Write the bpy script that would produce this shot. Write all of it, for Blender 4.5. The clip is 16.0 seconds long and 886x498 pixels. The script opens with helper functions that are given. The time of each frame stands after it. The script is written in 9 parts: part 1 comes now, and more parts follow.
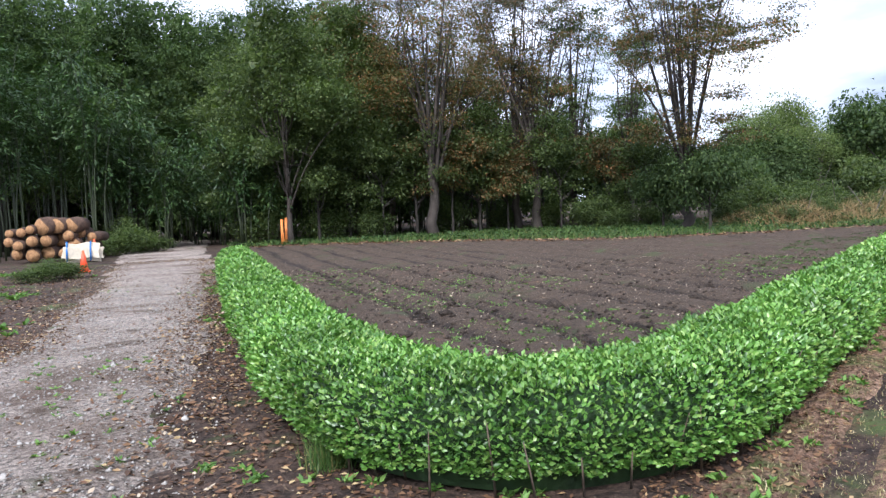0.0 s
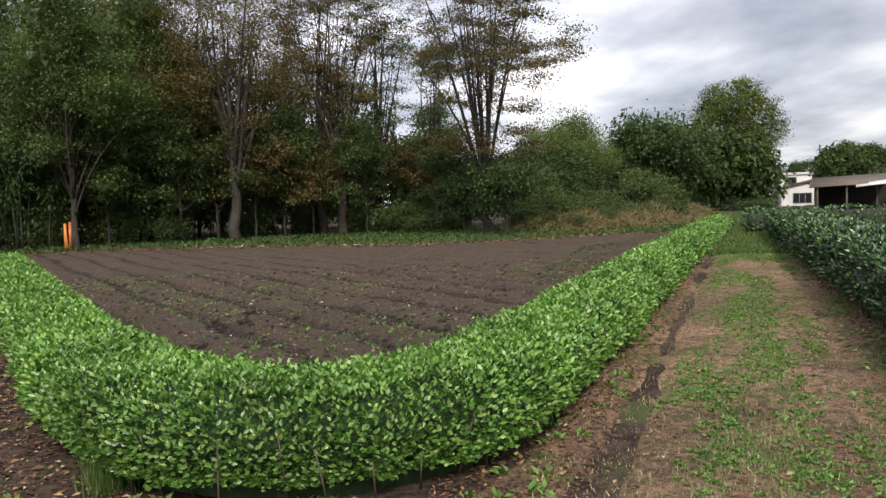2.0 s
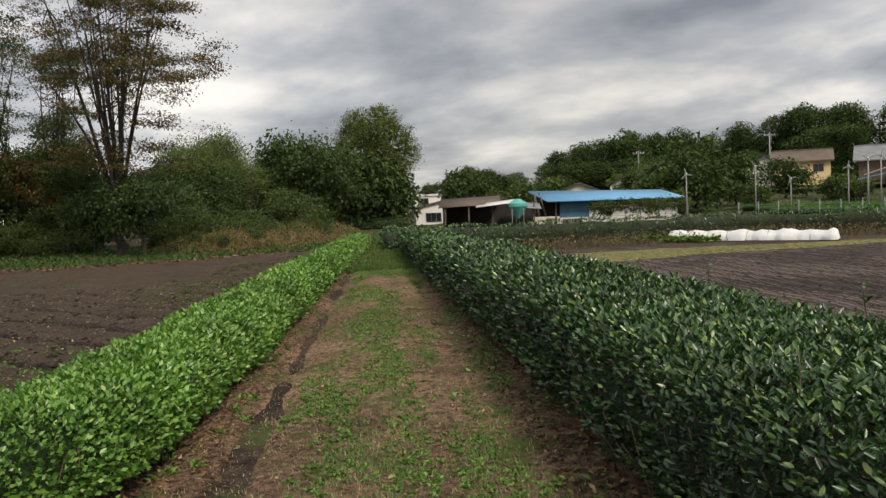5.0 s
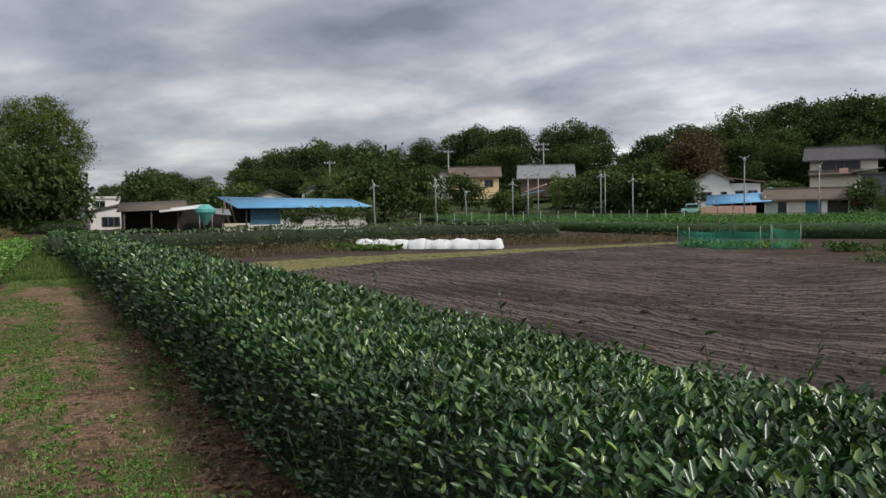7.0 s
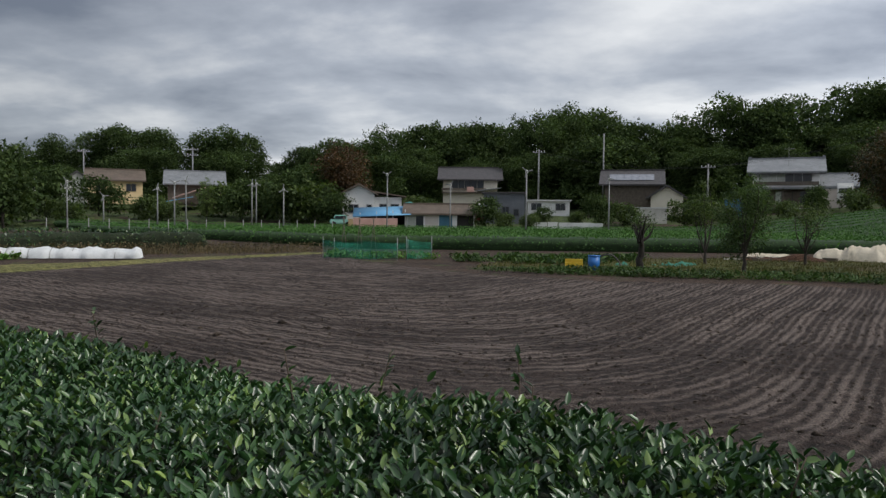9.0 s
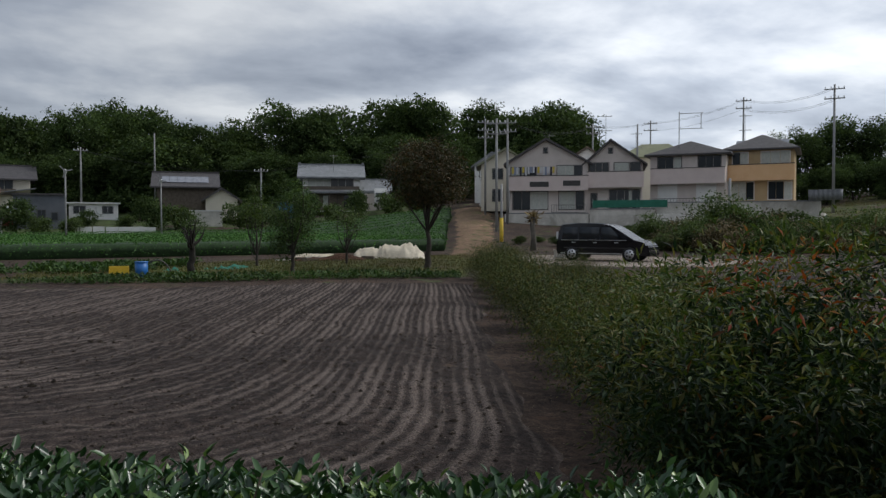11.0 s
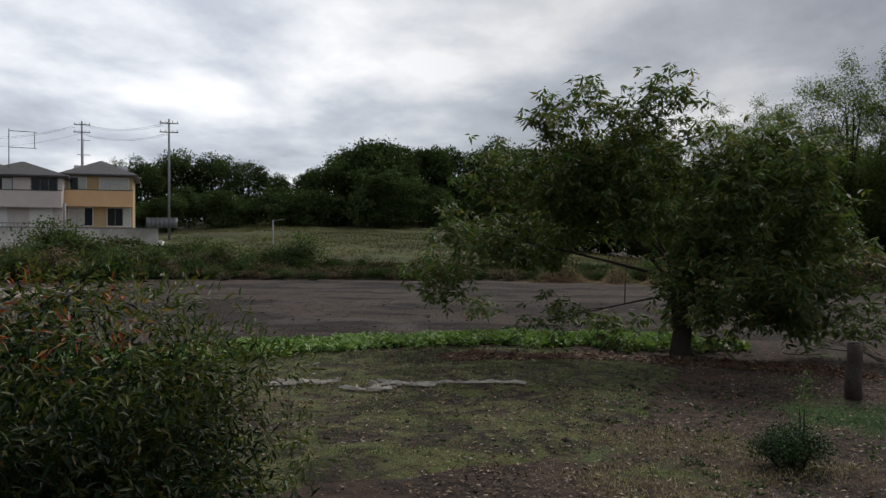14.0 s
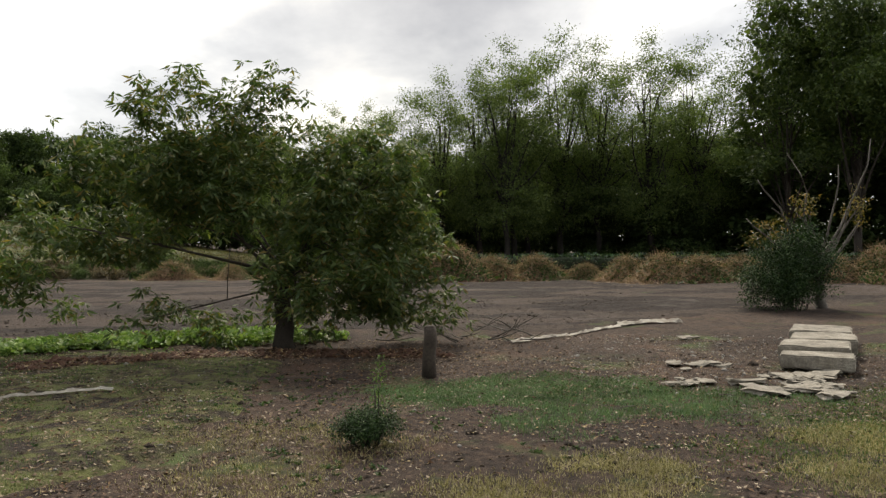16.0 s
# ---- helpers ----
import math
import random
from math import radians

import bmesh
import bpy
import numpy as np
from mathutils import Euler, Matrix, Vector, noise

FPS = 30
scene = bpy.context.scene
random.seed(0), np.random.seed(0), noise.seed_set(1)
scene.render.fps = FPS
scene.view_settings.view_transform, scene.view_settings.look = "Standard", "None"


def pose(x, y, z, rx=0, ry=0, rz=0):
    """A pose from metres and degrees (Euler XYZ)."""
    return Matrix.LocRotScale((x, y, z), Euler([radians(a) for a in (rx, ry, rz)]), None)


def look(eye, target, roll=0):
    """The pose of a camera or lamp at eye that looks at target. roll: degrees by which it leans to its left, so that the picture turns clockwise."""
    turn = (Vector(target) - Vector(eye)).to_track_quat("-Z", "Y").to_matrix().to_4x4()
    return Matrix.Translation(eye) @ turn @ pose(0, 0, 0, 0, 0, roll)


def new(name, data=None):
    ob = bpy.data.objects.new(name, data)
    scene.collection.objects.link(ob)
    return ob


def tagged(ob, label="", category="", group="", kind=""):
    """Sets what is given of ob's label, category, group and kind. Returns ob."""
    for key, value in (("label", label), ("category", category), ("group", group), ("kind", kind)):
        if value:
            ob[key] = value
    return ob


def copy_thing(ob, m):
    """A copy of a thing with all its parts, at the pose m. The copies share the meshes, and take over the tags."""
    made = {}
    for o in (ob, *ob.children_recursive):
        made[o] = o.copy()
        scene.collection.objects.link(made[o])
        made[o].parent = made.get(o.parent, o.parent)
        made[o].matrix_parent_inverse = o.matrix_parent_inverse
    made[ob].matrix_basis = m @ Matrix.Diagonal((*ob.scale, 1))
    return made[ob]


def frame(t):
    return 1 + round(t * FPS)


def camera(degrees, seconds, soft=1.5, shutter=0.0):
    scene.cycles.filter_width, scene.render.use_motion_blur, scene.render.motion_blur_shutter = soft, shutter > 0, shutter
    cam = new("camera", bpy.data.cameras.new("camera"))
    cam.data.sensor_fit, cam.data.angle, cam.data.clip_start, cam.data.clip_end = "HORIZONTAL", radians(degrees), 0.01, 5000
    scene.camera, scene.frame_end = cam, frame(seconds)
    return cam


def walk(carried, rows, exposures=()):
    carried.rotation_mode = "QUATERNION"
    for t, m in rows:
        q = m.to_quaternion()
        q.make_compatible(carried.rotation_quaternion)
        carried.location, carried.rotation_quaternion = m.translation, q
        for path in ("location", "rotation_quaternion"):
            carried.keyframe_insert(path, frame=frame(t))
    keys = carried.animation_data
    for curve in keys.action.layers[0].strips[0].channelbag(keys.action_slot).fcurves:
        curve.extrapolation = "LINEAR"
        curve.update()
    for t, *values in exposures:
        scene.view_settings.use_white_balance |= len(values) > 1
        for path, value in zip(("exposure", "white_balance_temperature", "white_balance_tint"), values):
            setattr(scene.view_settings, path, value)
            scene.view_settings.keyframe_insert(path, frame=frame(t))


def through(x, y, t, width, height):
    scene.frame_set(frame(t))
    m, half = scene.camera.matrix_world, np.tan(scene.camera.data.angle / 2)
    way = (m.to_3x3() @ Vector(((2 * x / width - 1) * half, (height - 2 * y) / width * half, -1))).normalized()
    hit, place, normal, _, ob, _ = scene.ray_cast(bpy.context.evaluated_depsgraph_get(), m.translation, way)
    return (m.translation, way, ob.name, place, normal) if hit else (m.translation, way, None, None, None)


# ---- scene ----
cam = camera(59.1, 16.0, 1.4)
PATH = [
    (0, (0.321, 0.076, 1.597), (0.241, 2.072, 1.491), -2.6),
    (0.5, (0.341, 0.032, 1.609), (0.366, 2.029, 1.501), -2.8),
    (1, (0.372, 0.047, 1.606), (0.522, 2.039, 1.494), -2.7),
    (1.5, (0.386, 0.03, 1.614), (0.667, 2.007, 1.501), -2.3),
    (2, (0.403, 0.019, 1.614), (0.811, 1.973, 1.502), -2.0),
    (2.5, (0.433, 0.0, 1.614), (0.954, 1.928, 1.504), -1.9),
    (3, (0.465, -0.009, 1.62), (1.108, 1.882, 1.514), -2.0),
    (3.5, (0.497, -0.032, 1.623), (1.275, 1.808, 1.523), -1.9),
    (3.7, (0.517, -0.048, 1.626), (1.35, 1.768, 1.525), -1.9),
    (5.8, (0.696, -0.081, 1.615), (2.107, 1.333, 1.517), -1.5),
    (6, (0.702, -0.091, 1.618), (2.161, 1.273, 1.517), -1.2),
    (6.5, (0.755, -0.119, 1.621), (2.349, 1.086, 1.522), -1.1),
    (7, (0.801, -0.155, 1.626), (2.519, 0.865, 1.531), -0.8),
    (7.5, (0.839, -0.201, 1.628), (2.661, 0.619, 1.54), -0.6),
    (8, (0.859, -0.247, 1.63), (2.764, 0.354, 1.539), -0.4),
    (8.2, (0.868, -0.266, 1.633), (2.801, 0.241, 1.544), -0.3),
    (10.3, (0.967, -0.555, 1.674), (2.919, -0.99, 1.617), 0.7),
    (10.5, (0.982, -0.569, 1.674), (2.895, -1.15, 1.613), 0.3),
    (11, (0.98, -0.617, 1.674), (2.778, -1.492, 1.613), -0.1),
    (11.5, (0.951, -0.702, 1.67), (2.619, -1.805, 1.609), -0.2),
    (12, (0.896, -0.787, 1.673), (2.451, -2.043, 1.62), 0.2),
    (12.5, (0.834, -0.868, 1.678), (2.223, -2.306, 1.637), 0.2),
    (13, (0.778, -0.958, 1.684), (1.902, -2.613, 1.669), 0.0),
    (13.5, (0.7, -1.019, 1.69), (1.572, -2.819, 1.691), -0.3),
    (14, (0.623, -1.053, 1.69), (1.261, -2.948, 1.694), -0.1),
    (14.5, (0.553, -1.077, 1.691), (0.986, -3.03, 1.691), -0.3),
    (15, (0.492, -1.094, 1.683), (0.691, -3.084, 1.677), -0.3),
    (15.5, (0.405, -1.099, 1.694), (0.362, -3.098, 1.686), -0.4),
    (16, (0.341, -1.137, 1.674), (0.04, -3.115, 1.663), -0.4),
]
EXPOSURE = [(0.0, 1.6, 5750, 15), (1.0, 1.52, 5850, 15), (2.0, 1.0, 6700, 14), (3.0, 0.6, 7500, 13), (3.7, 0.48, 7600, 12), (5.8, 0.52, 6900, 11), (7.0, 0.36, 6600, 11), (8.2, 0.28, 6500, 10), (10.3, -0.18, 6200, 9), (11.5, -0.15, 6200, 9), (13.0, -0.12, 6300, 10), (13.7, -0.15, 6400, 10), (14.5, -0.15, 6600, 9), (15.2, 0.04, 6750, 7), (16.0, 0.8, 7300, 9)]
walk(cam, [(t, look(eye, target, roll)) for t, eye, target, roll in PATH], EXPOSURE)

# ---- world, sun ----
SUN_AZ, SUN_EL = 190.0, 45.0
world = bpy.data.worlds.new("overcast_sky")
scene.world = world
world.use_nodes = True
wn, wl = world.node_tree.nodes, world.node_tree.links
wn.clear()


def wnode(kind, **values):
    n = wn.new(kind)
    for k, v in values.items():
        n.inputs[k.replace("_", " ")].default_value = v
    return n


sky = wn.new("ShaderNodeTexSky")
sky.sky_type, sky.sun_disc = "NISHITA", False
sky.sun_elevation, sky.sun_rotation = radians(SUN_EL), radians(SUN_AZ)
sky.air_density, sky.dust_density = 1.0, 2.0
coord = wn.new("ShaderNodeTexCoord")
split = wn.new("ShaderNodeSeparateXYZ")
wl.new(coord.outputs["Generated"], split.inputs[0])


def wmath(op, a, b=0.0):
    n = wn.new("ShaderNodeMath")
    n.operation = op
    for i, v in enumerate((a, b)):
        if isinstance(v, (int, float)):
            n.inputs[i].default_value = v
        else:
            wl.new(v, n.inputs[i])
    return n.outputs[0]


# the cloud deck: a flat layer seen from below
low = wmath("ADD", wmath("MAXIMUM", split.outputs[2], 0.0), 0.2)
deck = wn.new("ShaderNodeCombineXYZ")
wl.new(wmath("DIVIDE", split.outputs[0], low), deck.inputs[0])
wl.new(wmath("MULTIPLY", wmath("DIVIDE", split.outputs[1], low), 0.8), deck.inputs[1])
puffs = wnode("ShaderNodeTexNoise", Scale=1.5, Detail=11.0, Roughness=0.53, Distortion=0.12)
wide = wnode("ShaderNodeTexNoise", Scale=0.45, Detail=3.0, Roughness=0.5, Distortion=0.2)
wl.new(deck.outputs[0], puffs.inputs["Vector"])
wl.new(deck.outputs[0], wide.inputs["Vector"])
cover = wmath("ADD", wmath("MULTIPLY", puffs.outputs["Fac"], 0.6), wmath("MULTIPLY", wide.outputs["Fac"], 0.4))
tone = wn.new("ShaderNodeValToRGB")
tone.color_ramp.elements[0].position, tone.color_ramp.elements[0].color = 0.39, (0.25, 0.275, 0.335, 1)
tone.color_ramp.elements[1].position, tone.color_ramp.elements[1].color = 0.61, (1.0, 1.0, 1.0, 1)
mid = tone.color_ramp.elements.new(0.50)
mid.color = (0.53, 0.56, 0.62, 1)
wl.new(cover, tone.inputs[0])
mix = wn.new("ShaderNodeMixRGB")
mix.inputs[0].default_value = 0.86
skyout = wn.new("ShaderNodeMixRGB")
skyout.blend_type = "MULTIPLY"
skyout.inputs[0].default_value = 1.0
skyout.inputs[2].default_value = (0.10, 0.10, 0.10, 1)
wl.new(sky.outputs[0], skyout.inputs[1])
wl.new(skyout.outputs[0], mix.inputs[1])
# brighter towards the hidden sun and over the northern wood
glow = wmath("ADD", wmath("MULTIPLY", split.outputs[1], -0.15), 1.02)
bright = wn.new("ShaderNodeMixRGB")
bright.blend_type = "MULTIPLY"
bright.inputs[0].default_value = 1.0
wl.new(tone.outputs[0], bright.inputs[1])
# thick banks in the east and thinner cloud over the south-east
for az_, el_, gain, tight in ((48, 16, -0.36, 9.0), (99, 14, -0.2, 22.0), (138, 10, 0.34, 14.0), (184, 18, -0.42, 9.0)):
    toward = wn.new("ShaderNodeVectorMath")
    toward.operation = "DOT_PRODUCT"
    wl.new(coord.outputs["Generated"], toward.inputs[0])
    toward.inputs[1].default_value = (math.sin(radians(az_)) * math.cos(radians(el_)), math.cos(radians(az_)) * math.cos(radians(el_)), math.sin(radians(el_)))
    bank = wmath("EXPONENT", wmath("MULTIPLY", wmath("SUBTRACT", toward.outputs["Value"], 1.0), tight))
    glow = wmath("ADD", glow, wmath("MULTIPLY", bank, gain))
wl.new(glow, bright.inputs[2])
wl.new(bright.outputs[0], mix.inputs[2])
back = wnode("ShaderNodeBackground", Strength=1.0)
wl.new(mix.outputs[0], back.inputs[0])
wl.new(back.outputs[0], wn.new("ShaderNodeOutputWorld").inputs[0])

sun = new("sun", bpy.data.lights.new("sun", "SUN"))
sun.data.energy, sun.data.angle, sun.data.color = 1.8, radians(12), (1.0, 0.95, 0.88)
sun.matrix_world = look((60 * math.sin(radians(SUN_AZ)) * math.cos(radians(SUN_EL)), 60 * math.cos(radians(SUN_AZ)) * math.cos(radians(SUN_EL)), 60 * math.sin(radians(SUN_EL))), (0, 0, 0))

# ---- helpers ----
rng = np.random.default_rng(7)
SURVEY = (0.6, -0.5)  # bearings and distances below are taken from here; 0 is north (+y), 90 east (+x)


def ground_at(az, d):
    return SURVEY[0] + d * math.sin(radians(az)), SURVEY[1] + d * math.cos(radians(az))


_grid = np.random.default_rng(3).random((256, 256))


def vnoise(x, y, scale=1.0, octaves=3):
    """Smooth value noise, 0 to 1, for arrays."""
    x, y = np.asarray(x, float) / scale, np.asarray(y, float) / scale
    total, amp, norm = 0.0, 1.0, 0.0
    for _ in range(octaves):
        ix, iy = np.floor(x).astype(int), np.floor(y).astype(int)
        fx, fy = x - ix, y - iy
        fx, fy = fx * fx * (3 - 2 * fx), fy * fy * (3 - 2 * fy)
        g = lambda a, b: _grid[(ix + a) % 256, (iy + b) % 256]
        total = total + amp * ((g(0, 0) * (1 - fx) + g(1, 0) * fx) * (1 - fy) + (g(0, 1) * (1 - fx) + g(1, 1) * fx) * fy)
        norm += amp
        amp *= 0.5
        x, y = x * 2.03 + 17.3, y * 2.03 + 9.1
    return total / norm


def smooth(a, b, v):
    k = np.clip((np.asarray(v, float) - a) / (b - a), 0, 1)
    return k * k * (3 - 2 * k)


def land(x, y):
    """Height of the ground: level fields, rising to the east and south."""
    x, y = np.asarray(x, float), np.asarray(y, float)
    r = np.hypot(x - SURVEY[0], y - SURVEY[1])
    az = np.degrees(np.arctan2(x - SURVEY[0], y - SURVEY[1])) % 360
    foot = np.interp(az, [30, 55, 75, 102, 112, 118, 165, 185], [110, 92, 84, 82, 64, 50, 43, 50])
    slope = np.interp(az, [0, 34, 60, 104, 119, 124, 138, 150, 163, 170, 176, 360], [0, 0, 0.075, 0.09, 0.085, 0.06, 0.055, 0.075, 0.065, 0.022, 0.0, 0.0])
    up = np.clip(r - foot, 0, None)
    rise = slope * (up * up / (up + 9)) * np.where(r > 190, 190 / np.maximum(r, 1), 1)
    dip = -0.12 * np.exp(-((x - 32) ** 2 + (y + 25) ** 2) / 50)
    return rise + dip


def mesh_from(name, verts, faces_flat, sizes, material, smooth_shade=False):
    me = bpy.data.meshes.new(name)
    verts = np.asarray(verts, np.float32).reshape(-1, 3)
    faces_flat, sizes = np.asarray(faces_flat, np.int32), np.asarray(sizes, np.int32)
    me.vertices.add(len(verts))
    me.vertices.foreach_set("co", verts.ravel())
    me.loops.add(len(faces_flat))
    me.loops.foreach_set("vertex_index", faces_flat)
    me.polygons.add(len(sizes))
    starts = np.concatenate(([0], np.cumsum(sizes)[:-1])).astype(np.int32)
    me.polygons.foreach_set("loop_start", starts)
    me.polygons.foreach_set("loop_total", sizes)
    if smooth_shade:
        me.polygons.foreach_set("use_smooth", np.ones(len(sizes), bool))
    me.update(calc_edges=True)
    me.validate()
    me.materials.append(material)
    return me


def unit(v):
    return v / np.maximum(np.linalg.norm(v, axis=-1, keepdims=True), 1e-9)


def leaves(pos, axis, normal, length, width, fold=0.18, full=False, droop=0.0, lean=False):
    """Folded leaves: each its own small island. Returns verts, faces, sizes."""
    pos, axis = np.asarray(pos, float), unit(np.asarray(axis, float))
    side = unit(np.cross(axis, normal))
    up = np.cross(side, axis)
    n = len(pos)
    L, W = np.broadcast_to(length, n)[:, None], np.broadcast_to(width, n)[:, None]
    tip = pos + axis * L - up * (droop * L)
    if full:
        a, b = pos + axis * L * 0.3, pos + axis * L * 0.68 - up * (droop * L * 0.35)
        v = np.stack([pos, a + side * W * 0.46 + up * W * fold, b + side * W * 0.4 + up * W * fold, tip, b - side * W * 0.4 + up * W * fold, a - side * W * 0.46 + up * W * fold], 1)
        base = (np.arange(n) * 6)[:, None]
        f = np.concatenate([base + [0, 1, 2, 3], base + [0, 3, 4, 5]], 1).reshape(-1)
        return v.reshape(-1, 3), f, np.full(2 * n, 4)
    if lean:  # the cheapest leaf, for foliage far off
        v = np.stack([pos - side * W * 0.5, pos + side * W * 0.5 + up * W * fold, tip], 1)
        return v.reshape(-1, 3), np.arange(3 * n), np.full(n, 3)
    m = pos + axis * L * 0.45
    v = np.stack([pos, m + side * W * 0.5 + up * W * fold, tip, m - side * W * 0.5 + up * W * fold], 1)
    base = (np.arange(n) * 4)[:, None]
    f = np.concatenate([base + [0, 1, 2], base + [0, 2, 3]], 1).reshape(-1)
    return v.reshape(-1, 3), f, np.full(2 * n, 3)


def tubes(curves, sides=6):
    """Tapered tubes along lists of (points, radii)."""
    V, Fc, S, off = [], [], [], 0
    ring = np.arange(sides) * 2 * np.pi / sides
    for pts, rad in curves:
        pts = np.asarray(pts, float)
        d = unit(np.gradient(pts, axis=0))
        ref = np.where(np.abs(d[:, 2:3]) > 0.9, [[1.0, 0, 0]], [[0, 0, 1.0]])
        s = unit(np.cross(d, ref))
        u = np.cross(s, d)
        rad = np.asarray(rad, float)
        v = pts[:, None] + rad[:, None, None] * (np.cos(ring)[None, :, None] * s[:, None] + np.sin(ring)[None, :, None] * u[:, None])
        V.append(v.reshape(-1, 3))
        k = len(pts)
        i, j = np.meshgrid(np.arange(k - 1), np.arange(sides), indexing="ij")
        i, j = i.ravel(), j.ravel()
        f = np.stack([i * sides + j, i * sides + (j + 1) % sides, (i + 1) * sides + (j + 1) % sides, (i + 1) * sides + j], 1) + off
        Fc.append(f.ravel())
        S.append(np.full(len(f), 4))
        cap = np.arange(sides) + off + (k - 1) * sides
        Fc.append(cap)
        S.append([sides])
        Fc.append(np.arange(sides)[::-1] + off)
        S.append([sides])
        off += k * sides
    return np.concatenate(V), np.concatenate(Fc), np.concatenate(S)


def merge(*parts):
    V, Fc, S, off = [], [], [], 0
    for v, f, s in parts:
        V.append(v)
        Fc.append(np.asarray(f) + off)
        S.append(s)
        off += len(v)
    return np.concatenate(V), np.concatenate(Fc), np.concatenate(S)


def part(name, bm, material, parent, label="", shade=False):
    """One mesh object under a thing or a part. bm: a bmesh, a mesh, or (verts, faces, sizes)."""
    if isinstance(bm, bpy.types.Mesh):
        me = bm
    elif isinstance(bm, tuple):
        me = mesh_from(name, *bm, material, shade)
    else:
        me = bpy.data.meshes.new(name)
        bm.normal_update()
        bm.to_mesh(me)
        bm.free()
        me.materials.append(material)
        if shade:
            me.polygons.foreach_set("use_smooth", np.ones(len(me.polygons), bool))
    ob = new(name, me)
    if parent is not None:
        ob.parent = parent
    if label:
        tagged(ob, label)
    return ob


def empty(name, m, label, category, group="", kind=""):
    ob = new(name)
    ob.empty_display_size = 0.2
    ob.matrix_basis = m
    return tagged(ob, label, category, group, kind)


def add_box(bm, x0, y0, z0, x1, y1, z1, bevel=0.0):
    r = bmesh.ops.create_cube(bm, size=1)
    bmesh.ops.transform(bm, verts=r["verts"], matrix=Matrix.Translation(((x0 + x1) / 2, (y0 + y1) / 2, (z0 + z1) / 2)) @ Matrix.Diagonal((x1 - x0, y1 - y0, z1 - z0, 1)))
    if bevel:
        bmesh.ops.bevel(bm, geom=list({e for v in r["verts"] for e in v.link_edges}), offset=bevel, segments=2, affect="EDGES")
    return bm


def box(x0, y0, z0, x1, y1, z1, bevel=0.0):
    return add_box(bmesh.new(), x0, y0, z0, x1, y1, z1, bevel)


def prism(profile, y0, y1):
    """A profile in (x, z), drawn out along y."""
    bm = bmesh.new()
    a = [bm.verts.new((x, y0, z)) for x, z in profile]
    b = [bm.verts.new((x, y1, z)) for x, z in profile]
    bm.faces.new(a)
    bm.faces.new(b[::-1])
    for i in range(len(a)):
        j = (i + 1) % len(a)
        bm.faces.new((a[j], a[i], b[i], b[j]))
    bmesh.ops.recalc_face_normals(bm, faces=bm.faces)
    return bm


def rod(p, q, r, sides=8, r2=None):
    return tubes([(np.linspace(p, q, 2), [r, r if r2 is None else r2])], sides)


# ---- materials ----
def ramp(nt, fac, stops):
    n = nt.nodes.new("ShaderNodeValToRGB")
    el = n.color_ramp.elements
    while len(el) < len(stops):
        el.new(0.5)
    for e, (p, c) in zip(el, stops):
        e.position, e.color = p, (*c, 1)
    nt.links.new(fac, n.inputs[0])
    return n.outputs[0]


def noise_node(nt, vec, scale, detail=6.0, rough=0.55, dist=0.0):
    n = nt.nodes.new("ShaderNodeTexNoise")
    n.inputs["Scale"].default_value, n.inputs["Detail"].default_value = scale, detail
    n.inputs["Roughness"].default_value, n.inputs["Distortion"].default_value = rough, dist
    nt.links.new(vec, n.inputs["Vector"])
    return n.outputs["Fac"]


def mixed(nt, fac, a, b, mode="MIX"):
    n = nt.nodes.new("ShaderNodeMixRGB")
    n.blend_type = mode
    for i, v in enumerate((fac, a, b)):
        if isinstance(v, (int, float)):
            n.inputs[i].default_value = v
        elif isinstance(v, tuple):
            n.inputs[i].default_value = (*v, 1)
        else:
            nt.links.new(v, n.inputs[i])
    return n.outputs[0]


def start(name):
    m = bpy.data.materials.new(name)
    m.use_nodes = True
    nt = m.node_tree
    bsdf = nt.nodes["Principled BSDF"]
    tc = nt.nodes.new("ShaderNodeTexCoord")
    return m, nt, bsdf, tc.outputs["Object"]


def bump(nt, bsdf, height, strength, distance=0.02):
    n = nt.nodes.new("ShaderNodeBump")
    n.inputs["Strength"].default_value, n.inputs["Distance"].default_value = strength, distance
    nt.links.new(height, n.inputs["Height"])
    nt.links.new(n.outputs[0], bsdf.inputs["Normal"])


def surface(name, c1, c2, scale=3.0, rough=0.8, fine=40.0, grain=0.35, bumps=0.3, metal=0.0, stain=None, spec=0.5):
    """Two colours blotched at one scale, grained at another, with fine relief."""
    m, nt, b, vec = start(name)
    big, small = noise_node(nt, vec, scale, 5, 0.6, 0.3), noise_node(nt, vec, fine, 4, 0.6)
    col = ramp(nt, big, [(0.3, c1), (0.7, c2)])
    dark = ramp(nt, small, [(0.25, (1 - grain,) * 3), (0.75, (1 + grain * 0.3,) * 3)])
    col = mixed(nt, 1.0, col, dark, "MULTIPLY")
    if stain:
        col = mixed(nt, ramp(nt, noise_node(nt, vec, scale * 0.37, 8, 0.65, 0.8), [(0.5, (0, 0, 0)), (0.68, (0.8, 0.8, 0.8))]), col, stain)
    nt.links.new(col, b.inputs["Base Color"])
    b.inputs["Roughness"].default_value, b.inputs["Metallic"].default_value = rough, metal
    b.inputs["Specular IOR Level"].default_value = spec
    if bumps:
        bump(nt, b, small, bumps)
    return m


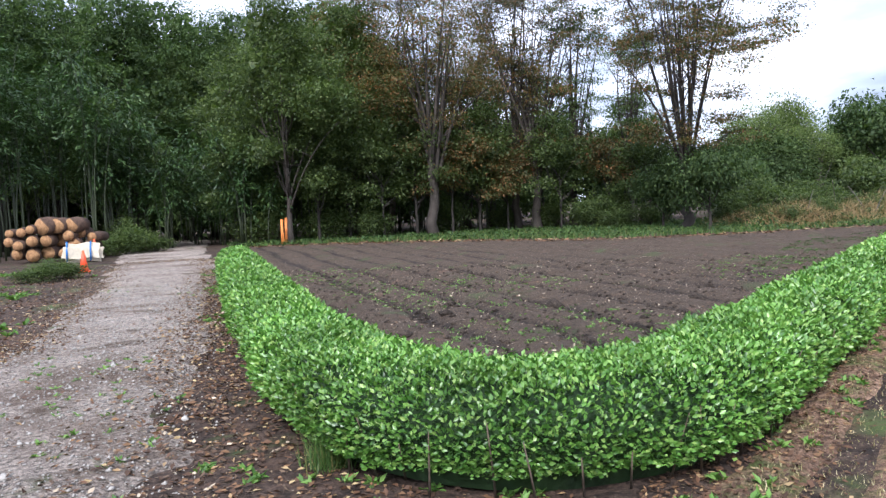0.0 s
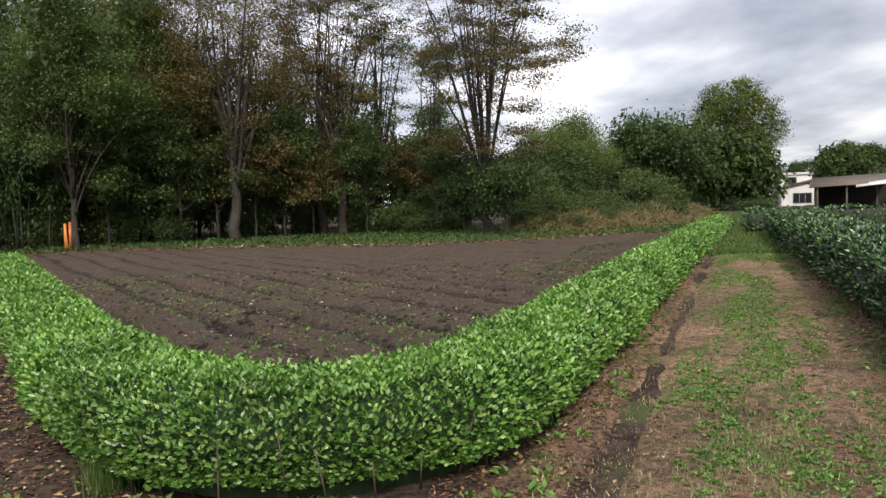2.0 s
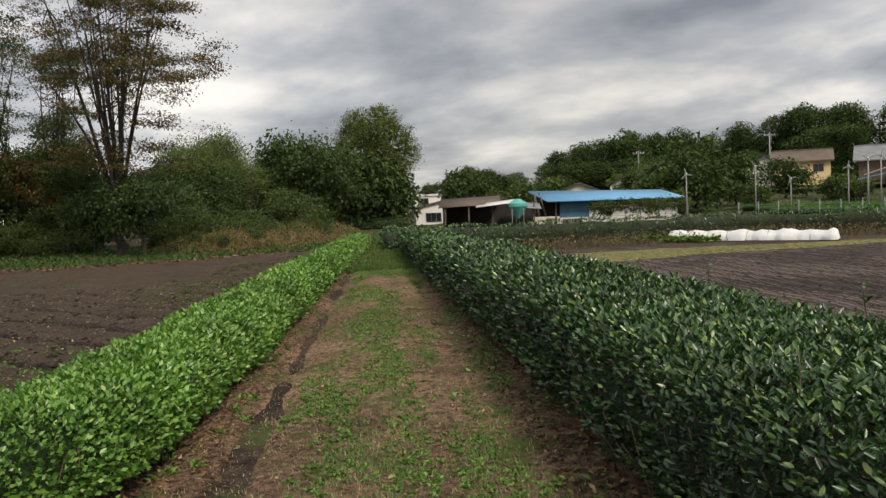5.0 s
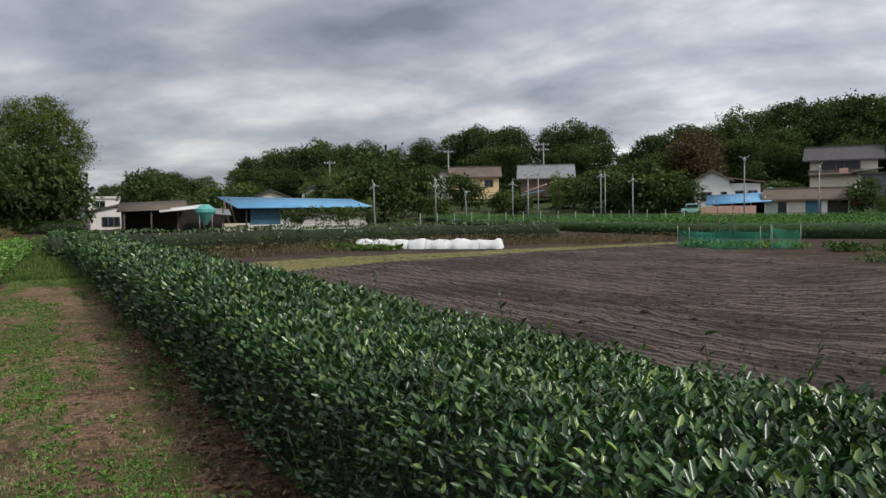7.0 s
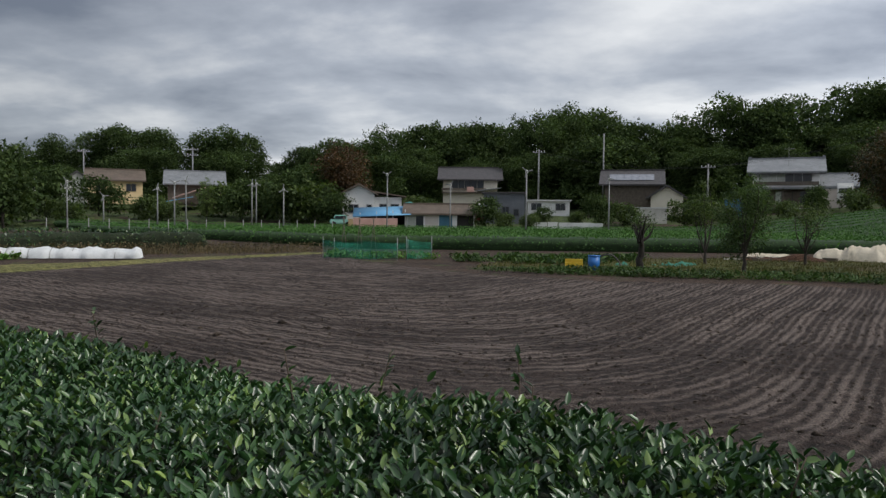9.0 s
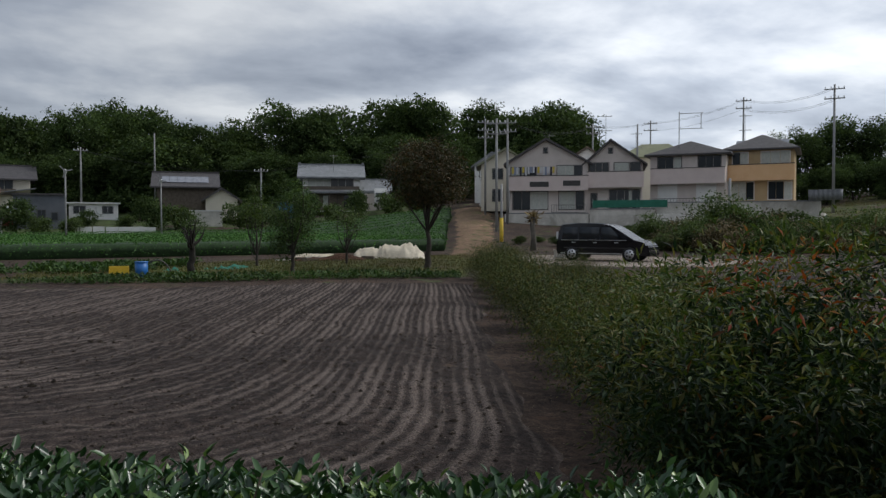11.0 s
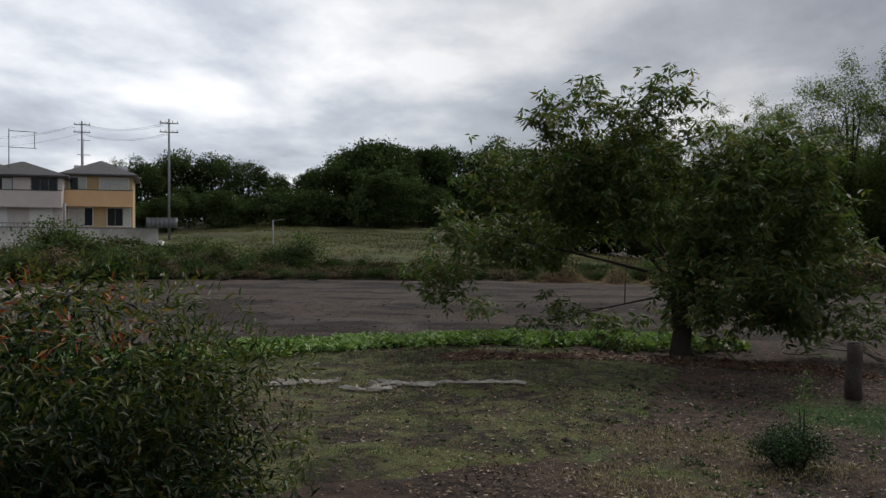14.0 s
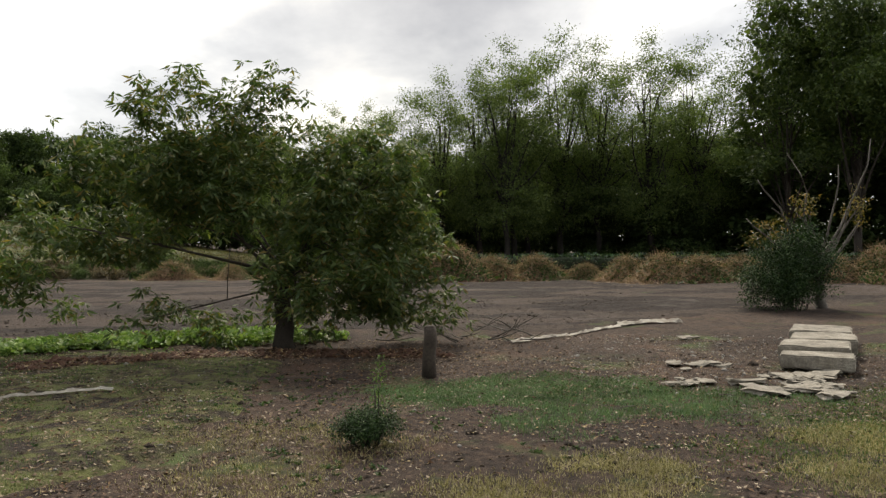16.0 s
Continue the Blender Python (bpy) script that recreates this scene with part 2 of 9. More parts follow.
def foliage(name, stops, rough=0.5, through=0.3, patch=0.35, pscale=0.5, spec=0.4, dim=0.75):
    """Leaves: a colour for each leaf, paler and darker patches over the plant, some light through them."""
    m, nt, b, vec = start(name)
    geo = nt.nodes.new("ShaderNodeNewGeometry")
    col = ramp(nt, geo.outputs["Random Per Island"], stops)
    blot = ramp(nt, noise_node(nt, vec, pscale, 4, 0.6), [(0.3, (1 - patch,) * 3), (0.7, (1 + patch * 0.6,) * 3)])
    col = mixed(nt, 1.0, col, blot, "MULTIPLY")
    nt.links.new(col, b.inputs["Base Color"])
    b.inputs["Roughness"].default_value = rough
    b.inputs["Specular IOR Level"].default_value = spec
    tr = nt.nodes.new("ShaderNodeBsdfTranslucent")
    nt.links.new(mixed(nt, 1.0, col, (0.9, 1.0, 0.45), "MULTIPLY"), tr.inputs[0])
    mx = nt.nodes.new("ShaderNodeMixShader")
    mx.inputs[0].default_value = through
    nt.links.new(b.outputs[0], mx.inputs[1])
    nt.links.new(tr.outputs[0], mx.inputs[2])
    nt.links.new(mx.outputs[0], nt.nodes["Material Output"].inputs[0])
    return m


def soil(name, base, light, stops, scale=1.2, clod=9.0, bumps=0.6, speck=None, rough=0.95, crust=None, tracks=False):
    """Earth: damp and dry patches, clods, crumbs and pale specks of chaff."""
    m, nt, b, vec = start(name)
    wide, mid_, fine = noise_node(nt, vec, scale * 0.25, 5, 0.6, 0.4), noise_node(nt, vec, clod, 6, 0.7), noise_node(nt, vec, clod * 6, 5, 0.65)
    col = ramp(nt, wide, [(0.3, base), (0.72, light)])
    col = mixed(nt, 1.0, col, ramp(nt, mid_, [(0.36, (0.3,) * 3), (0.62, (1.45,) * 3)]), "MULTIPLY")
    col = mixed(nt, 1.0, col, ramp(nt, fine, [(0.35, (0.4,) * 3), (0.62, (1.45,) * 3)]), "MULTIPLY")
    if crust:  # ridges dry out paler than the damp furrows
        def read(name_):
            at = nt.nodes.new("ShaderNodeAttribute")
            at.attribute_name = name_
            return at.outputs["Fac"]

        def calc(op, p, q=0.0):
            n_ = nt.nodes.new("ShaderNodeMath")
            n_.operation = op
            for i_, v_ in enumerate((p, q)):
                if isinstance(v_, (int, float)):
                    n_.inputs[i_].default_value = v_
                else:
                    nt.links.new(v_, n_.inputs[i_])
            return n_.outputs[0]

        dry = read("dry_crust")
        if tracks:  # fine tool tracks, wavering and broken
            waver = calc("MULTIPLY", noise_node(nt, vec, 2.2, 4, 0.6), 0.55)
            comb = [calc("ADD", calc("MULTIPLY", calc("SINE", calc("MULTIPLY", calc("ADD", read("track"), waver), 6.2832 * k_)), 0.5), 0.5) for k_ in (1, 0.25)]
            line = calc("ADD", calc("MULTIPLY", comb[0], 0.6), calc("MULTIPLY", comb[1], 0.4))
            dry = calc("MULTIPLY", dry, calc("POWER", line, 1.2))
        crumbs = mixed(nt, 0.5, mid_, fine)
        edge = mixed(nt, 0.5 if tracks else 0.66, dry, crumbs)
        col = mixed(nt, ramp(nt, edge, [(0.36 if tracks else 0.38, (0, 0, 0)), (0.64 if tracks else 0.56, (1, 1, 1))]), col, mixed(nt, 1.0, ramp(nt, fine, [(0.36, (0.35,) * 3), (0.62, (1.5,) * 3)]), crust, "MULTIPLY"))
    for p, c, sc, lo, hi in stops:
        col = mixed(nt, ramp(nt, noise_node(nt, vec, sc, 7, 0.62, 0.5), [(lo, (0, 0, 0)), (hi, (0.9, 0.9, 0.9))]), col, mixed(nt, fine, tuple(v * 0.55 for v in c), c))
    if speck:
        vo = nt.nodes.new("ShaderNodeTexVoronoi")
        vo.inputs["Scale"].default_value = speck[0]
        nt.links.new(vec, vo.inputs["Vector"])
        sel = nt.nodes.new("ShaderNodeSeparateColor")
        nt.links.new(vo.outputs["Color"], sel.inputs[0])
        dot = ramp(nt, vo.outputs["Distance"], [(0.12, (1, 1, 1)), (0.22, (0, 0, 0))])
        on = ramp(nt, sel.outputs[0], [(speck[1], (0, 0, 0)), (speck[1] + 0.05, (1, 1, 1))])
        col = mixed(nt, mixed(nt, 1.0, dot, on, "MULTIPLY"), col, speck[2])
    nt.links.new(col, b.inputs["Base Color"])
    b.inputs["Roughness"].default_value = rough
    b.inputs["Specular IOR Level"].default_value = 0.25
    bump(nt, b, mixed(nt, 0.25, mixed(nt, 0.4, mid_, fine), dry) if tracks else mixed(nt, 0.4, mid_, fine), min(1.0, bumps * 1.3), 0.07)
    return m


M = {}
M["tea_bright"] = foliage("tea_leaf_bright", [(0.0, (0.05, 0.14, 0.022)), (0.3, (0.105, 0.245, 0.04)), (0.8, (0.195, 0.37, 0.072)), (1.0, (0.31, 0.45, 0.12))], 0.34, 0.28, 0.4, 0.9, 0.5)
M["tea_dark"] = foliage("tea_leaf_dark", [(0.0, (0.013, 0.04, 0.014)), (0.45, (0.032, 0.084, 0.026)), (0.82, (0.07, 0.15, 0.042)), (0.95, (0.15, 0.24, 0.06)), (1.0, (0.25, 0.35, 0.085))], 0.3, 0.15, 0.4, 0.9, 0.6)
# darker leaf colours for the deep layer, painting shade into the hedge's gaps
M["tea_shade"] = foliage("shaded_tea_leaf", [(0.0, (0.02, 0.06, 0.012)), (0.6, (0.045, 0.12, 0.022)), (1.0, (0.09, 0.19, 0.035))], 0.4, 0.2, 0.3, 0.9)
M["tea_shade_dark"] = foliage("shaded_tea_leaf_dark", [(0.0, (0.007, 0.022, 0.008)), (0.6, (0.015, 0.042, 0.013)), (1.0, (0.035, 0.075, 0.02))], 0.36, 0.12, 0.3, 0.9, 0.5)
M["tea_far"] = foliage("tea_rows_leaf", [(0.0, (0.032, 0.098, 0.016)), (0.5, (0.062, 0.165, 0.025)), (1.0, (0.1, 0.22, 0.038))], 0.6, 0.2, 0.3, 0.25)
M["nandina"] = foliage("shrub_leaf", [(0.0, (0.009, 0.022, 0.01)), (0.5, (0.018, 0.042, 0.014)), (0.8, (0.04, 0.07, 0.018)), (0.97, (0.10, 0.095, 0.024)), (1.0, (0.15, 0.055, 0.02))], 0.5, 0.3, 0.55, 0.9, 0.2)
M["chestnut"] = foliage("chestnut_leaf", [(0.0, (0.055, 0.092, 0.034)), (0.6, (0.108, 0.165, 0.055)), (0.9, (0.19, 0.21, 0.075)), (1.0, (0.29, 0.2, 0.07))], 0.55, 0.46, 0.3, 0.5)
M["wood_green"] = foliage("broadleaf", [(0.0, (0.04, 0.07, 0.02)), (0.5, (0.078, 0.122, 0.034)), (1.0, (0.14, 0.185, 0.052))], 0.55, 0.45, 0.5, 0.35)
M["wood_dark"] = foliage("evergreen_leaf", [(0.0, (0.034, 0.062, 0.023)), (0.5, (0.066, 0.112, 0.04)), (1.0, (0.125, 0.18, 0.06))], 0.6, 0.42, 0.45, 0.3, 0.25)
M["hill_leaf"] = foliage("hill_wood_leaf", [(0.0, (0.034, 0.056, 0.023)), (0.5, (0.064, 0.102, 0.036)), (1.0, (0.12, 0.165, 0.058))], 0.85, 0.3, 0.6, 0.18, 0.1)
M["autumn"] = foliage("turning_leaf", [(0.0, (0.05, 0.075, 0.02)), (0.45, (0.09, 0.10, 0.03)), (0.75, (0.16, 0.10, 0.03)), (1.0, (0.24, 0.10, 0.035))], 0.6, 0.3, 0.4, 0.3)
M["russet"] = foliage("russet_leaf", [(0.0, (0.045, 0.03, 0.014)), (0.5, (0.08, 0.045, 0.018)), (1.0, (0.15, 0.075, 0.025))], 0.6, 0.25, 0.4, 0.5)
M["bamboo_leaf"] = foliage("bamboo_leaf", [(0.0, (0.017, 0.04, 0.014)), (0.5, (0.036, 0.08, 0.022)), (1.0, (0.08, 0.14, 0.034))], 0.5, 0.3, 0.4, 0.3)
M["weed"] = foliage("weed_leaf", [(0.0, (0.05, 0.12, 0.02)), (0.5, (0.11, 0.23, 0.04)), (1.0, (0.22, 0.36, 0.085))], 0.55, 0.3, 0.35, 1.5)
M["grass"] = foliage("grass_blade", [(0.0, (0.035, 0.085, 0.02)), (0.5, (0.075, 0.15, 0.03)), (0.85, (0.13, 0.20, 0.05)), (1.0, (0.28, 0.24, 0.09))], 0.6, 0.3, 0.35, 1.5)
M["dry_grass"] = foliage("dry_grass_blade", [(0.0, (0.13, 0.085, 0.035)), (0.6, (0.26, 0.18, 0.08)), (1.0, (0.42, 0.32, 0.17))], 0.75, 0.2, 0.4, 0.8)
M["litter"] = foliage("fallen_leaf", [(0.0, (0.04, 0.022, 0.012)), (0.55, (0.11, 0.055, 0.028)), (0.85, (0.20, 0.11, 0.05)), (1.0, (0.42, 0.32, 0.16))], 0.75, 0.05, 0.3, 2.0)
M["bark"] = surface("bark", (0.035, 0.028, 0.022), (0.075, 0.062, 0.05), 2.5, 0.9, 30, 0.5, 0.8)
M["bark_pale"] = surface("pale_bark", (0.085, 0.075, 0.062), (0.17, 0.155, 0.13), 2.0, 0.9, 25, 0.4, 0.5)
M["bark_dark"] = surface("dark_bark", (0.018, 0.015, 0.012), (0.045, 0.038, 0.03), 2.5, 0.95, 25, 0.5, 0.8)
M["culm"] = surface("bamboo_culm", (0.02, 0.032, 0.013), (0.055, 0.066, 0.03), 1.5, 0.5, 20, 0.25, 0.1)
M["earth"] = soil("bare_earth", (0.03, 0.02, 0.015), (0.08, 0.053, 0.038), [(0, (0.085, 0.13, 0.035), 0.55, 0.56, 0.66), (0, (0.12, 0.07, 0.045), 1.1, 0.55, 0.68)], 1.0, 8, 0.6, (26, 0.8, (0.3, 0.25, 0.18)))
M["field_soil"] = soil("tilled_soil", (0.022, 0.016, 0.012), (0.042, 0.032, 0.025), [(0, (0.07, 0.105, 0.035), 0.6, 0.58, 0.72), (0, (0.13, 0.08, 0.055), 1.7, 0.6, 0.7)], 0.9, 9, 1.0, (21, 0.62, (0.32, 0.27, 0.21)), crust=(0.068, 0.049, 0.034))
# besides dried ridges, the pale crust colour carries the sky's sheen on the soil
M["field_dark"] = soil("raked_soil", (0.024, 0.0165, 0.0135), (0.047, 0.034, 0.028), [(0, (0.15, 0.12, 0.105), 0.5, 0.6, 0.75)], 0.8, 9, 1.0, (24, 0.86, (0.24, 0.2, 0.165)), crust=(0.145, 0.115, 0.098), tracks=True)
M["field_south"] = soil("bare_field_soil", (0.018, 0.0125, 0.0098), (0.036, 0.0255, 0.02), [(0, (0.14, 0.12, 0.108), 0.35, 0.57, 0.72)], 0.8, 7, 0.9, (14, 0.9, (0.2, 0.17, 0.14)), crust=(0.066, 0.048, 0.038))
M["gravel"] = soil("gravel", (0.25, 0.205, 0.17), (0.42, 0.36, 0.305), [(0, (0.15, 0.10, 0.07), 0.45, 0.5, 0.66), (0, (0.11, 0.075, 0.05), 1.3, 0.56, 0.68), (0, (0.10, 0.14, 0.05), 0.7, 0.64, 0.72)], 0.8, 22, 0.9, (38, 0.55, (0.5, 0.47, 0.42)))
M["path"] = soil("trodden_path", (0.16, 0.098, 0.064), (0.345, 0.222, 0.145), [(0, (0.10, 0.14, 0.035), 1.7, 0.5, 0.64), (0, (0.05, 0.033, 0.024), 0.9, 0.58, 0.68)], 1.4, 14, 0.8, (30, 0.8, (0.3, 0.22, 0.13)))
M["moss"] = soil("mossy_earth", (0.03, 0.022, 0.016), (0.072, 0.054, 0.037), [(0, (0.175, 0.19, 0.062), 2.6, 0.43, 0.58), (0, (0.2, 0.18, 0.085), 6.0, 0.56, 0.66), (0, (0.045, 0.032, 0.025), 1.1, 0.56, 0.64)], 1.5, 12, 1.0, (22, 0.75, (0.3, 0.26, 0.2)))
M["meadow"] = soil("rough_meadow", (0.042, 0.056, 0.013), (0.094, 0.097, 0.024), [(0, (0.075, 0.05, 0.027), 0.12, 0.5, 0.62), (0, (0.035, 0.055, 0.017), 0.3, 0.56, 0.66)], 0.15, 1.2, 0.9)
M["nandina_pale"] = foliage("shrub_leaf_pale", [(0.0, (0.022, 0.045, 0.014)), (0.4, (0.055, 0.085, 0.02)), (0.7, (0.11, 0.125, 0.03)), (0.93, (0.16, 0.14, 0.036)), (1.0, (0.17, 0.09, 0.03))], 0.55, 0.3, 0.55, 0.8, 0.3)
M["meadow_blade"] = foliage("meadow_blade", [(0.0, (0.05, 0.066, 0.014)), (0.6, (0.105, 0.1, 0.026)), (1.0, (0.165, 0.13, 0.045))], 0.7, 0.25, 0.4, 0.05)
M["turf"] = foliage("turf_blade", [(0.0, (0.085, 0.15, 0.045)), (0.5, (0.15, 0.23, 0.075)), (1.0, (0.26, 0.33, 0.13))], 0.6, 0.3, 0.35, 1.2)
M["scrub"] = soil("hillside_scrub", (0.035, 0.055, 0.018), (0.075, 0.10, 0.03), [(0, (0.10, 0.075, 0.04), 0.1, 0.56, 0.7)], 0.2, 0.9, 1.0)
M["dry_weed"] = foliage("dry_weed_leaf", [(0.0, (0.05, 0.05, 0.02)), (0.5, (0.11, 0.085, 0.04)), (1.0, (0.22, 0.16, 0.09))], 0.75, 0.2, 0.4, 0.4)
M["husk"] = soil("brown_husks", (0.06, 0.03, 0.018), (0.12, 0.065, 0.04), [], 1.5, 12, 1.0)
M["teal_pale"] = surface("pale_green_paint", (0.25, 0.5, 0.42), (0.32, 0.58, 0.5), 2, 0.4, 20, 0.1, 0.05)
M["yellowing"] = foliage("yellowing_leaf", [(0.0, (0.10, 0.10, 0.025)), (0.6, (0.2, 0.16, 0.04)), (1.0, (0.32, 0.2, 0.06))], 0.6, 0.3, 0.3, 1.0)
M["locust"] = foliage("locust_leaf", [(0.0, (0.078, 0.116, 0.046)), (0.5, (0.139, 0.194, 0.070)), (1.0, (0.248, 0.310, 0.109))], 0.7, 0.5, 0.4, 0.3, 0.2)
# dark enough to stand for shade on row fronts and inside the hedge
M["tea_core"] = surface("tea_row_inside_shade", (0.012, 0.032, 0.008), (0.026, 0.065, 0.013), 3, 0.9, 12, 0.5, 1.0)
M["turf_ground"] = soil("short_turf", (0.075, 0.12, 0.025), (0.13, 0.19, 0.04), [(0, (0.14, 0.10, 0.06), 0.6, 0.6, 0.7)], 0.6, 10, 0.8)
M["net_sheer"] = None
M["weed_dull"] = foliage("undergrowth_leaf", [(0.0, (0.02, 0.05, 0.012)), (0.5, (0.045, 0.095, 0.02)), (1.0, (0.09, 0.15, 0.035))], 0.6, 0.25, 0.35, 0.6)
M["weed_pale"] = foliage("pale_weed_leaf", [(0.0, (0.09, 0.17, 0.045)), (0.5, (0.19, 0.31, 0.09)), (1.0, (0.36, 0.46, 0.18))], 0.55, 0.3, 0.35, 1.0)
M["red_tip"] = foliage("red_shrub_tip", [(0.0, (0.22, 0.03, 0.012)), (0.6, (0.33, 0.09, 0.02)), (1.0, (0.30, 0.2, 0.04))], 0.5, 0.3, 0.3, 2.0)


def sheer(name, colour, cover):
    m, nt, b, vec = start(name)
    b.inputs["Base Color"].default_value = (*colour, 1)
    b.inputs["Roughness"].default_value = 0.8
    tr = nt.nodes.new("ShaderNodeBsdfTransparent")
    mx = nt.nodes.new("ShaderNodeMixShader")
    weave = ramp(nt, noise_node(nt, vec, 3.0, 4, 0.6), [(0.3, (cover * 0.6,) * 3), (0.7, (min(1, cover * 1.3),) * 3)])
    nt.links.new(weave, mx.inputs[0])
    nt.links.new(tr.outputs[0], mx.inputs[1])
    nt.links.new(b.outputs[0], mx.inputs[2])
    nt.links.new(mx.outputs[0], nt.nodes["Material Output"].inputs[0])
    return m


M["net_sheer"] = sheer("green_garden_net", (0.03, 0.30, 0.19), 0.36)
# young yellow-green leaf colour, also kept pale to stand for light on the shrubs
M["young_lit_leaf"] = foliage("young_lit_shrub_leaf", [(0.0, (0.04, 0.08, 0.018)), (0.5, (0.09, 0.125, 0.026)), (0.9, (0.15, 0.15, 0.035)), (1.0, (0.15, 0.1, 0.03))], 0.5, 0.35, 0.4, 1.5)
M["bleached"] = foliage("bleached_blade", [(0.0, (0.2, 0.19, 0.07)), (0.5, (0.38, 0.33, 0.16)), (1.0, (0.6, 0.52, 0.33))], 0.8, 0.2, 0.35, 1.2)
M["pale_litter"] = foliage("pale_chaff", [(0.0, (0.08, 0.048, 0.028)), (0.6, (0.17, 0.115, 0.07)), (1.0, (0.48, 0.4, 0.29))], 0.8, 0.05, 0.3, 2.0)
M["dry_plume"] = foliage("dry_plume_stalk", [(0.0, (0.16, 0.10, 0.06)), (0.5, (0.33, 0.22, 0.14)), (1.0, (0.52, 0.38, 0.25))], 0.8, 0.2, 0.35, 0.8)
M["island_turf"] = foliage("fine_turf_blade", [(0.0, (0.06, 0.12, 0.05)), (0.5, (0.11, 0.2, 0.09)), (1.0, (0.2, 0.29, 0.14))], 0.6, 0.3, 0.4, 1.6)
M["box_leaf"] = foliage("box_leaf", [(0.0, (0.014, 0.036, 0.012)), (0.6, (0.03, 0.07, 0.02)), (1.0, (0.07, 0.13, 0.035))], 0.55, 0.2, 0.4, 3.0, 0.3)
M["burr"] = surface("chestnut_burr", (0.07, 0.03, 0.018), (0.15, 0.075, 0.045), 9, 0.95, 60, 0.5, 0.8)
M["round_leaf"] = foliage("round_tree_leaf", [(0.0, (0.05, 0.075, 0.022)), (0.5, (0.10, 0.135, 0.036)), (1.0, (0.18, 0.2, 0.055))], 0.8, 0.35, 0.45, 0.25, 0.15)
M["russet_green"] = foliage("dull_cherry_leaf", [(0.0, (0.025, 0.032, 0.012)), (0.5, (0.05, 0.05, 0.018)), (0.8, (0.09, 0.055, 0.02)), (1.0, (0.15, 0.08, 0.03))], 0.6, 0.25, 0.4, 0.6)

# ---- ground ----
def inside(poly, x, y):
    """Signed distance to a polygon's outline, positive within."""
    p = np.asarray(poly, float)
    best, odd = np.full(x.shape, 1e9), np.zeros(x.shape, bool)
    for (ax, ay), (bx, by) in zip(p, np.roll(p, -1, 0)):
        dx, dy = bx - ax, by - ay
        k = np.clip(((x - ax) * dx + (y - ay) * dy) / (dx * dx + dy * dy + 1e-12), 0, 1)
        best = np.minimum(best, np.hypot(x - ax - k * dx, y - ay - k * dy))
        odd ^= ((ay > y) != (by > y)) & (x < dx * (y - ay) / (by - ay + 1e-12) + ax)
    return np.where(odd, best, -best)


def grid_mesh(name, xs, ys, height, material, keep=None):
    X, Y = np.meshgrid(xs, ys, indexing="ij")
    Z = height(X, Y)
    n, m = X.shape
    i, j = np.meshgrid(np.arange(n - 1), np.arange(m - 1), indexing="ij")
    f = np.stack([i * m + j, (i + 1) * m + j, (i + 1) * m + j + 1, i * m + j + 1], -1)
    if keep is not None:
        k = keep(X, Y)
        f = f[k[:-1, :-1] | k[1:, :-1] | k[1:, 1:] | k[:-1, 1:]]
    f = f.reshape(-1, 4)
    used = np.unique(f)
    back_ = np.full(n * m, -1)
    back_[used] = np.arange(len(used))
    v = np.stack([X, Y, Z], -1).reshape(-1, 3)[used]
    return mesh_from(name, v, back_[f].ravel(), np.full(len(f), 4), material, True)


def spaced(lo, hi, fine, growth=1.12):
    """Grid lines, close about the middle of the place and wider towards the horizon."""
    out, step = [0.0], fine
    while out[-1] < hi:
        out.append(out[-1] + step)
        if out[-1] > 26:
            step = min(step * growth, 60)
    neg, step = [0.0], fine
    while neg[-1] > lo:
        neg.append(neg[-1] - step)
        if neg[-1] < -26:
            step = min(step * growth, 60)
    return np.array(neg[:0:-1] + out)


def base_height(x, y):
    r = np.hypot(x, y)
    bumpy = (vnoise(x, y, 1.3, 4) - 0.5) * 0.09 * np.clip(1.2 - r / 60, 0, 1)
    return land(x, y) + bumpy - 0.03


tagged(new("ground", grid_mesh("ground", spaced(-1500, 1500, 0.4), spaced(-1500, 1500, 0.4), base_height, M["earth"])), "brown bare earth with fallen leaves and thin grass", "ground", kind="structure")


SHEETS = []


def top(x, y):
    """Height of the uppermost ground surface."""
    x, y = np.asarray(x, float), np.asarray(y, float)
    z = base_height(x, y)
    for x0, y0, x1, y1, fn in SHEETS:
        k = (x > x0) & (x < x1) & (y > y0) & (y < y1)
        if k.any():
            z[k] = np.maximum(z[k], fn(x[k], y[k]))
    return z


def sheet(name, poly, step, material, relief, label, lift=0.03, ragged=0.35, category="ground", fade=0.5, damp=None, more=()):
    """A stretch of ground of its own kind, which dives under the earth round it along a ragged edge."""
    p = np.asarray(poly, float)
    xs, ys = np.arange(p[:, 0].min() - 1, p[:, 0].max() + 1, step), np.arange(p[:, 1].min() - 1, p[:, 1].max() + 1, step)
    near = lambda x, y: inside(poly, x, y) + (vnoise(x, y, 1.1, 3) - 0.5) * 2 * ragged

    def height(x, y):
        d = near(x, y)
        return land(x, y) - 0.07 + (lift + 0.07) * smooth(-fade * 0.5, fade * 0.5, d) + relief(x, y) * smooth(0, fade, d)

    SHEETS.append((xs[0], ys[0], xs[-1], ys[-1], height))
    me = grid_mesh(name, xs, ys, height, material, lambda x, y: near(x, y) > -0.6)
    if damp:
        co = np.empty(len(me.vertices) * 3, np.float32)
        me.vertices.foreach_get("co", co)
        co = co.reshape(-1, 3)
        for n_, fn in (("dry_crust", damp), *more):
            me.attributes.new(n_, "FLOAT", "POINT").data.foreach_set("value", fn(co[:, 0], co[:, 1]).astype(np.float32))
    return tagged(new(name, me), label, category, kind="structure")


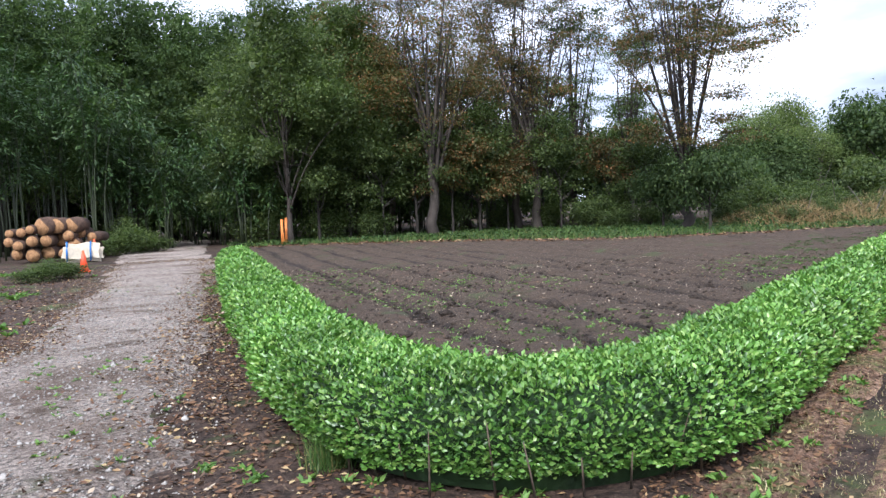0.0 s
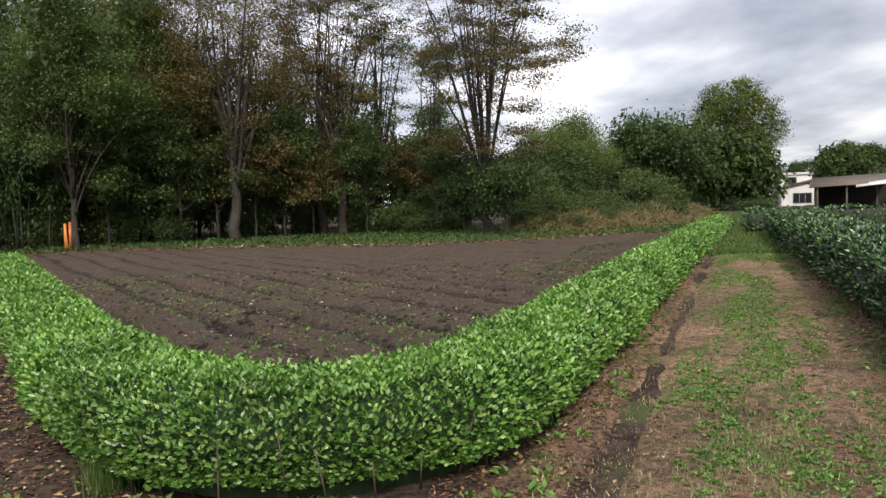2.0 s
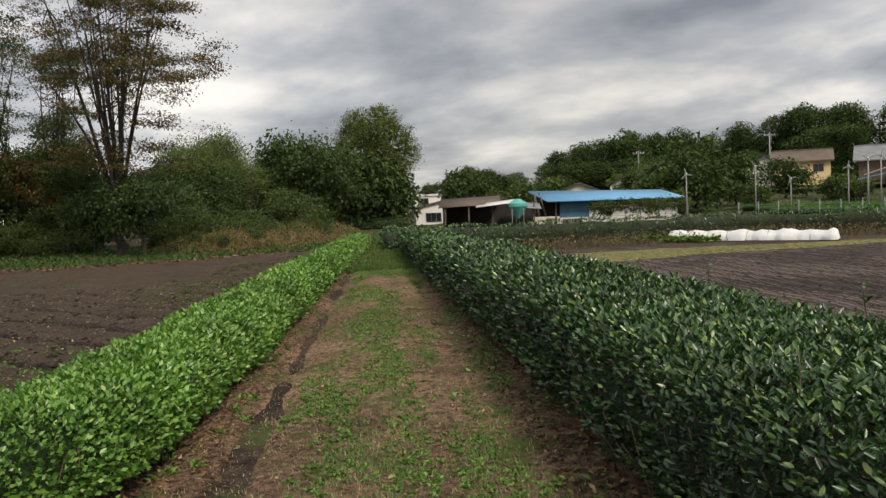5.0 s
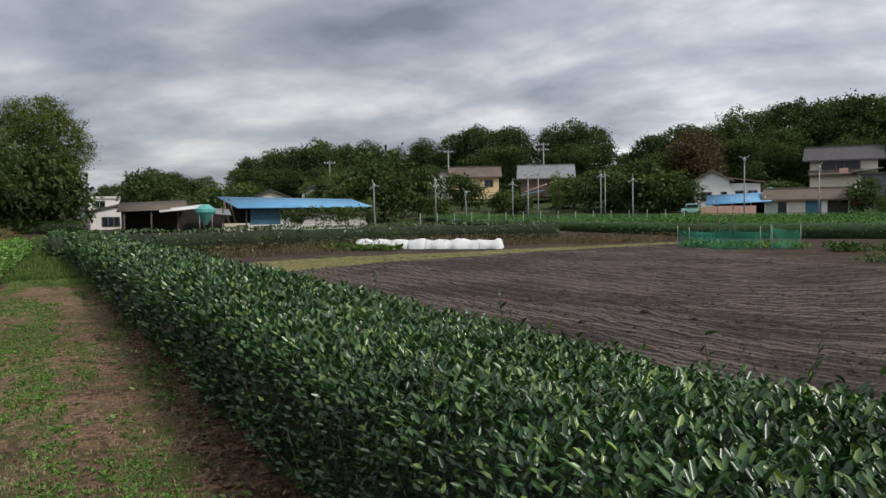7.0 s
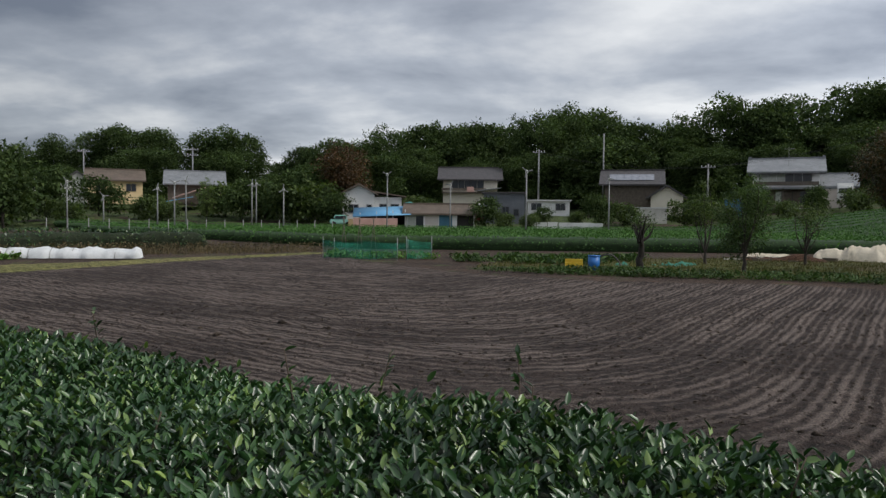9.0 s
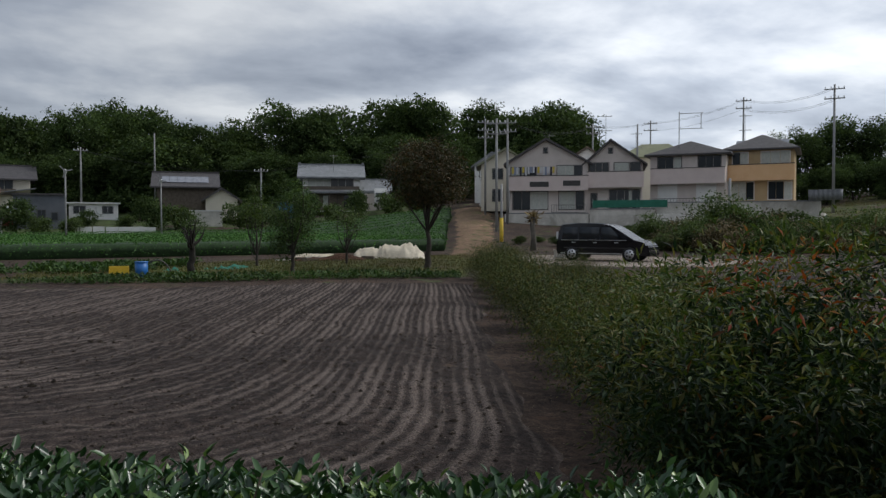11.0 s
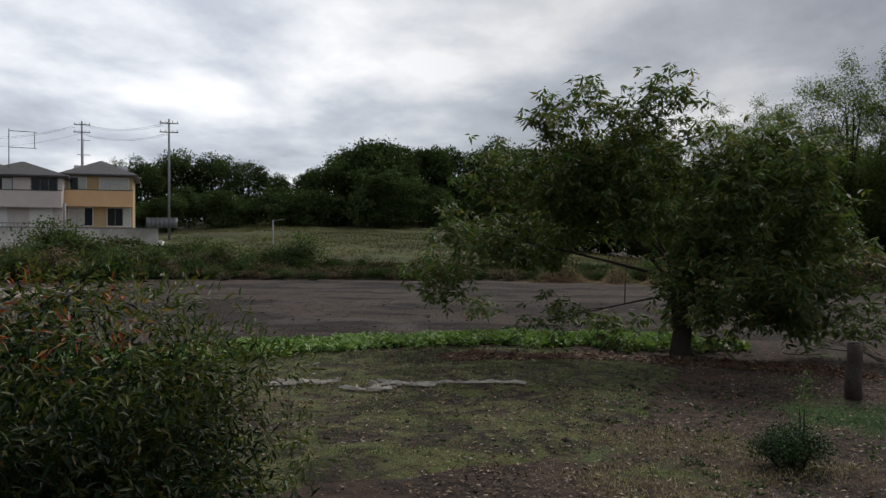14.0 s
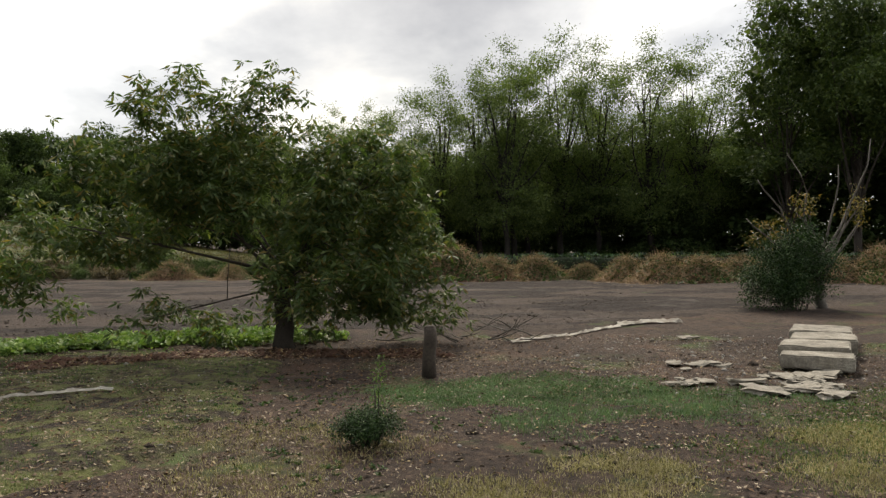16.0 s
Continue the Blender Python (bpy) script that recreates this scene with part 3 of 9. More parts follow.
def rows(x, y, az, gap, depth, wobble=0.25, sharp=1.0):
    a = radians(az)
    across = x * math.cos(a) - y * math.sin(a) + (vnoise(x, y, 4.0, 2) - 0.5) * wobble * 2
    s = 0.5 + 0.5 * np.sin(across * 2 * np.pi / gap)
    return depth * (s ** sharp - 0.5)


def north_relief(x, y):
    strong = smooth(0.35, 0.6, vnoise(x, y, 6, 2)) * 0.5 + 0.5
    return rows(x, y, 160, 1.05, 0.17, 0.3, 0.35) * strong + (vnoise(x, y, 0.3, 4) - 0.5) * 0.13


def east_inward(x, y):
    """Distance in from the hedge and the shrub row, rounded where they meet: the line that the tiller took."""
    a = (x - 3.6) * 0.86 - (y + 1.6) * 0.51
    b = (x - 4.0) * 0.432 + (y + 3.2) * 0.902
    h = np.clip(0.5 + (b - a) / 7.0, 0, 1)
    return b * (1 - h) + a * h - 3.5 * h * (1 - h) + (vnoise(x, y, 4.0, 2) - 0.5) * 0.22


def east_relief(x, y):
    u_ = east_inward(x, y)
    comb = 0.5 + 0.5 * np.sin(u_ * 2 * np.pi / 0.48)
    wide = 0.5 + 0.5 * np.sin(u_ * 2 * np.pi / 1.44 + 1.0)
    worn = smooth(0.3, 0.6, vnoise(x, y, 2.2, 3))
    return (comb - 0.5) * 0.016 * (0.3 + 0.7 * worn) + (wide - 0.5) * 0.02 + (vnoise(x, y, 0.27, 3) - 0.5) * 0.075


def south_relief(x, y):
    return rows(x, y, 78, 0.9, 0.03, 0.2) + (vnoise(x, y, 0.7, 4) - 0.5) * 0.1


NORTH_FIELD = [(-6.7, 23.8), (-11.2, 39.5), (-6.5, 39.0), (-1.8, 37.0), (6.1, 31.6), (10.7, 31.9), (17.5, 32.5), (15.3, 26.5), (8.7, 16.8), (4.4, 10.2), (1.8, 6.3), (0.7, 5.3), (-0.2, 5.6), (-0.9, 7.4)]
sheet("tilled_field_north", NORTH_FIELD, 0.11, M["field_soil"], north_relief, "dark tilled field with low furrows inside the clipped hedge", 0.02, 0.25, damp=lambda x, y: smooth(-0.03, 0.025, rows(x, y, 160, 1.05, 0.10, 0.3, 0.35) + (vnoise(x, y, 0.3, 2) - 0.5) * 0.03) * (0.6 + 0.4 * smooth(0.3, 0.6, vnoise(x, y, 1.7, 3))))
EAST_FIELD = [(4.0, -3.2), (3.6, -1.6), (5.2, 1.2), (9.4, 8.4), (13.8, 15.6), (16.5, 15.2), (21.8, 14.6), (29.0, 12.6), (38.0, 8.7), (32.2, 6.0), (25.0, 1.0), (22.9, -2.6), (22.8, -7.5), (20.7, -11.2), (18.3, -9.9), (11.3, -6.4), (7.7, -4.6)]
sheet("raked_field_east", EAST_FIELD, 0.085, M["field_dark"], east_relief, "dark brown raked field with curving tool tracks", 0.02, 0.2, damp=lambda x, y: 0.55 + 0.45 * smooth(0.35, 0.62, vnoise(x, y, 1.8, 3)), more=(("track", lambda x, y: east_inward(x, y) / 0.135),))
SOUTH_FIELD = [(12.0, -11.0), (9.2, -13.8), (5.6, -16.4), (1.5, -17.5), (-3.5, -16.0), (-7.0, -18.0), (-12.0, -19.5), (-20.0, -24.0), (-22.0, -33.0), (-6.0, -37.5), (11.0, -40.5), (19.0, -41.5), (26.0, -40.0), (27.0, -28.0), (20.0, -16.0)]
sheet("raked_field_south", SOUTH_FIELD, 0.2, M["field_south"], south_relief, "bare dark field below a scrubby bank", 0.0, 0.4, damp=lambda x, y: smooth(0.35, 0.7, vnoise(x, y * 2.5, 3.0, 3)))
ROAD = [(-7.5, -3.0), (-5.6, 9.1), (-6.0, 10.8), (-9.6, 20.6), (-17.0, 38.0), (-42, 96), (-32, 96), (-13.0, 38.0), (-8.4, 26.1), (-4.2, 12.7), (-2.5, 7.5), (-1.6, 4.0), (-0.8, 0.0), (-3.0, -3.4)]
sheet("gravel_road", ROAD, 0.2, M["gravel"], lambda x, y: (vnoise(x, y, 0.6, 3) - 0.5) * 0.04, "pale gravel farm road running into the wood", 0.02, 0.4, "road")
PATH_AREA = [(0.2, 2.6), (1.6, 4.4), (2.3, 5.4), (5.1, 9.9), (9.4, 16.4), (16.0, 25.8), (27.5, 42.0), (52.0, 79.0), (54.5, 77.5), (30.2, 40.2), (21.0, 27.0), (13.3, 16.4), (7.1, 6.2), (4.9, 3.2), (3.0, 0.2), (1.4, -2.2)]


def path_relief(x, y):
    n = (x - 2.0) * 0.84 - (y - 5.3) * 0.54
    rut = -0.075 * np.exp(-((n - 0.72) / 0.15) ** 2) - 0.03 * np.exp(-((n - 2.5) / 0.2) ** 2)
    return rut + (vnoise(x, y, 0.5, 3) - 0.5) * 0.05


sheet("grass_path", PATH_AREA, 0.12, M["path"], path_relief, "trodden earth path with a grassy middle between hedges", 0.02, 0.25, "path")
TURF = [(10.8, 17.2), (17.0, 26.3), (28.0, 42.3), (52.3, 79.0), (54.2, 77.7), (29.4, 40.0), (19.5, 26.0), (12.8, 16.6)]
sheet("path_turf", TURF, 0.35, M["turf_ground"], lambda x, y: (vnoise(x, y, 0.5, 3) - 0.5) * 0.05, "short bright grass covering the far part of the path", 0.05, 0.4, "grass")
MOSS = [(2.6, -6.4), (4.6, -5.6), (7.6, -7.6), (10.5, -10.0), (8.0, -12.4), (5.4, -14.0), (2.8, -14.4), (1.0, -12.5), (1.2, -9.5)]
sheet("mossy_ground", MOSS, 0.15, M["moss"], lambda x, y: (vnoise(x, y, 0.5, 3) - 0.5) * 0.06, "damp earth with thin yellow-green moss", 0.02, 0.5)
MEADOW = [ground_at(az, d) for az, d in ((138, 70), (142, 60), (152, 50), (166, 50), (178, 52), (180, 62), (176, 130), (160, 165), (145, 160), (141, 110))]
sheet("meadow", MEADOW, 0.9, M["meadow"], lambda x, y: (vnoise(x, y, 2.5, 3) - 0.5) * 0.5, "rough yellow-green meadow on the rising ground", 0.05, 1.0)
STRIP = [(16.5, 16.5), (19.8, 18.9), (23.0, 17.8), (29.2, 14.3), (38.4, 9.7), (38.6, 8.7), (29.0, 12.7), (22.0, 14.9), (17.0, 15.3)]
M["mown"] = soil("mown_verge", (0.12, 0.125, 0.04), (0.24, 0.21, 0.085), [(0, (0.09, 0.065, 0.04), 0.8, 0.62, 0.72)], 0.5, 6, 0.8)
sheet("grass_verge", STRIP, 0.3, M["mown"], lambda x, y: (vnoise(x, y, 0.6, 3) - 0.5) * 0.08, "narrow strip of mown yellowish grass", 0.05, 0.15)
LAWN = [ground_at(az, d) for az, d in ((86, 27.5), (93, 26), (100, 25.5), (110, 26), (117, 26.5), (119, 36), (117.5, 44), (105, 40), (95, 34), (88, 31))]
sheet("orchard_lawn", LAWN, 0.4, M["meadow"], lambda x, y: (vnoise(x, y, 0.8, 3) - 0.5) * 0.1, "thin grass under small orchard trees", 0.03, 0.3)
LANE = [ground_at(az, d) for az, d in ((116.4, 40), (116.9, 48), (117.2, 70), (116.9, 105), (118.6, 105), (119.3, 70), (119.5, 48), (121.0, 40))]
sheet("lane", LANE, 0.7, M["path"], lambda x, y: 0 * x, "pale lane climbing between the tea rows and the houses", 0.06, 0.1, "road")
CARPARK = [ground_at(az, d) for az, d in ((121, 37), (128, 34.5), (135, 35), (138, 41), (128, 46), (121, 45))]
sheet("gravel_yard", CARPARK, 0.5, M["gravel"], lambda x, y: 0 * x, "gravel parking strip beside the lane", 0.04, 0.3, "ground")


# ---- hedges ----
def along(points, step=0.05):
    p = np.asarray(points, float)
    for _ in range(2):  # round the corners
        q = np.empty((2 * len(p), 2))
        q[0], q[-1] = p[0], p[-1]
        q[1:-1:2], q[2:-1:2] = 0.75 * p[:-1] + 0.25 * p[1:], 0.25 * p[:-1] + 0.75 * p[1:]
        p = q
    seg = np.linalg.norm(np.diff(p, axis=0), axis=1)
    s = np.concatenate(([0], np.cumsum(seg)))
    k = np.arange(0, s[-1], step)
    c = np.stack([np.interp(k, s, p[:, 0]), np.interp(k, s, p[:, 1])], 1)
    d = unit(np.gradient(c, axis=0))
    return k, c, d


def hedge_shape(phi, w, h, square=1.0):
    """Half profile of a clipped bush: sheer sides, gently domed top, drawn in at the foot. phi 0..1 goes from side to side."""
    a = np.pi * phi
    x = -np.sign(np.cos(a)) * np.abs(np.cos(a)) ** (0.55 * square) * w
    z = np.abs(np.sin(a)) ** (0.5 * square) * h
    x = x * (0.72 + 0.28 * smooth(0.0, 0.45, z / h))
    return x, z


def hedge(name, points, w, h, material, leaf, density, label, group="", wob=0.05, near=8.0, foot=0.16, core="hedge_core", ends=True, thin=0.25, taper=0.7, rise=0.0, square=1.0, inner=None):
    k, c, d = along(points, 0.1)
    nrm = np.stack([d[:, 1], -d[:, 0]], 1)
    size = np.ones(len(k))
    if ends:
        size = 0.35 + 0.65 * np.sqrt(smooth(0, taper, k) * smooth(0, taper, k[-1] - k))
    root = empty(name, Matrix.Identity(4), label, "hedge", group)
    # one solid body; its near-black colour stands for shade inside the hedge
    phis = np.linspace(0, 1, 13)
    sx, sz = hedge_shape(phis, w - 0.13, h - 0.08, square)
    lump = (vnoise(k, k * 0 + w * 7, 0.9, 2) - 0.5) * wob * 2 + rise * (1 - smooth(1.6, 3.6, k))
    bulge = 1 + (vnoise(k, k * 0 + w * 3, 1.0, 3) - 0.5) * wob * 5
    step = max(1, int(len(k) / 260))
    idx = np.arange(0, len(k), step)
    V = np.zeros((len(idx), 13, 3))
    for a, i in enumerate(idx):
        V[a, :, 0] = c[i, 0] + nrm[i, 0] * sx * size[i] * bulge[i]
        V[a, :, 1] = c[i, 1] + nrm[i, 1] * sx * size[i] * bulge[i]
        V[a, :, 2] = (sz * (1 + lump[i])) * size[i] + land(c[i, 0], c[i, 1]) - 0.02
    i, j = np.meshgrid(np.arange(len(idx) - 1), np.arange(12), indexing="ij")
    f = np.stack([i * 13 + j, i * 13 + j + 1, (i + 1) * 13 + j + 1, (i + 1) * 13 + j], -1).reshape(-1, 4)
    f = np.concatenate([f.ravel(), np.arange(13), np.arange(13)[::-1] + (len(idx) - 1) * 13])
    part("shade_coloured_body", (V.reshape(-1, 3), f, np.concatenate([np.full((len(f) - 26) // 4, 4), [13, 13]])), M[core], root, "solid inside of the hedge with shade painted in")
    # leaves, closer set where the hedge is close by
    dist = np.maximum(np.hypot(c[:, 0] - SURVEY[0], c[:, 1] - SURVEY[1]), 1.5)
    grow = np.clip(dist / near, 1, 7)
    girth = 2 * (w + h)
    count = density * girth * 0.1 / grow ** 1.15
    n = rng.poisson(count)
    at_ = np.repeat(np.arange(len(k)), n)
    N = len(at_)
    even = np.linspace(0, 1, 400)
    ex, ez = hedge_shape(even, w, h, square)
    arc = np.concatenate(([0], np.cumsum(np.hypot(np.diff(ex), np.diff(ez)))))
    phi = np.clip(np.interp(rng.random(N) * arc[-1], arc, even), 0.004, 0.99)
    e = 0.01
    x0, z0 = hedge_shape(phi, w, h, square)
    x1, z1 = hedge_shape(np.clip(phi + e, 0, 1), w, h, square)
    tx, tz = x1 - x0, z1 - z0
    out2 = unit(np.stack([-tz, tx], 1))
    gs = grow[at_] ** 0.5
    wob_n = (vnoise(c[at_, 0] + x0, c[at_, 1] + z0, 0.45, 3) - 0.5) * wob * 2
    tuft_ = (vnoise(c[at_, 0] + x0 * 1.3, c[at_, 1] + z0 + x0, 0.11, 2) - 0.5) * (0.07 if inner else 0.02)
    deep = rng.random(N) < (0.3 if inner else 0.0)  # deeper leaves, coloured darker to stand for shade between the shoots
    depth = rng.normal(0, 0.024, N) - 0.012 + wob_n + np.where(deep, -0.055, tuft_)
    sl = k[at_] + rng.random(N) * 0.1
    cx, cy = np.interp(sl, k, c[:, 0]), np.interp(sl, k, c[:, 1])
    nx, ny = np.interp(sl, k, nrm[:, 0]), np.interp(sl, k, nrm[:, 1])
    x0 = x0 * bulge[at_]
    ox, oz = x0 * size[at_] + out2[:, 0] * depth, z0 * size[at_] * (1 + lump[at_]) + out2[:, 1] * depth
    pos = np.stack([cx + nx * ox, cy + ny * ox, np.maximum(oz, 0.02) + land(cx, cy)], 1)
    outw = np.stack([nx * out2[:, 0], ny * out2[:, 0], out2[:, 1]], 1)
    ok = (oz > foot * (0.4 + 0.9 * rng.random(N)))
    flank = 1 - smooth(0.66, 0.96, z0 / h)  # thinner growth on the flanks, baring the shade-coloured body
    ok &= deep | (rng.random(N) > flank * thin)
    az = rng.random(N) * 2 * np.pi
    flat_ = np.stack([np.cos(az), np.sin(az), np.zeros(N)], 1)
    axis = unit(flat_ * 0.8 + outw * rng.uniform(0.2, 1.0, N)[:, None] + [0, 0, 0.35])
    normal = unit(outw + np.array([0, 0, 0.6]) + rng.normal(0, 0.62, (N, 3)))
    L = leaf[0] * rng.uniform(0.65, 1.25, N) * gs
    for name_, mat_, pick in (("clipped_foliage", material, ~deep), ("shade_foliage", inner, deep)):
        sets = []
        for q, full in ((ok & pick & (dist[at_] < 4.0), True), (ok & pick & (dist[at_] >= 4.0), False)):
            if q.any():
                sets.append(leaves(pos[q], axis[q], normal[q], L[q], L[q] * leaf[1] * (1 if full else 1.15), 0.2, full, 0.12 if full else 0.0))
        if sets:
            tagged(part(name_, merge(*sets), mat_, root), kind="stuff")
    # bare stems at the foot
    stems = []
    for i in range(0, len(k), 2):
        if dist[i] < 14:
            for sgn in (-1, 1):
                b0 = c[i] + nrm[i] * sgn * w * rng.uniform(0.6, 0.8) + rng.normal(0, 0.03, 2)
                t0 = c[i] + nrm[i] * sgn * w * rng.uniform(0.9, 1.03) + d[i] * rng.normal(0, 0.1)
                zt = h * rng.uniform(0.35, 0.75)
                stems.append((np.array([[*b0, -0.03], [*(0.5 * b0 + 0.5 * t0), zt * 0.5], [*t0, zt]]), [0.008, 0.006, 0.003]))
    if stems:
        tagged(part("bare_twig_mass", tubes(stems, 4), M["twig"], root, "thin bare brown stems"), kind="stuff")
    return root


M["twig"] = surface("hedge_twig", (0.09, 0.065, 0.045), (0.16, 0.12, 0.085), 4, 0.9, 30, 0.4, 0.3)
# near-black colour puts the shade behind the leaves into the hedge's inside
M["hedge_core"] = surface("hedge_inside_shade", (0.012, 0.02, 0.008), (0.03, 0.045, 0.016), 9, 0.95, 45, 0.6, 1.0)
hedge("clipped_tea_hedge", [(-7.1, 23.9), (-4.15, 15.2), (-2.15, 9.5), (-1.2, 7.0), (-0.62, 5.6), (0.0, 4.85), (0.7, 4.6), (1.35, 4.85), (1.95, 5.5), (4.7, 9.6), (9.0, 16.1), (15.5, 25.7), (22.0, 35.4)], 0.50, 0.64, M["tea_bright"], (0.038, 0.5), 5200, "bright green clipped tea hedge round the tilled field corner", wob=0.055, near=4.8, foot=0.015, thin=0.15, core="tea_core", inner=M["tea_shade"])
dark_hedge = hedge("clipped_tea_hedge", [(1.86, -1.9), (2.35, -1.0), (3.25, 0.45), (5.35, 3.75), (8.75, 9.3), (12.9, 16.2), (19.6, 27.0)], 0.72, 0.99, M["tea_dark"], (0.04, 0.42), 4600, "dark green clipped tea hedge along the grass path", wob=0.045, near=3.6, foot=0.05, thin=0.86, taper=0.2, rise=0.09, square=0.72, inner=M["tea_shade_dark"])
hedge("clipped_tea_hedge", [(19.4, 28.2), (21.5, 31.5), (27.0, 40.0)], 0.6, 0.8, M["tea_dark"], (0.07, 0.42), 300, "dark green clipped hedge farther along the path", wob=0.06)
hedge("clipped_hedge", [(21.0, 27.6), (27.0, 27.0), (38.0, 24.5), (44.0, 17.5)], 0.8, 0.95, M["tea_dark"], (0.07, 0.42), 260, "low dark hedge closing the raked field", wob=0.1)
hedge("clipped_hedge", [(44.5, 76.5), (52.0, 74.0)], 1.0, 1.1, M["tea_far"], (0.08, 0.42), 500, "low clipped hedge at the far end of the path", wob=0.1)


# ---- trees ----
def bezier(a, b, c, n=7):
    t = np.linspace(0, 1, n)[:, None]
    return (1 - t) ** 2 * np.asarray(a) + 2 * t * (1 - t) * np.asarray(b) + t * t * np.asarray(c)


def in_lobes(lobes, n, shell=2.4):
    lobes = np.asarray(lobes, float)
    wgt = lobes[:, 3] * lobes[:, 4] * lobes[:, 5]
    pick = rng.choice(len(lobes), n, p=wgt / wgt.sum())
    v = unit(rng.normal(size=(n, 3))) * (rng.random(n) ** (1 / shell))[:, None]
    return lobes[pick, :3] + v * lobes[pick, 3:]


def tree(name, m, label, lobes, trunk=(0.2, 4.0), limbs=14, clusters=60, per=60, leaf=(0.2, 0.5), spread=0.6, leaf_mat="wood_green", bark="bark", lean=(0, 0), droop=0.3, flat=0.6, group="", fork=(0.35, 1.0), full=False, bare=0.0, twist=0.25, twigs=4, sides=6, fine=1, core=0.0, shell=2.4, whorl=0, limb=(0.28, 0.5), steep=False):
    """Trunk, limbs that reach into the crown's lobes, and leaves in many small tufts with gaps between."""
    root = empty(name, m, label, "tree", group)
    r0, h0 = trunk
    top = np.array([lean[0], lean[1], h0])
    spine = bezier((0, 0, -0.15), (lean[0] * 0.2, lean[1] * 0.2, h0 * 0.5), top, 9)
    spine[1:-1, :2] += rng.normal(0, r0 * 0.25, (7, 2))
    curves = [(spine, np.concatenate([[r0 * 1.5, r0 * 1.08], np.linspace(r0, r0 * 0.55, 7)]))]
    cen = in_lobes(lobes, clusters, shell)
    order = np.argsort(rng.random(clusters))[:limbs]
    tips = []
    for q in order:
        f = rng.uniform(*fork)
        a = spine[int(f * 8)]
        e = cen[q]
        b = a * 0.5 + e * 0.5 + np.array([0, 0, 0.18 * np.linalg.norm(e - a)]) * rng.uniform(-0.3, 1) + rng.normal(0, twist, 3)
        if steep:
            b = a + (e - a) * [0.42, 0.42, 0.6] + rng.normal(0, twist, 3)
        p = bezier(a, b, e, 8)
        rr = r0 * rng.uniform(*limb)
        curves.append((p, np.linspace(rr, max(rr * 0.12, 0.006), 8)))
        for _ in range(twigs):
            u = rng.integers(3, 7)
            e2 = cen[np.argmin(np.linalg.norm(cen - p[u] - rng.normal(0, 1.0, 3) * spread * 2, axis=1))]
            tips.append((p[u], e2, rr * 0.35))
    for a, e, rr in tips:
        p = bezier(a, (a + e) / 2 + rng.normal(0, 0.15, 3), e, 5)
        curves.append((p, np.linspace(rr, 0.005, 5)))
    part("trunk", tubes(curves, sides), M[bark], root, shade=True)
    if core:  # larger shaded leaves fill the middle of the crown
        k_ = int(clusters * 7)
        q_ = in_lobes([(lx, ly, lz, rx * core, ry * core, rz * core) for lx, ly, lz, rx, ry, rz in lobes], k_, 6)
        big = min(l[3] for l in lobes) * rng.uniform(0.1, 0.2, k_)
        big = np.minimum(big, 0.36)
        part("inner_foliage", leaves(q_, rng.normal(size=(k_, 3)), rng.normal(size=(k_, 3)) + [0, 0, 0.6], big * 1.3, big, 0.15, lean=True), M[leaf_mat], root)
    n = rng.poisson(per * fine, clusters)
    if bare:
        n[rng.random(clusters) < bare] = 0
    if whorl:  # leaves radiate from the twig ends
        n = np.maximum(n // whorl, 1)
        twig = np.repeat(np.repeat(cen, n, 0) + rng.normal(size=(n.sum(), 3)) * spread * [1, 1, flat], whorl, 0)
        turn_ = rng.uniform(0, 2 * np.pi, len(twig))
        outw = np.stack([np.cos(turn_), np.sin(turn_), rng.uniform(-0.5, 0.5, len(twig))], 1)
        pos = twig + outw * 0.015 + np.array([0, 0, 0.02]) * rng.normal(size=(len(twig), 1))
    else:
        pos = np.repeat(cen, n, 0) + rng.normal(size=(n.sum(), 3)) * spread * [1, 1, flat]
        outw = unit(pos - np.repeat(cen, n, 0) + rng.normal(0, 0.3, (len(pos), 3)))
    N = len(pos)
    axis = unit(outw + rng.normal(0, 0.25 if whorl else 0.6, (N, 3)) - [0, 0, droop])
    normal = unit(np.array([0, 0, 1.0]) + rng.normal(0, 0.5, (N, 3)))
    L = leaf[0] * rng.uniform(0.6, 1.3, N)
    part("crown", leaves(pos, axis, normal, L, L * leaf[1], 0.15, full, 0.1 if full else 0.0, fine > 1), M[leaf_mat], root)
    return root


def spot(az, d, sink=0.0, turn=None, scale=1.0):
    x, y = ground_at(az, d)
    return Matrix.Translation((x, y, float(land(x, y)) - sink)) @ Matrix.Rotation(rng.uniform(0, 6.28) if turn is None else turn, 4, "Z") @ Matrix.Diagonal((scale, scale, scale, 1))


# far woods: six growth forms, copied about the hills
forms = []
for i in range(6):
    hgt = (12, 14, 11, 13, 15, 12)[i]
    wid = (4.5, 4.0, 5.0, 3.6, 4.2, 5.2)[i]
    lob = [(0, 0, hgt * 0.58, wid, wid, hgt * 0.33), (0, 0, hgt * 0.22, wid * 1.1, wid * 1.1, hgt * 0.18)] + [(rng.normal(0, wid * 0.5), rng.normal(0, wid * 0.5), hgt * rng.uniform(0.45, 0.86), wid * 0.5, wid * 0.5, hgt * 0.13) for _ in range(6)]
    forms.append((hgt, tree("hill_tree", spot(60 + i, 230), "dark evergreen tree in the hillside wood", lob, (0.28, hgt * 0.6), 5, 420, 17, (0.29, 0.85), 0.42, "hill_leaf", "bark_dark", group="trees of the hillside wood", twigs=0, sides=4, fine=2, core=0.9, shell=5)))


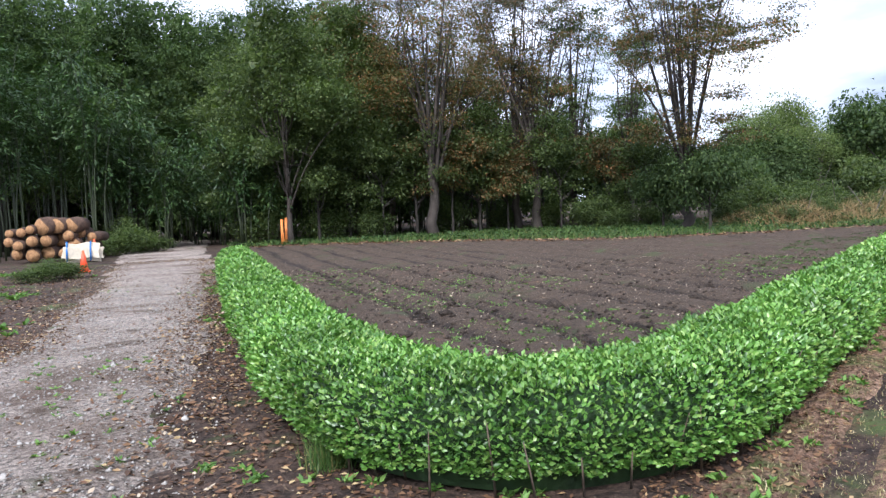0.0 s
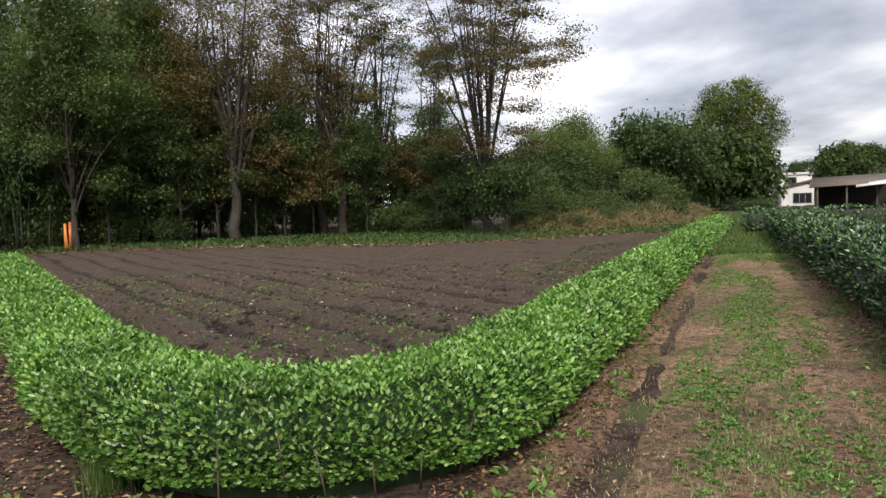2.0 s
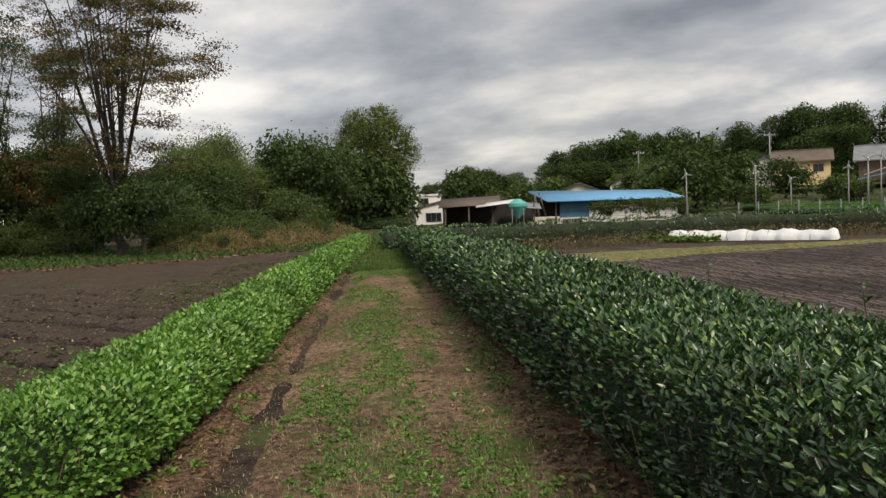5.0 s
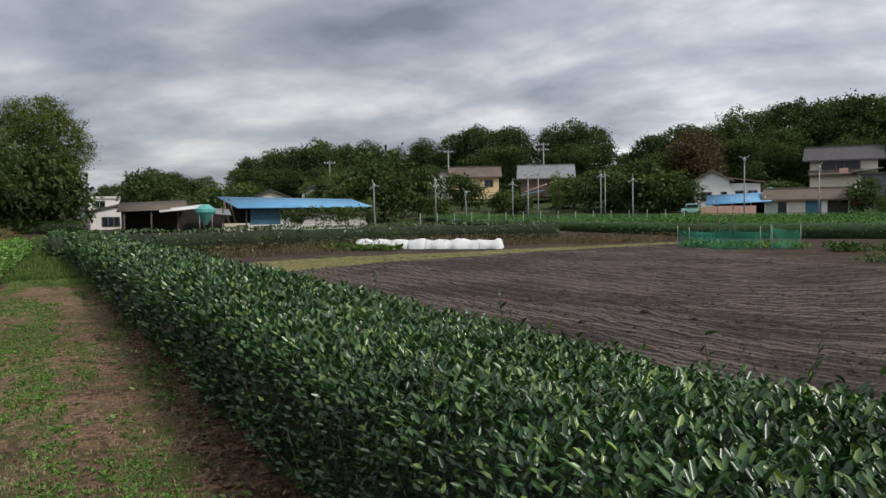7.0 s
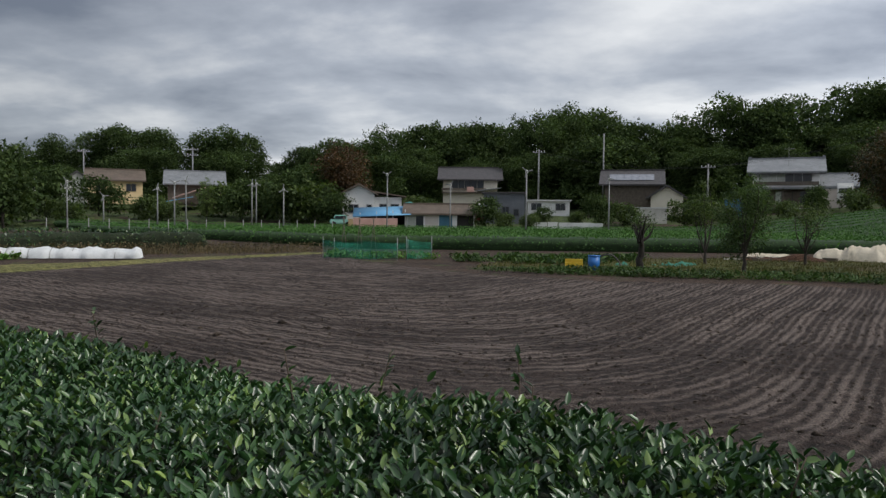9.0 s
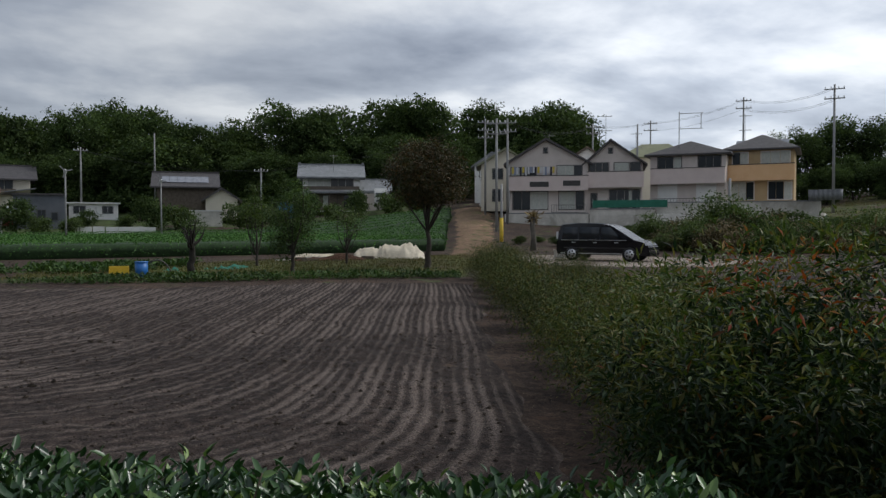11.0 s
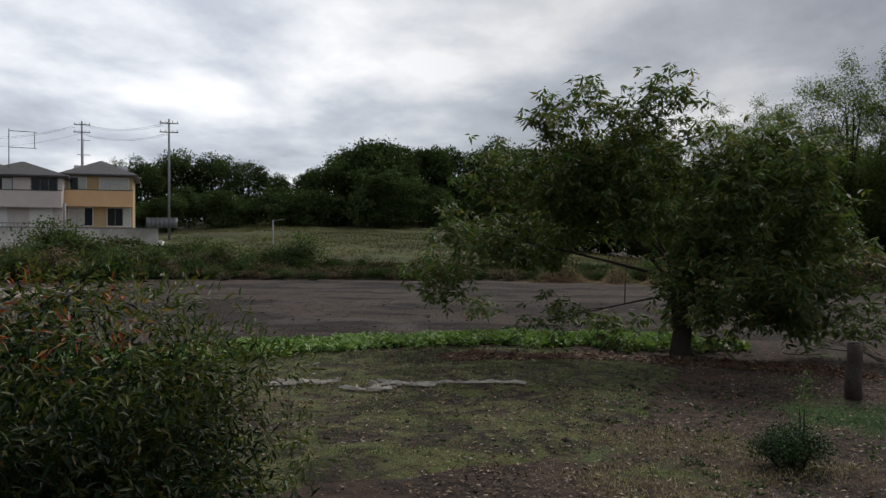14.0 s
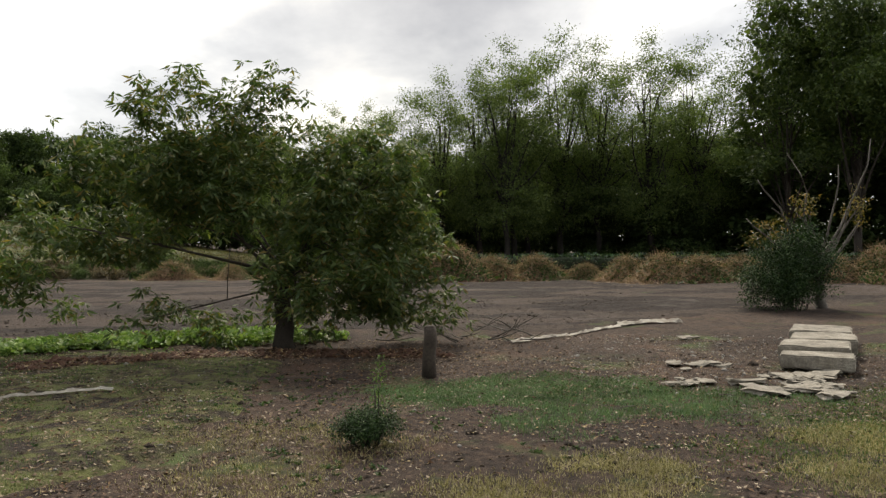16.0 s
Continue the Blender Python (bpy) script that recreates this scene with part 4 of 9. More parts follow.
def far_tree(az, d, top_el, form, wide=1.0):
    """A copy whose top stands at the given elevation seen from the fields."""
    x, y = ground_at(az, d)
    z = float(land(x, y))
    hgt, ob = forms[form % 6]
    k = (1.63 + d * math.tan(radians(top_el)) - z) / (hgt * 0.97)
    k = max(k, 0.25)
    return copy_thing(ob, Matrix.Translation((x, y, z - 0.2)) @ Matrix.Rotation(rng.uniform(0, 6.28), 4, "Z") @ Matrix.Diagonal((k * wide, k * wide, k, 1)))


RIDGE_E = [(35.3, 1.8), (36.7, 2.3), (38.5, 3.0), (40.2, 3.3), (42.5, 3.0), (44.7, 3.55), (45.8, 4.4), (47.1, 4.9), (48.4, 5.0), (49.8, 5.15), (51.9, 5.35), (53.9, 5.55), (55.9, 5.05), (58, 5.65), (60.1, 6.05), (62.2, 6.25), (64.2, 6.35), (67.4, 6.45), (69.8, 6.35), (71.4, 4.2), (72.8, 4.2), (74.4, 5.5), (76.2, 6.1), (78.0, 6.0), (79.3, 6.3), (81.2, 7.0), (82.7, 7.2), (84.3, 5.7)]
RIDGE_SE = [(85.5, 7.2), (87, 7.5), (89, 7.4), (91.4, 8.4), (93, 8.6), (95.3, 8.4), (98.1, 7.4), (101.3, 7.3), (103, 8.5), (106.3, 8.7), (108, 8.9), (111.6, 9.4), (113.7, 9.1), (115.7, 9.1), (118.9, 9.4), (120.3, 8.5), (122, 8.5), (123.9, 9.2), (124.6, 8.0)]
RIDGE_S = [(139.1, 6.1), (140.8, 6.4), (142.4, 6.9), (145.0, 7.2), (147.5, 6.8), (149.6, 5.8), (151.8, 6.1), (153.0, 6.5), (154.7, 7.9), (156.7, 8.4), (158.3, 8.2), (160.3, 7.8), (162.2, 7.6), (164.9, 7.7), (167.4, 8.2), (170, 8.4), (173, 8.6), (176, 9.0)]
for rows_, d in ((RIDGE_E, 165), (RIDGE_SE, 150), (RIDGE_S, 150)):
    for i, (az, el) in enumerate(rows_):
        far_tree(az, d * rng.uniform(0.94, 1.08), el, rng.integers(6), 0.95)
        if i % 2:
            far_tree(az + rng.uniform(0.5, 1.2), d * rng.uniform(0.86, 0.92), el * rng.uniform(0.60, 0.8), rng.integers(6), 1.3)
for f in forms:  # the patterns themselves stand in the wood too
    f[1].matrix_basis = spot(rng.uniform(100, 112), rng.uniform(150, 165), 0.2)

# ---- the northern wood ----
def bamboo(m, n=7, hgt=10.0, per=420, lean=1.5, label="leaning green bamboo with feathery drooping sprays", group="bamboo of the wood edge"):
    root = empty("bamboo_clump", m, label, "bamboo", group)
    curves, P, A = [], [], []
    for _ in range(n):
        a = rng.uniform(0, 6.28)
        b = np.array([math.cos(a), math.sin(a), 0]) * rng.uniform(0.1, 1.1)
        h = hgt * rng.uniform(0.7, 1.08)
        out = unit(b + rng.normal(0, 0.5, 3) * [1, 1, 0]) * lean * rng.uniform(0.5, 1.5)
        p = bezier(b, b + [0, 0, h * 0.8], b + out + [0, 0, h], 9)
        curves.append((p, np.linspace(0.045, 0.008, 9)))
        t = rng.uniform(0.32, 1, per)
        q = np.stack([np.interp(t, np.linspace(0, 1, 9), p[:, i]) for i in range(3)], 1)
        sp = rng.integers(0, 26, per)
        sprays = rng.normal(size=(26, 3)) * [0.9, 0.9, 0.35]
        ts = rng.uniform(0.3, 1, 26)
        q = np.stack([np.interp(ts[sp], np.linspace(0, 1, 9), p[:, i]) for i in range(3)], 1)
        k = rng.random(per)[:, None]
        q = q + sprays[sp] * k - np.array([0, 0, 0.5]) * k * k + rng.normal(0, 0.13, (per, 3))
        P.append(q)
        A.append(unit(sprays[sp] + rng.normal(0, 0.35, (per, 3)) - [0, 0, 0.55]))
    for c_ in curves:
        part("culm", tubes([c_], 5), M["culm"], root, shade=True)
    P, A = np.concatenate(P), np.concatenate(A)
    N = len(P)
    L = rng.uniform(0.22, 0.42, N)
    part("foliage", leaves(P, A, unit(np.array([0, 0, 1.0]) + rng.normal(0, 0.4, (N, 3))), L, L * 0.24, 0.1), M["bamboo_leaf"], root)
    return root


bam = [bamboo(spot(-28 + 3 * i, 47), 8, (11, 9, 6.5)[i], (420, 420, 360)[i]) for i in range(3)]


def put(ob, az, d, scale=1.0, tall=1.0, sink=0.05):
    x, y = ground_at(az, d)
    return copy_thing(ob, Matrix.Translation((x, y, float(land(x, y)) - sink)) @ Matrix.Rotation(rng.uniform(0, 6.28), 4, "Z") @ Matrix.Diagonal((scale, scale, scale * tall, 1)))


for az, d, k, s in ((-33, 42, 0, 0.95), (-30.5, 44, 0, 0.95), (-26.5, 45, 0, 1.0), (-25, 50, 1, 1.0), (-23.8, 52, 1, 0.9), (-31.5, 50, 0, 1.1), (-29, 53, 0, 1.1), (-19.5, 52, 2, 0.85), (-18.2, 50, 2, 0.9), (-17.3, 47, 2, 0.85), (-16.2, 45, 2, 1.0), (-20.4, 58, 1, 0.9), (-24.6, 60, 1, 1.0), (-11.5, 47, 1, 0.95), (-9.6, 50, 1, 0.95), (-8.0, 47, 2, 0.9), (-6.0, 52, 1, 0.9), (-4.2, 49, 2, 0.9), (-1.2, 52, 2, 1.0), (0.8, 50, 2, 1.0), (5.8, 53, 2, 1.0), (8.6, 50, 2, 1.0), (11.2, 50, 2, 0.9), (-13.0, 52, 0, 0.85)):
    put(bam[k], az, d, s)

broad = tree("broadleaf_tree", spot(-13.4, 44), "tall broadleaf tree with dense green crown at the road", [(0, 0, 9.2, 3.6, 3.2, 3.2), (-2.2, 0, 7.2, 2.0, 2.0, 2.0), (2.4, 0.5, 7.6, 2.2, 2.0, 2.2), (0.4, -0.8, 11.4, 2.4, 2.2, 1.8), (-0.5, -1.2, 5.0, 2.2, 1.6, 1.4)], (0.16, 6.5), 16, 200, 82, (0.135, 0.7), 0.38, "wood_green", "bark", group="trees of the wood edge", twigs=2, fine=2, core=0.6)
brown = tree("broadleaf_tree", spot(-3.2, 45), "tall tree with russet-tinged sparse crown", [(0, 0, 11.5, 3.4, 3.4, 3.2), (-2.2, 0.4, 9.0, 2.4, 2.4, 2.2), (2.2, -0.4, 8.6, 2.2, 2.2, 2.4), (0, 0, 6.4, 2.6, 2.4, 1.6), (0, 0, 14.6, 2.6, 2.6, 2.0)], (0.28, 7.0), 18, 190, 66, (0.115, 0.7), 0.4, "autumn", "bark", group="trees of the wood edge", twigs=2, fine=2)
dark = tree("broadleaf_tree", spot(-24.5, 62), "big dark evergreen tree behind the bamboo", [(0, 0, 12, 5, 5, 4.2), (-3, 0, 9, 3, 3, 3), (3, 0, 9.5, 3, 3, 3), (0.5, 0, 16, 3.6, 3.4, 2.2), (-1, 0, 6, 3.5, 3, 2)], (0.4, 9), 14, 360, 66, (0.165, 0.7), 0.42, "wood_dark", "bark_dark", group="trees of the wood edge", twigs=1, fine=2, core=0.75, shell=3.5)
for az, d, k in ((-31.5, 60, 1.0), (-28.0, 64, 1.05), (-21.3, 66, 1.05), (-18.5, 70, 1.0), (-16.0, 66, 1.0), (-34.5, 56, 1.0), (-11.0, 62, 1.0), (-37, 48, 0.9)):
    put(dark, az, d, k)
for az, d, k in ((-9.3, 48, 1.05), (-16.2, 50, 0.95), (-6.6, 55, 1.0), (-20.5, 62, 1.05)):
    put(broad, az, d, k)
for az, d, k in ((-6.3, 48, 1.05), (-0.6, 54, 1.0), (1.2, 60, 0.9), (-8.7, 57, 1.1)):
    put(brown, az, d, k)


def vase(m, label, hgt, wide, low=2.2, stems=24, clusters=150, per=20, mat_="autumn", group="trees of the wood edge"):
    """A zelkova: many steep stems from a low fork, thin foliage in flat sprays."""
    lobes = [(0, 0, hgt * 0.5, wide * 0.42, wide * 0.4, hgt * 0.16), (wide * 0.42, 0, hgt * 0.62, wide * 0.36, wide * 0.4, hgt * 0.13), (-wide * 0.42, 0, hgt * 0.66, wide * 0.36, wide * 0.4, hgt * 0.14), (wide * 0.55, 0, hgt * 0.84, wide * 0.4, wide * 0.45, hgt * 0.13),
             (-wide * 0.5, 0, hgt * 0.88, wide * 0.4, wide * 0.45, hgt * 0.12), (0, 0, hgt * 0.3, wide * 0.42, wide * 0.4, hgt * 0.07), (0, 0.2, hgt * 0.9, wide * 0.55, wide * 0.55, hgt * 0.12), (wide * 0.66, 0.3, hgt * 0.5, wide * 0.26, wide * 0.24, hgt * 0.08)]
    return tree("zelkova_tree", m, label, lobes, (0.27, low), stems, clusters, int(per * 3.6), (0.1, 0.7), 0.34, mat_, "bark", droop=0.2, flat=0.3, group=group, fork=(0.55, 1.0), bare=0.12, twist=0.35, fine=2, twigs=10, steep=True, limb=(0.2, 0.42))


vase(spot(14.6, 40.0), "tall vase-shaped zelkova with thin turning leaves at the field edge", 15.5, 8.8, 2.6, 24, 560, 24)
vase(spot(4.3, 48.0), "tall slender zelkova with thin autumn foliage", 17, 4.6, 4.5, 20, 300, 18)
vase(spot(2.9, 49.0), "tall slender zelkova with thin autumn foliage", 16.5, 4.4, 4.0, 20, 300, 18)
vase(spot(7.0, 50.0), "slim pale-stemmed tree with thin foliage", 14, 2.6, 3.5, 14, 90, 24, "wood_green")
vase(spot(11.0, 54.0), "slim thinly leaved tree behind the field", 13, 3.0, 3.5, 14, 100, 24, "wood_green")
under = tree("understory_tree", spot(-6.8, 45.0), "slender understory tree with layered drooping foliage", [(0, 0, 4.6, 2.0, 1.8, 1.3), (-1.0, -0.3, 3.2, 1.6, 1.4, 0.8), (1.2, -0.2, 2.6, 1.5, 1.3, 0.7), (0.3, 0, 6.2, 1.4, 1.3, 0.9)], (0.08, 3.6), 12, 100, 44, (0.15, 0.65), 0.32, "wood_green", "bark_dark", droop=0.4, flat=0.45, group="trees of the wood edge", twigs=1, sides=4, fine=2)
under2 = tree("understory_tree", spot(-1.8, 46.0), "slender understory tree with yellowing layered foliage", [(0, 0, 4.2, 2.0, 1.8, 1.2), (-1.0, -0.3, 2.8, 1.6, 1.4, 0.7), (1.2, -0.2, 5.2, 1.3, 1.2, 0.9)], (0.08, 3.6), 12, 90, 40, (0.15, 0.65), 0.32, "autumn", "bark_dark", droop=0.4, flat=0.4, group="trees of the wood edge", twigs=1, sides=4, fine=2)
for az, d, k, t in ((-11.4, 45, 1.05, 0), (-9.2, 46, 1.15, 0), (-4.4, 46, 1.1, 0), (0.2, 47, 1.1, 0), (2.2, 47, 0.9, 1), (6.0, 47, 1.0, 0), (9.4, 48, 1.0, 1), (12.2, 46, 0.9, 0), (-16.6, 46, 1.0, 0), (-23.5, 49, 1.1, 0), (-26.2, 52, 1.3, 0), (-30, 56, 1.3, 0), (-1.0, 56, 1.5, 0), (4.8, 58, 1.5, 0), (-5.6, 58, 1.6, 0), (10.6, 60, 1.3, 0), (-13.6, 58, 1.6, 0)):
    put(under2 if t else under, az, d, k)
# evergreen skirt at the zelkova's foot and other bushes of the wood edge
skirt = tree("evergreen_bush", spot(16.0, 38.5), "drooping dark evergreen bush under the zelkova", [(0, 0, 2.6, 1.6, 1.4, 1.1), (1.0, 0, 1.9, 1.2, 1.0, 1.2), (-1.0, 0, 3.0, 1.1, 1.0, 0.9)], (0.08, 1.8), 8, 80, 40, (0.14, 0.65), 0.28, "wood_dark", "bark", droop=0.9, group="bushes of the wood edge", twigs=1, sides=4, fine=2, core=0.6)
bush = tree("green_bush", spot(9.0, 47.0), "round green bush at the wood edge", [(0, 0, 1.3, 1.5, 1.4, 1.1), (1.0, 0.2, 0.9, 1.0, 1.0, 0.8)], (0.05, 0.9), 8, 70, 36, (0.13, 0.65), 0.26, "wood_green", "bark", group="bushes of the wood edge", twigs=1, sides=4, fine=2, core=0.55)
for az, d, k in ((14.4, 41.8, 1.0), (13.0, 42.5, 0.8), (20.2, 60, 1.2), (27.4, 80, 2.6), (18.4, 54, 1.1)):
    put(skirt, az, d, k)
for az, d, k in ((-10.5, 46, 1.0), (-7.5, 46, 0.9), (-2.0, 48, 1.0), (2.0, 50, 0.8), (5.5, 48.5, 0.9), (8.0, 46, 0.7), (10.2, 45, 0.6), (12.0, 46, 0.6), (17.5, 46, 0.8), (19.4, 48, 1.1), (21.5, 52, 1.0), (23.4, 56, 1.0), (25.8, 60, 1.6), (27.4, 63, 1.4), (22.6, 46, 0.7), (-15.2, 46, 1.0), (-24.2, 45, 0.8), (18.6, 50, 0.9)):
    put(bush, az, d, k)
skirt_far = tree("evergreen_bush", spot(-20, 74), "dark evergreen bush seen at a distance", [(0, 0, 2.4, 1.7, 1.5, 1.3), (1.0, 0, 1.6, 1.4, 1.2, 1.4), (-1.0, 0, 2.4, 1.3, 1.1, 1.2)], (0.08, 1.6), 4, 70, 14, (0.26, 0.7), 0.28, "hill_leaf", "bark", droop=0.6, group="distant bushes", twigs=0, sides=4, fine=2, core=0.8, shell=5)
bush_far = tree("green_bush", spot(-8, 70), "green bush seen at a distance", [(0, 0, 1.3, 1.6, 1.5, 1.2), (1.0, 0.2, 0.9, 1.1, 1.1, 0.9)], (0.05, 0.9), 4, 60, 14, (0.25, 0.7), 0.26, "wood_green", "bark", group="distant bushes", twigs=0, sides=4, fine=2, core=0.8, shell=5)
scrub_a = tree("scrub_bush", spot(135, 49), "low scrubby bush with brownish dry leaves", [(0, 0, 0.9, 1.3, 1.0, 0.8), (0.7, 0, 0.6, 0.9, 0.8, 0.5)], (0.04, 0.7), 6, 50, 22, (0.16, 0.6), 0.24, "dry_weed", "bark", group="scrub on the bank", twigs=1, sides=4, fine=2, core=0.6)
scrub_b = tree("scrub_bush", spot(139, 48), "low dark green scrub on the bank", [(0, 0, 0.8, 1.5, 1.1, 0.8)], (0.04, 0.7), 6, 50, 22, (0.16, 0.6), 0.24, "hill_leaf", "bark", group="scrub on the bank", twigs=1, sides=4, fine=2, core=0.6)
airy = tree("broadleaf_tree", spot(21.7, 76), "light airy tree behind the field", [(0, 0, 7.2, 2.0, 2, 2.6), (1.2, 0, 5.4, 1.6, 1.6, 1.6)], (0.14, 6), 14, 90, 90, (0.17, 0.6), 0.42, "locust", "bark_pale", group="trees of the wood edge")
tree("round_tree", spot(32.2, 97, 0.2), "huge round-headed tree at the end of the grass path", [(0, 0, 9.4, 5.6, 5.4, 5.2), (-2, 0, 6.0, 4.6, 4.4, 3.6), (2.4, 0, 6.4, 4.2, 4.2, 3.8), (0.6, 0, 12.6, 3.8, 3.6, 2.8), (0, 0, 3.2, 5.0, 4.6, 2.4)], (0.5, 8), 16, 520, 84, (0.15, 0.75), 0.42, "round_leaf", "bark", fine=2, core=0.85, shell=5)
for az, d, k in ((-36, 66, 2.4), (-32, 68, 2.2), (-28, 70, 2.4), (-25, 72, 2.2), (-22.5, 78, 2.2), (-19.5, 80, 2.2), (-16, 74, 2.4), (-13, 66, 2.0), (-10, 68, 2.2), (-7, 64, 1.9), (-4, 66, 2.0), (-1, 68, 1.8), (2.5, 70, 1.7), (6, 68, 1.5), (10, 66, 1.6), (13.5, 62, 1.4), (-19.5, 62, 1.7), (-21.4, 64, 1.8), (-17.6, 60, 1.5), (-23.4, 62, 1.8), (-20.4, 70, 2.0)):
    put(skirt_far, az, d, k)
for az, d, k in ((30.6, 91, 2.5), (31.4, 90, 2.2), (32.4, 91, 2.0)):
    put(skirt_far, az, d, k)
for az, d, k in ((21.1, 77, 1.1), (18.6, 70, 0.75), (23.2, 74, 0.75), (20.6, 76, 0.95), (19.4, 72, 0.95), (18.4, 70, 0.9), (22.0, 72, 0.8), (25.2, 74, 0.5)):
    put(airy, az, d, k)
for az, d, el in ((19.8, 62, 4.4), (18.2, 66, 4.0), (25.6, 92, 5.2), (27.0, 90, 5.6), (25.4, 104, 4.0), (28.0, 108, 4.6), (22.4, 114, 3.6), (19.6, 105, 3.8), (17.0, 104, 4.2), (10, 95, 5.5), (5, 98, 6), (0, 100, 6.5), (-5, 96, 7), (-10, 90, 8), (-15, 92, 8.5), (-20, 100, 8.0), (-25, 96, 9), (-31, 92, 9)):
    far_tree(az, d, el, rng.integers(6), 1.2)

# ---- the chestnut on the south side ----
rng = np.random.default_rng(23)
CH = (1.0, -14.4)
boughs = [(0.5, 4.25, 0.75, 0.42), (1.45, 3.75, 1.0, 0.6), (0.25, 3.3, 1.05, 0.65), (2.4, 2.95, 1.05, 0.55), (1.2, 2.8, 1.05, 0.6), (3.4, 2.0, 1.05, 0.48), (4.0, 1.25, 0.65, 0.5), (2.45, 1.85, 1.1, 0.42), (3.75, 0.65, 0.32, 0.24),
          (2.1, 0.68, 0.62, 0.28), (1.15, 0.4, 0.55, 0.22), (-1.3, 3.0, 1.05, 0.55), (-1.1, 2.2, 1.2, 0.72), (-2.05, 1.7, 0.85, 0.72), (-0.95, 1.2, 1.35, 0.72), (-2.05, 0.75, 0.9, 0.55), (-0.4, 0.55, 0.8, 0.36), (0.5, 2.3, 0.8, 0.5), (1.6, 2.4, 0.9, 0.45)]
tree("chestnut_tree", pose(CH[0], CH[1], 0), "spreading chestnut tree with long drooping leaves and low boughs",
    [(x_, 0.15 + 0.5 * math.sin(i_ * 2.3), z_, r_, max(0.45, r_ * 0.85), h_) for i_, (x_, z_, r_, h_) in enumerate(boughs)],
    (0.17, 1.6), 22, 620, 78, (0.155, 0.27), 0.15, "chestnut", "bark", droop=0.55, flat=0.8, fork=(0.5, 1.0), twist=0.32, shell=3.2, whorl=8, limb=(0.13, 0.27))

# ---- the southern wood ----
RIDGE_W = [(177, 8.5), (-179, 10.2), (-176.5, 10.5), (-174, 11.2), (-171.4, 12.7), (-168.5, 13.1), (-166.5, 14.8), (-162.8, 15.3), (-160, 14.5), (-156.4, 14.8), (-153.4, 14)]
TUFTS = [(0.4, 0, 14.0, 1.3, 1.2, 1.1), (-1.6, 0.2, 12.5, 1.3, 1.2, 1.2), (1.9, 0.3, 11.6, 1.3, 1.2, 1.3), (0, -1.5, 12.6, 1.1, 1.1, 1.0), (-0.6, 1.5, 10.8, 1.4, 1.4, 1.3), (1.0, -0.9, 9.8, 1.8, 1.8, 1.4), (-1.3, -0.6, 8.6, 2.1, 2.0, 1.6)]
loc = tree("locust_tree", spot(-166, 57), "thin-crowned locust tree with dark limbs and fine grey-green leaves", TUFTS + [(0.6, 0, 7.0, 2.6, 2.5, 1.8), (0, 0, 4.2, 2.9, 2.6, 2.0)], (0.21, 8.0), 34, 380, 42, (0.13, 0.65), 0.34, "locust", "bark_dark", group="trees of the southern wood", fork=(0.4, 1.0), flat=0.62, bare=0.14, twist=0.4, twigs=3, sides=4, fine=2, limb=(0.3, 0.5), lean=(0.5, 0.2))
for az, el in RIDGE_W:
    d = rng.uniform(54, 62)
    k = (1.6 + d * math.tan(radians(el))) / 15.2
    put(loc, az, d, k)
    put(loc, az + rng.uniform(0.8, 1.8), d + 6, k * 0.84)
for az, d, k in ((179, 66, 1.0), (-178, 67, 1.1), (-175, 66, 1.0), (-172.4, 67, 1.1), (-170, 66, 1.0), (-167, 67, 1.1), (-164, 66, 1.0), (-161, 67, 1.1), (-158, 66, 1.0)):
    put(skirt_far, az, d, k)
for az, d, k in ((-147.6, 54, 1.3), (-143.5, 52, 1.35), (-140, 55, 1.4), (-136, 55, 1.4)):
    put(broad, az, d, k)
for az, d, el in ((-178, 68, 6), (-172, 70, 7), (-165, 72, 8), (-158, 70, 8), (-152, 70, 8), (-146, 66, 9), (-140, 66, 9), (-175, 62, 4), (-169, 62, 4.5), (-161, 62, 4), (-155, 60, 4)):
    far_tree(az, d, el, rng.integers(3), 1.4)


# ---- low growth and litter ----
def scatter_in(poly, n, patch=None):
    """Random places inside a polygon, thinned to patches."""
    p = np.asarray(poly, float)
    out = np.zeros((0, 2))
    while len(out) < n:
        q = rng.uniform(p.min(0), p.max(0), (n * 3, 2))
        q = q[inside(poly, q[:, 0], q[:, 1]) > 0]
        if patch:
            v = vnoise(q[:, 0] + patch[2], q[:, 1], patch[0], 3)
            q = q[rng.random(len(q)) < smooth(patch[1] - 0.08, patch[1] + 0.08, v)]
        out = np.concatenate([out, q])
    return out[:n]


def stuff(name, data, material, label, category):
    return tagged(new(name, mesh_from(name, *data, material)), label, category, kind="stuff")


def blades(pts, per, height, width=0.007, lean=0.5, spread=0.04):
    q = np.repeat(pts, per, 0) + rng.normal(0, spread, (len(pts) * per, 2))
    z = top(q[:, 0], q[:, 1]) - 0.008
    a = rng.uniform(0, 2 * np.pi, len(q))
    out = np.stack([np.cos(a), np.sin(a), np.zeros(len(q))], 1)
    axis = unit(out * rng.uniform(0.1, lean * 2, len(q))[:, None] + [0, 0, 1])
    L = height * rng.uniform(0.5, 1.3, len(q))
    return leaves(np.column_stack([q, z]), axis, out + [0, 0, 0.3], L, width, 0.1, droop=0.25, lean=True)


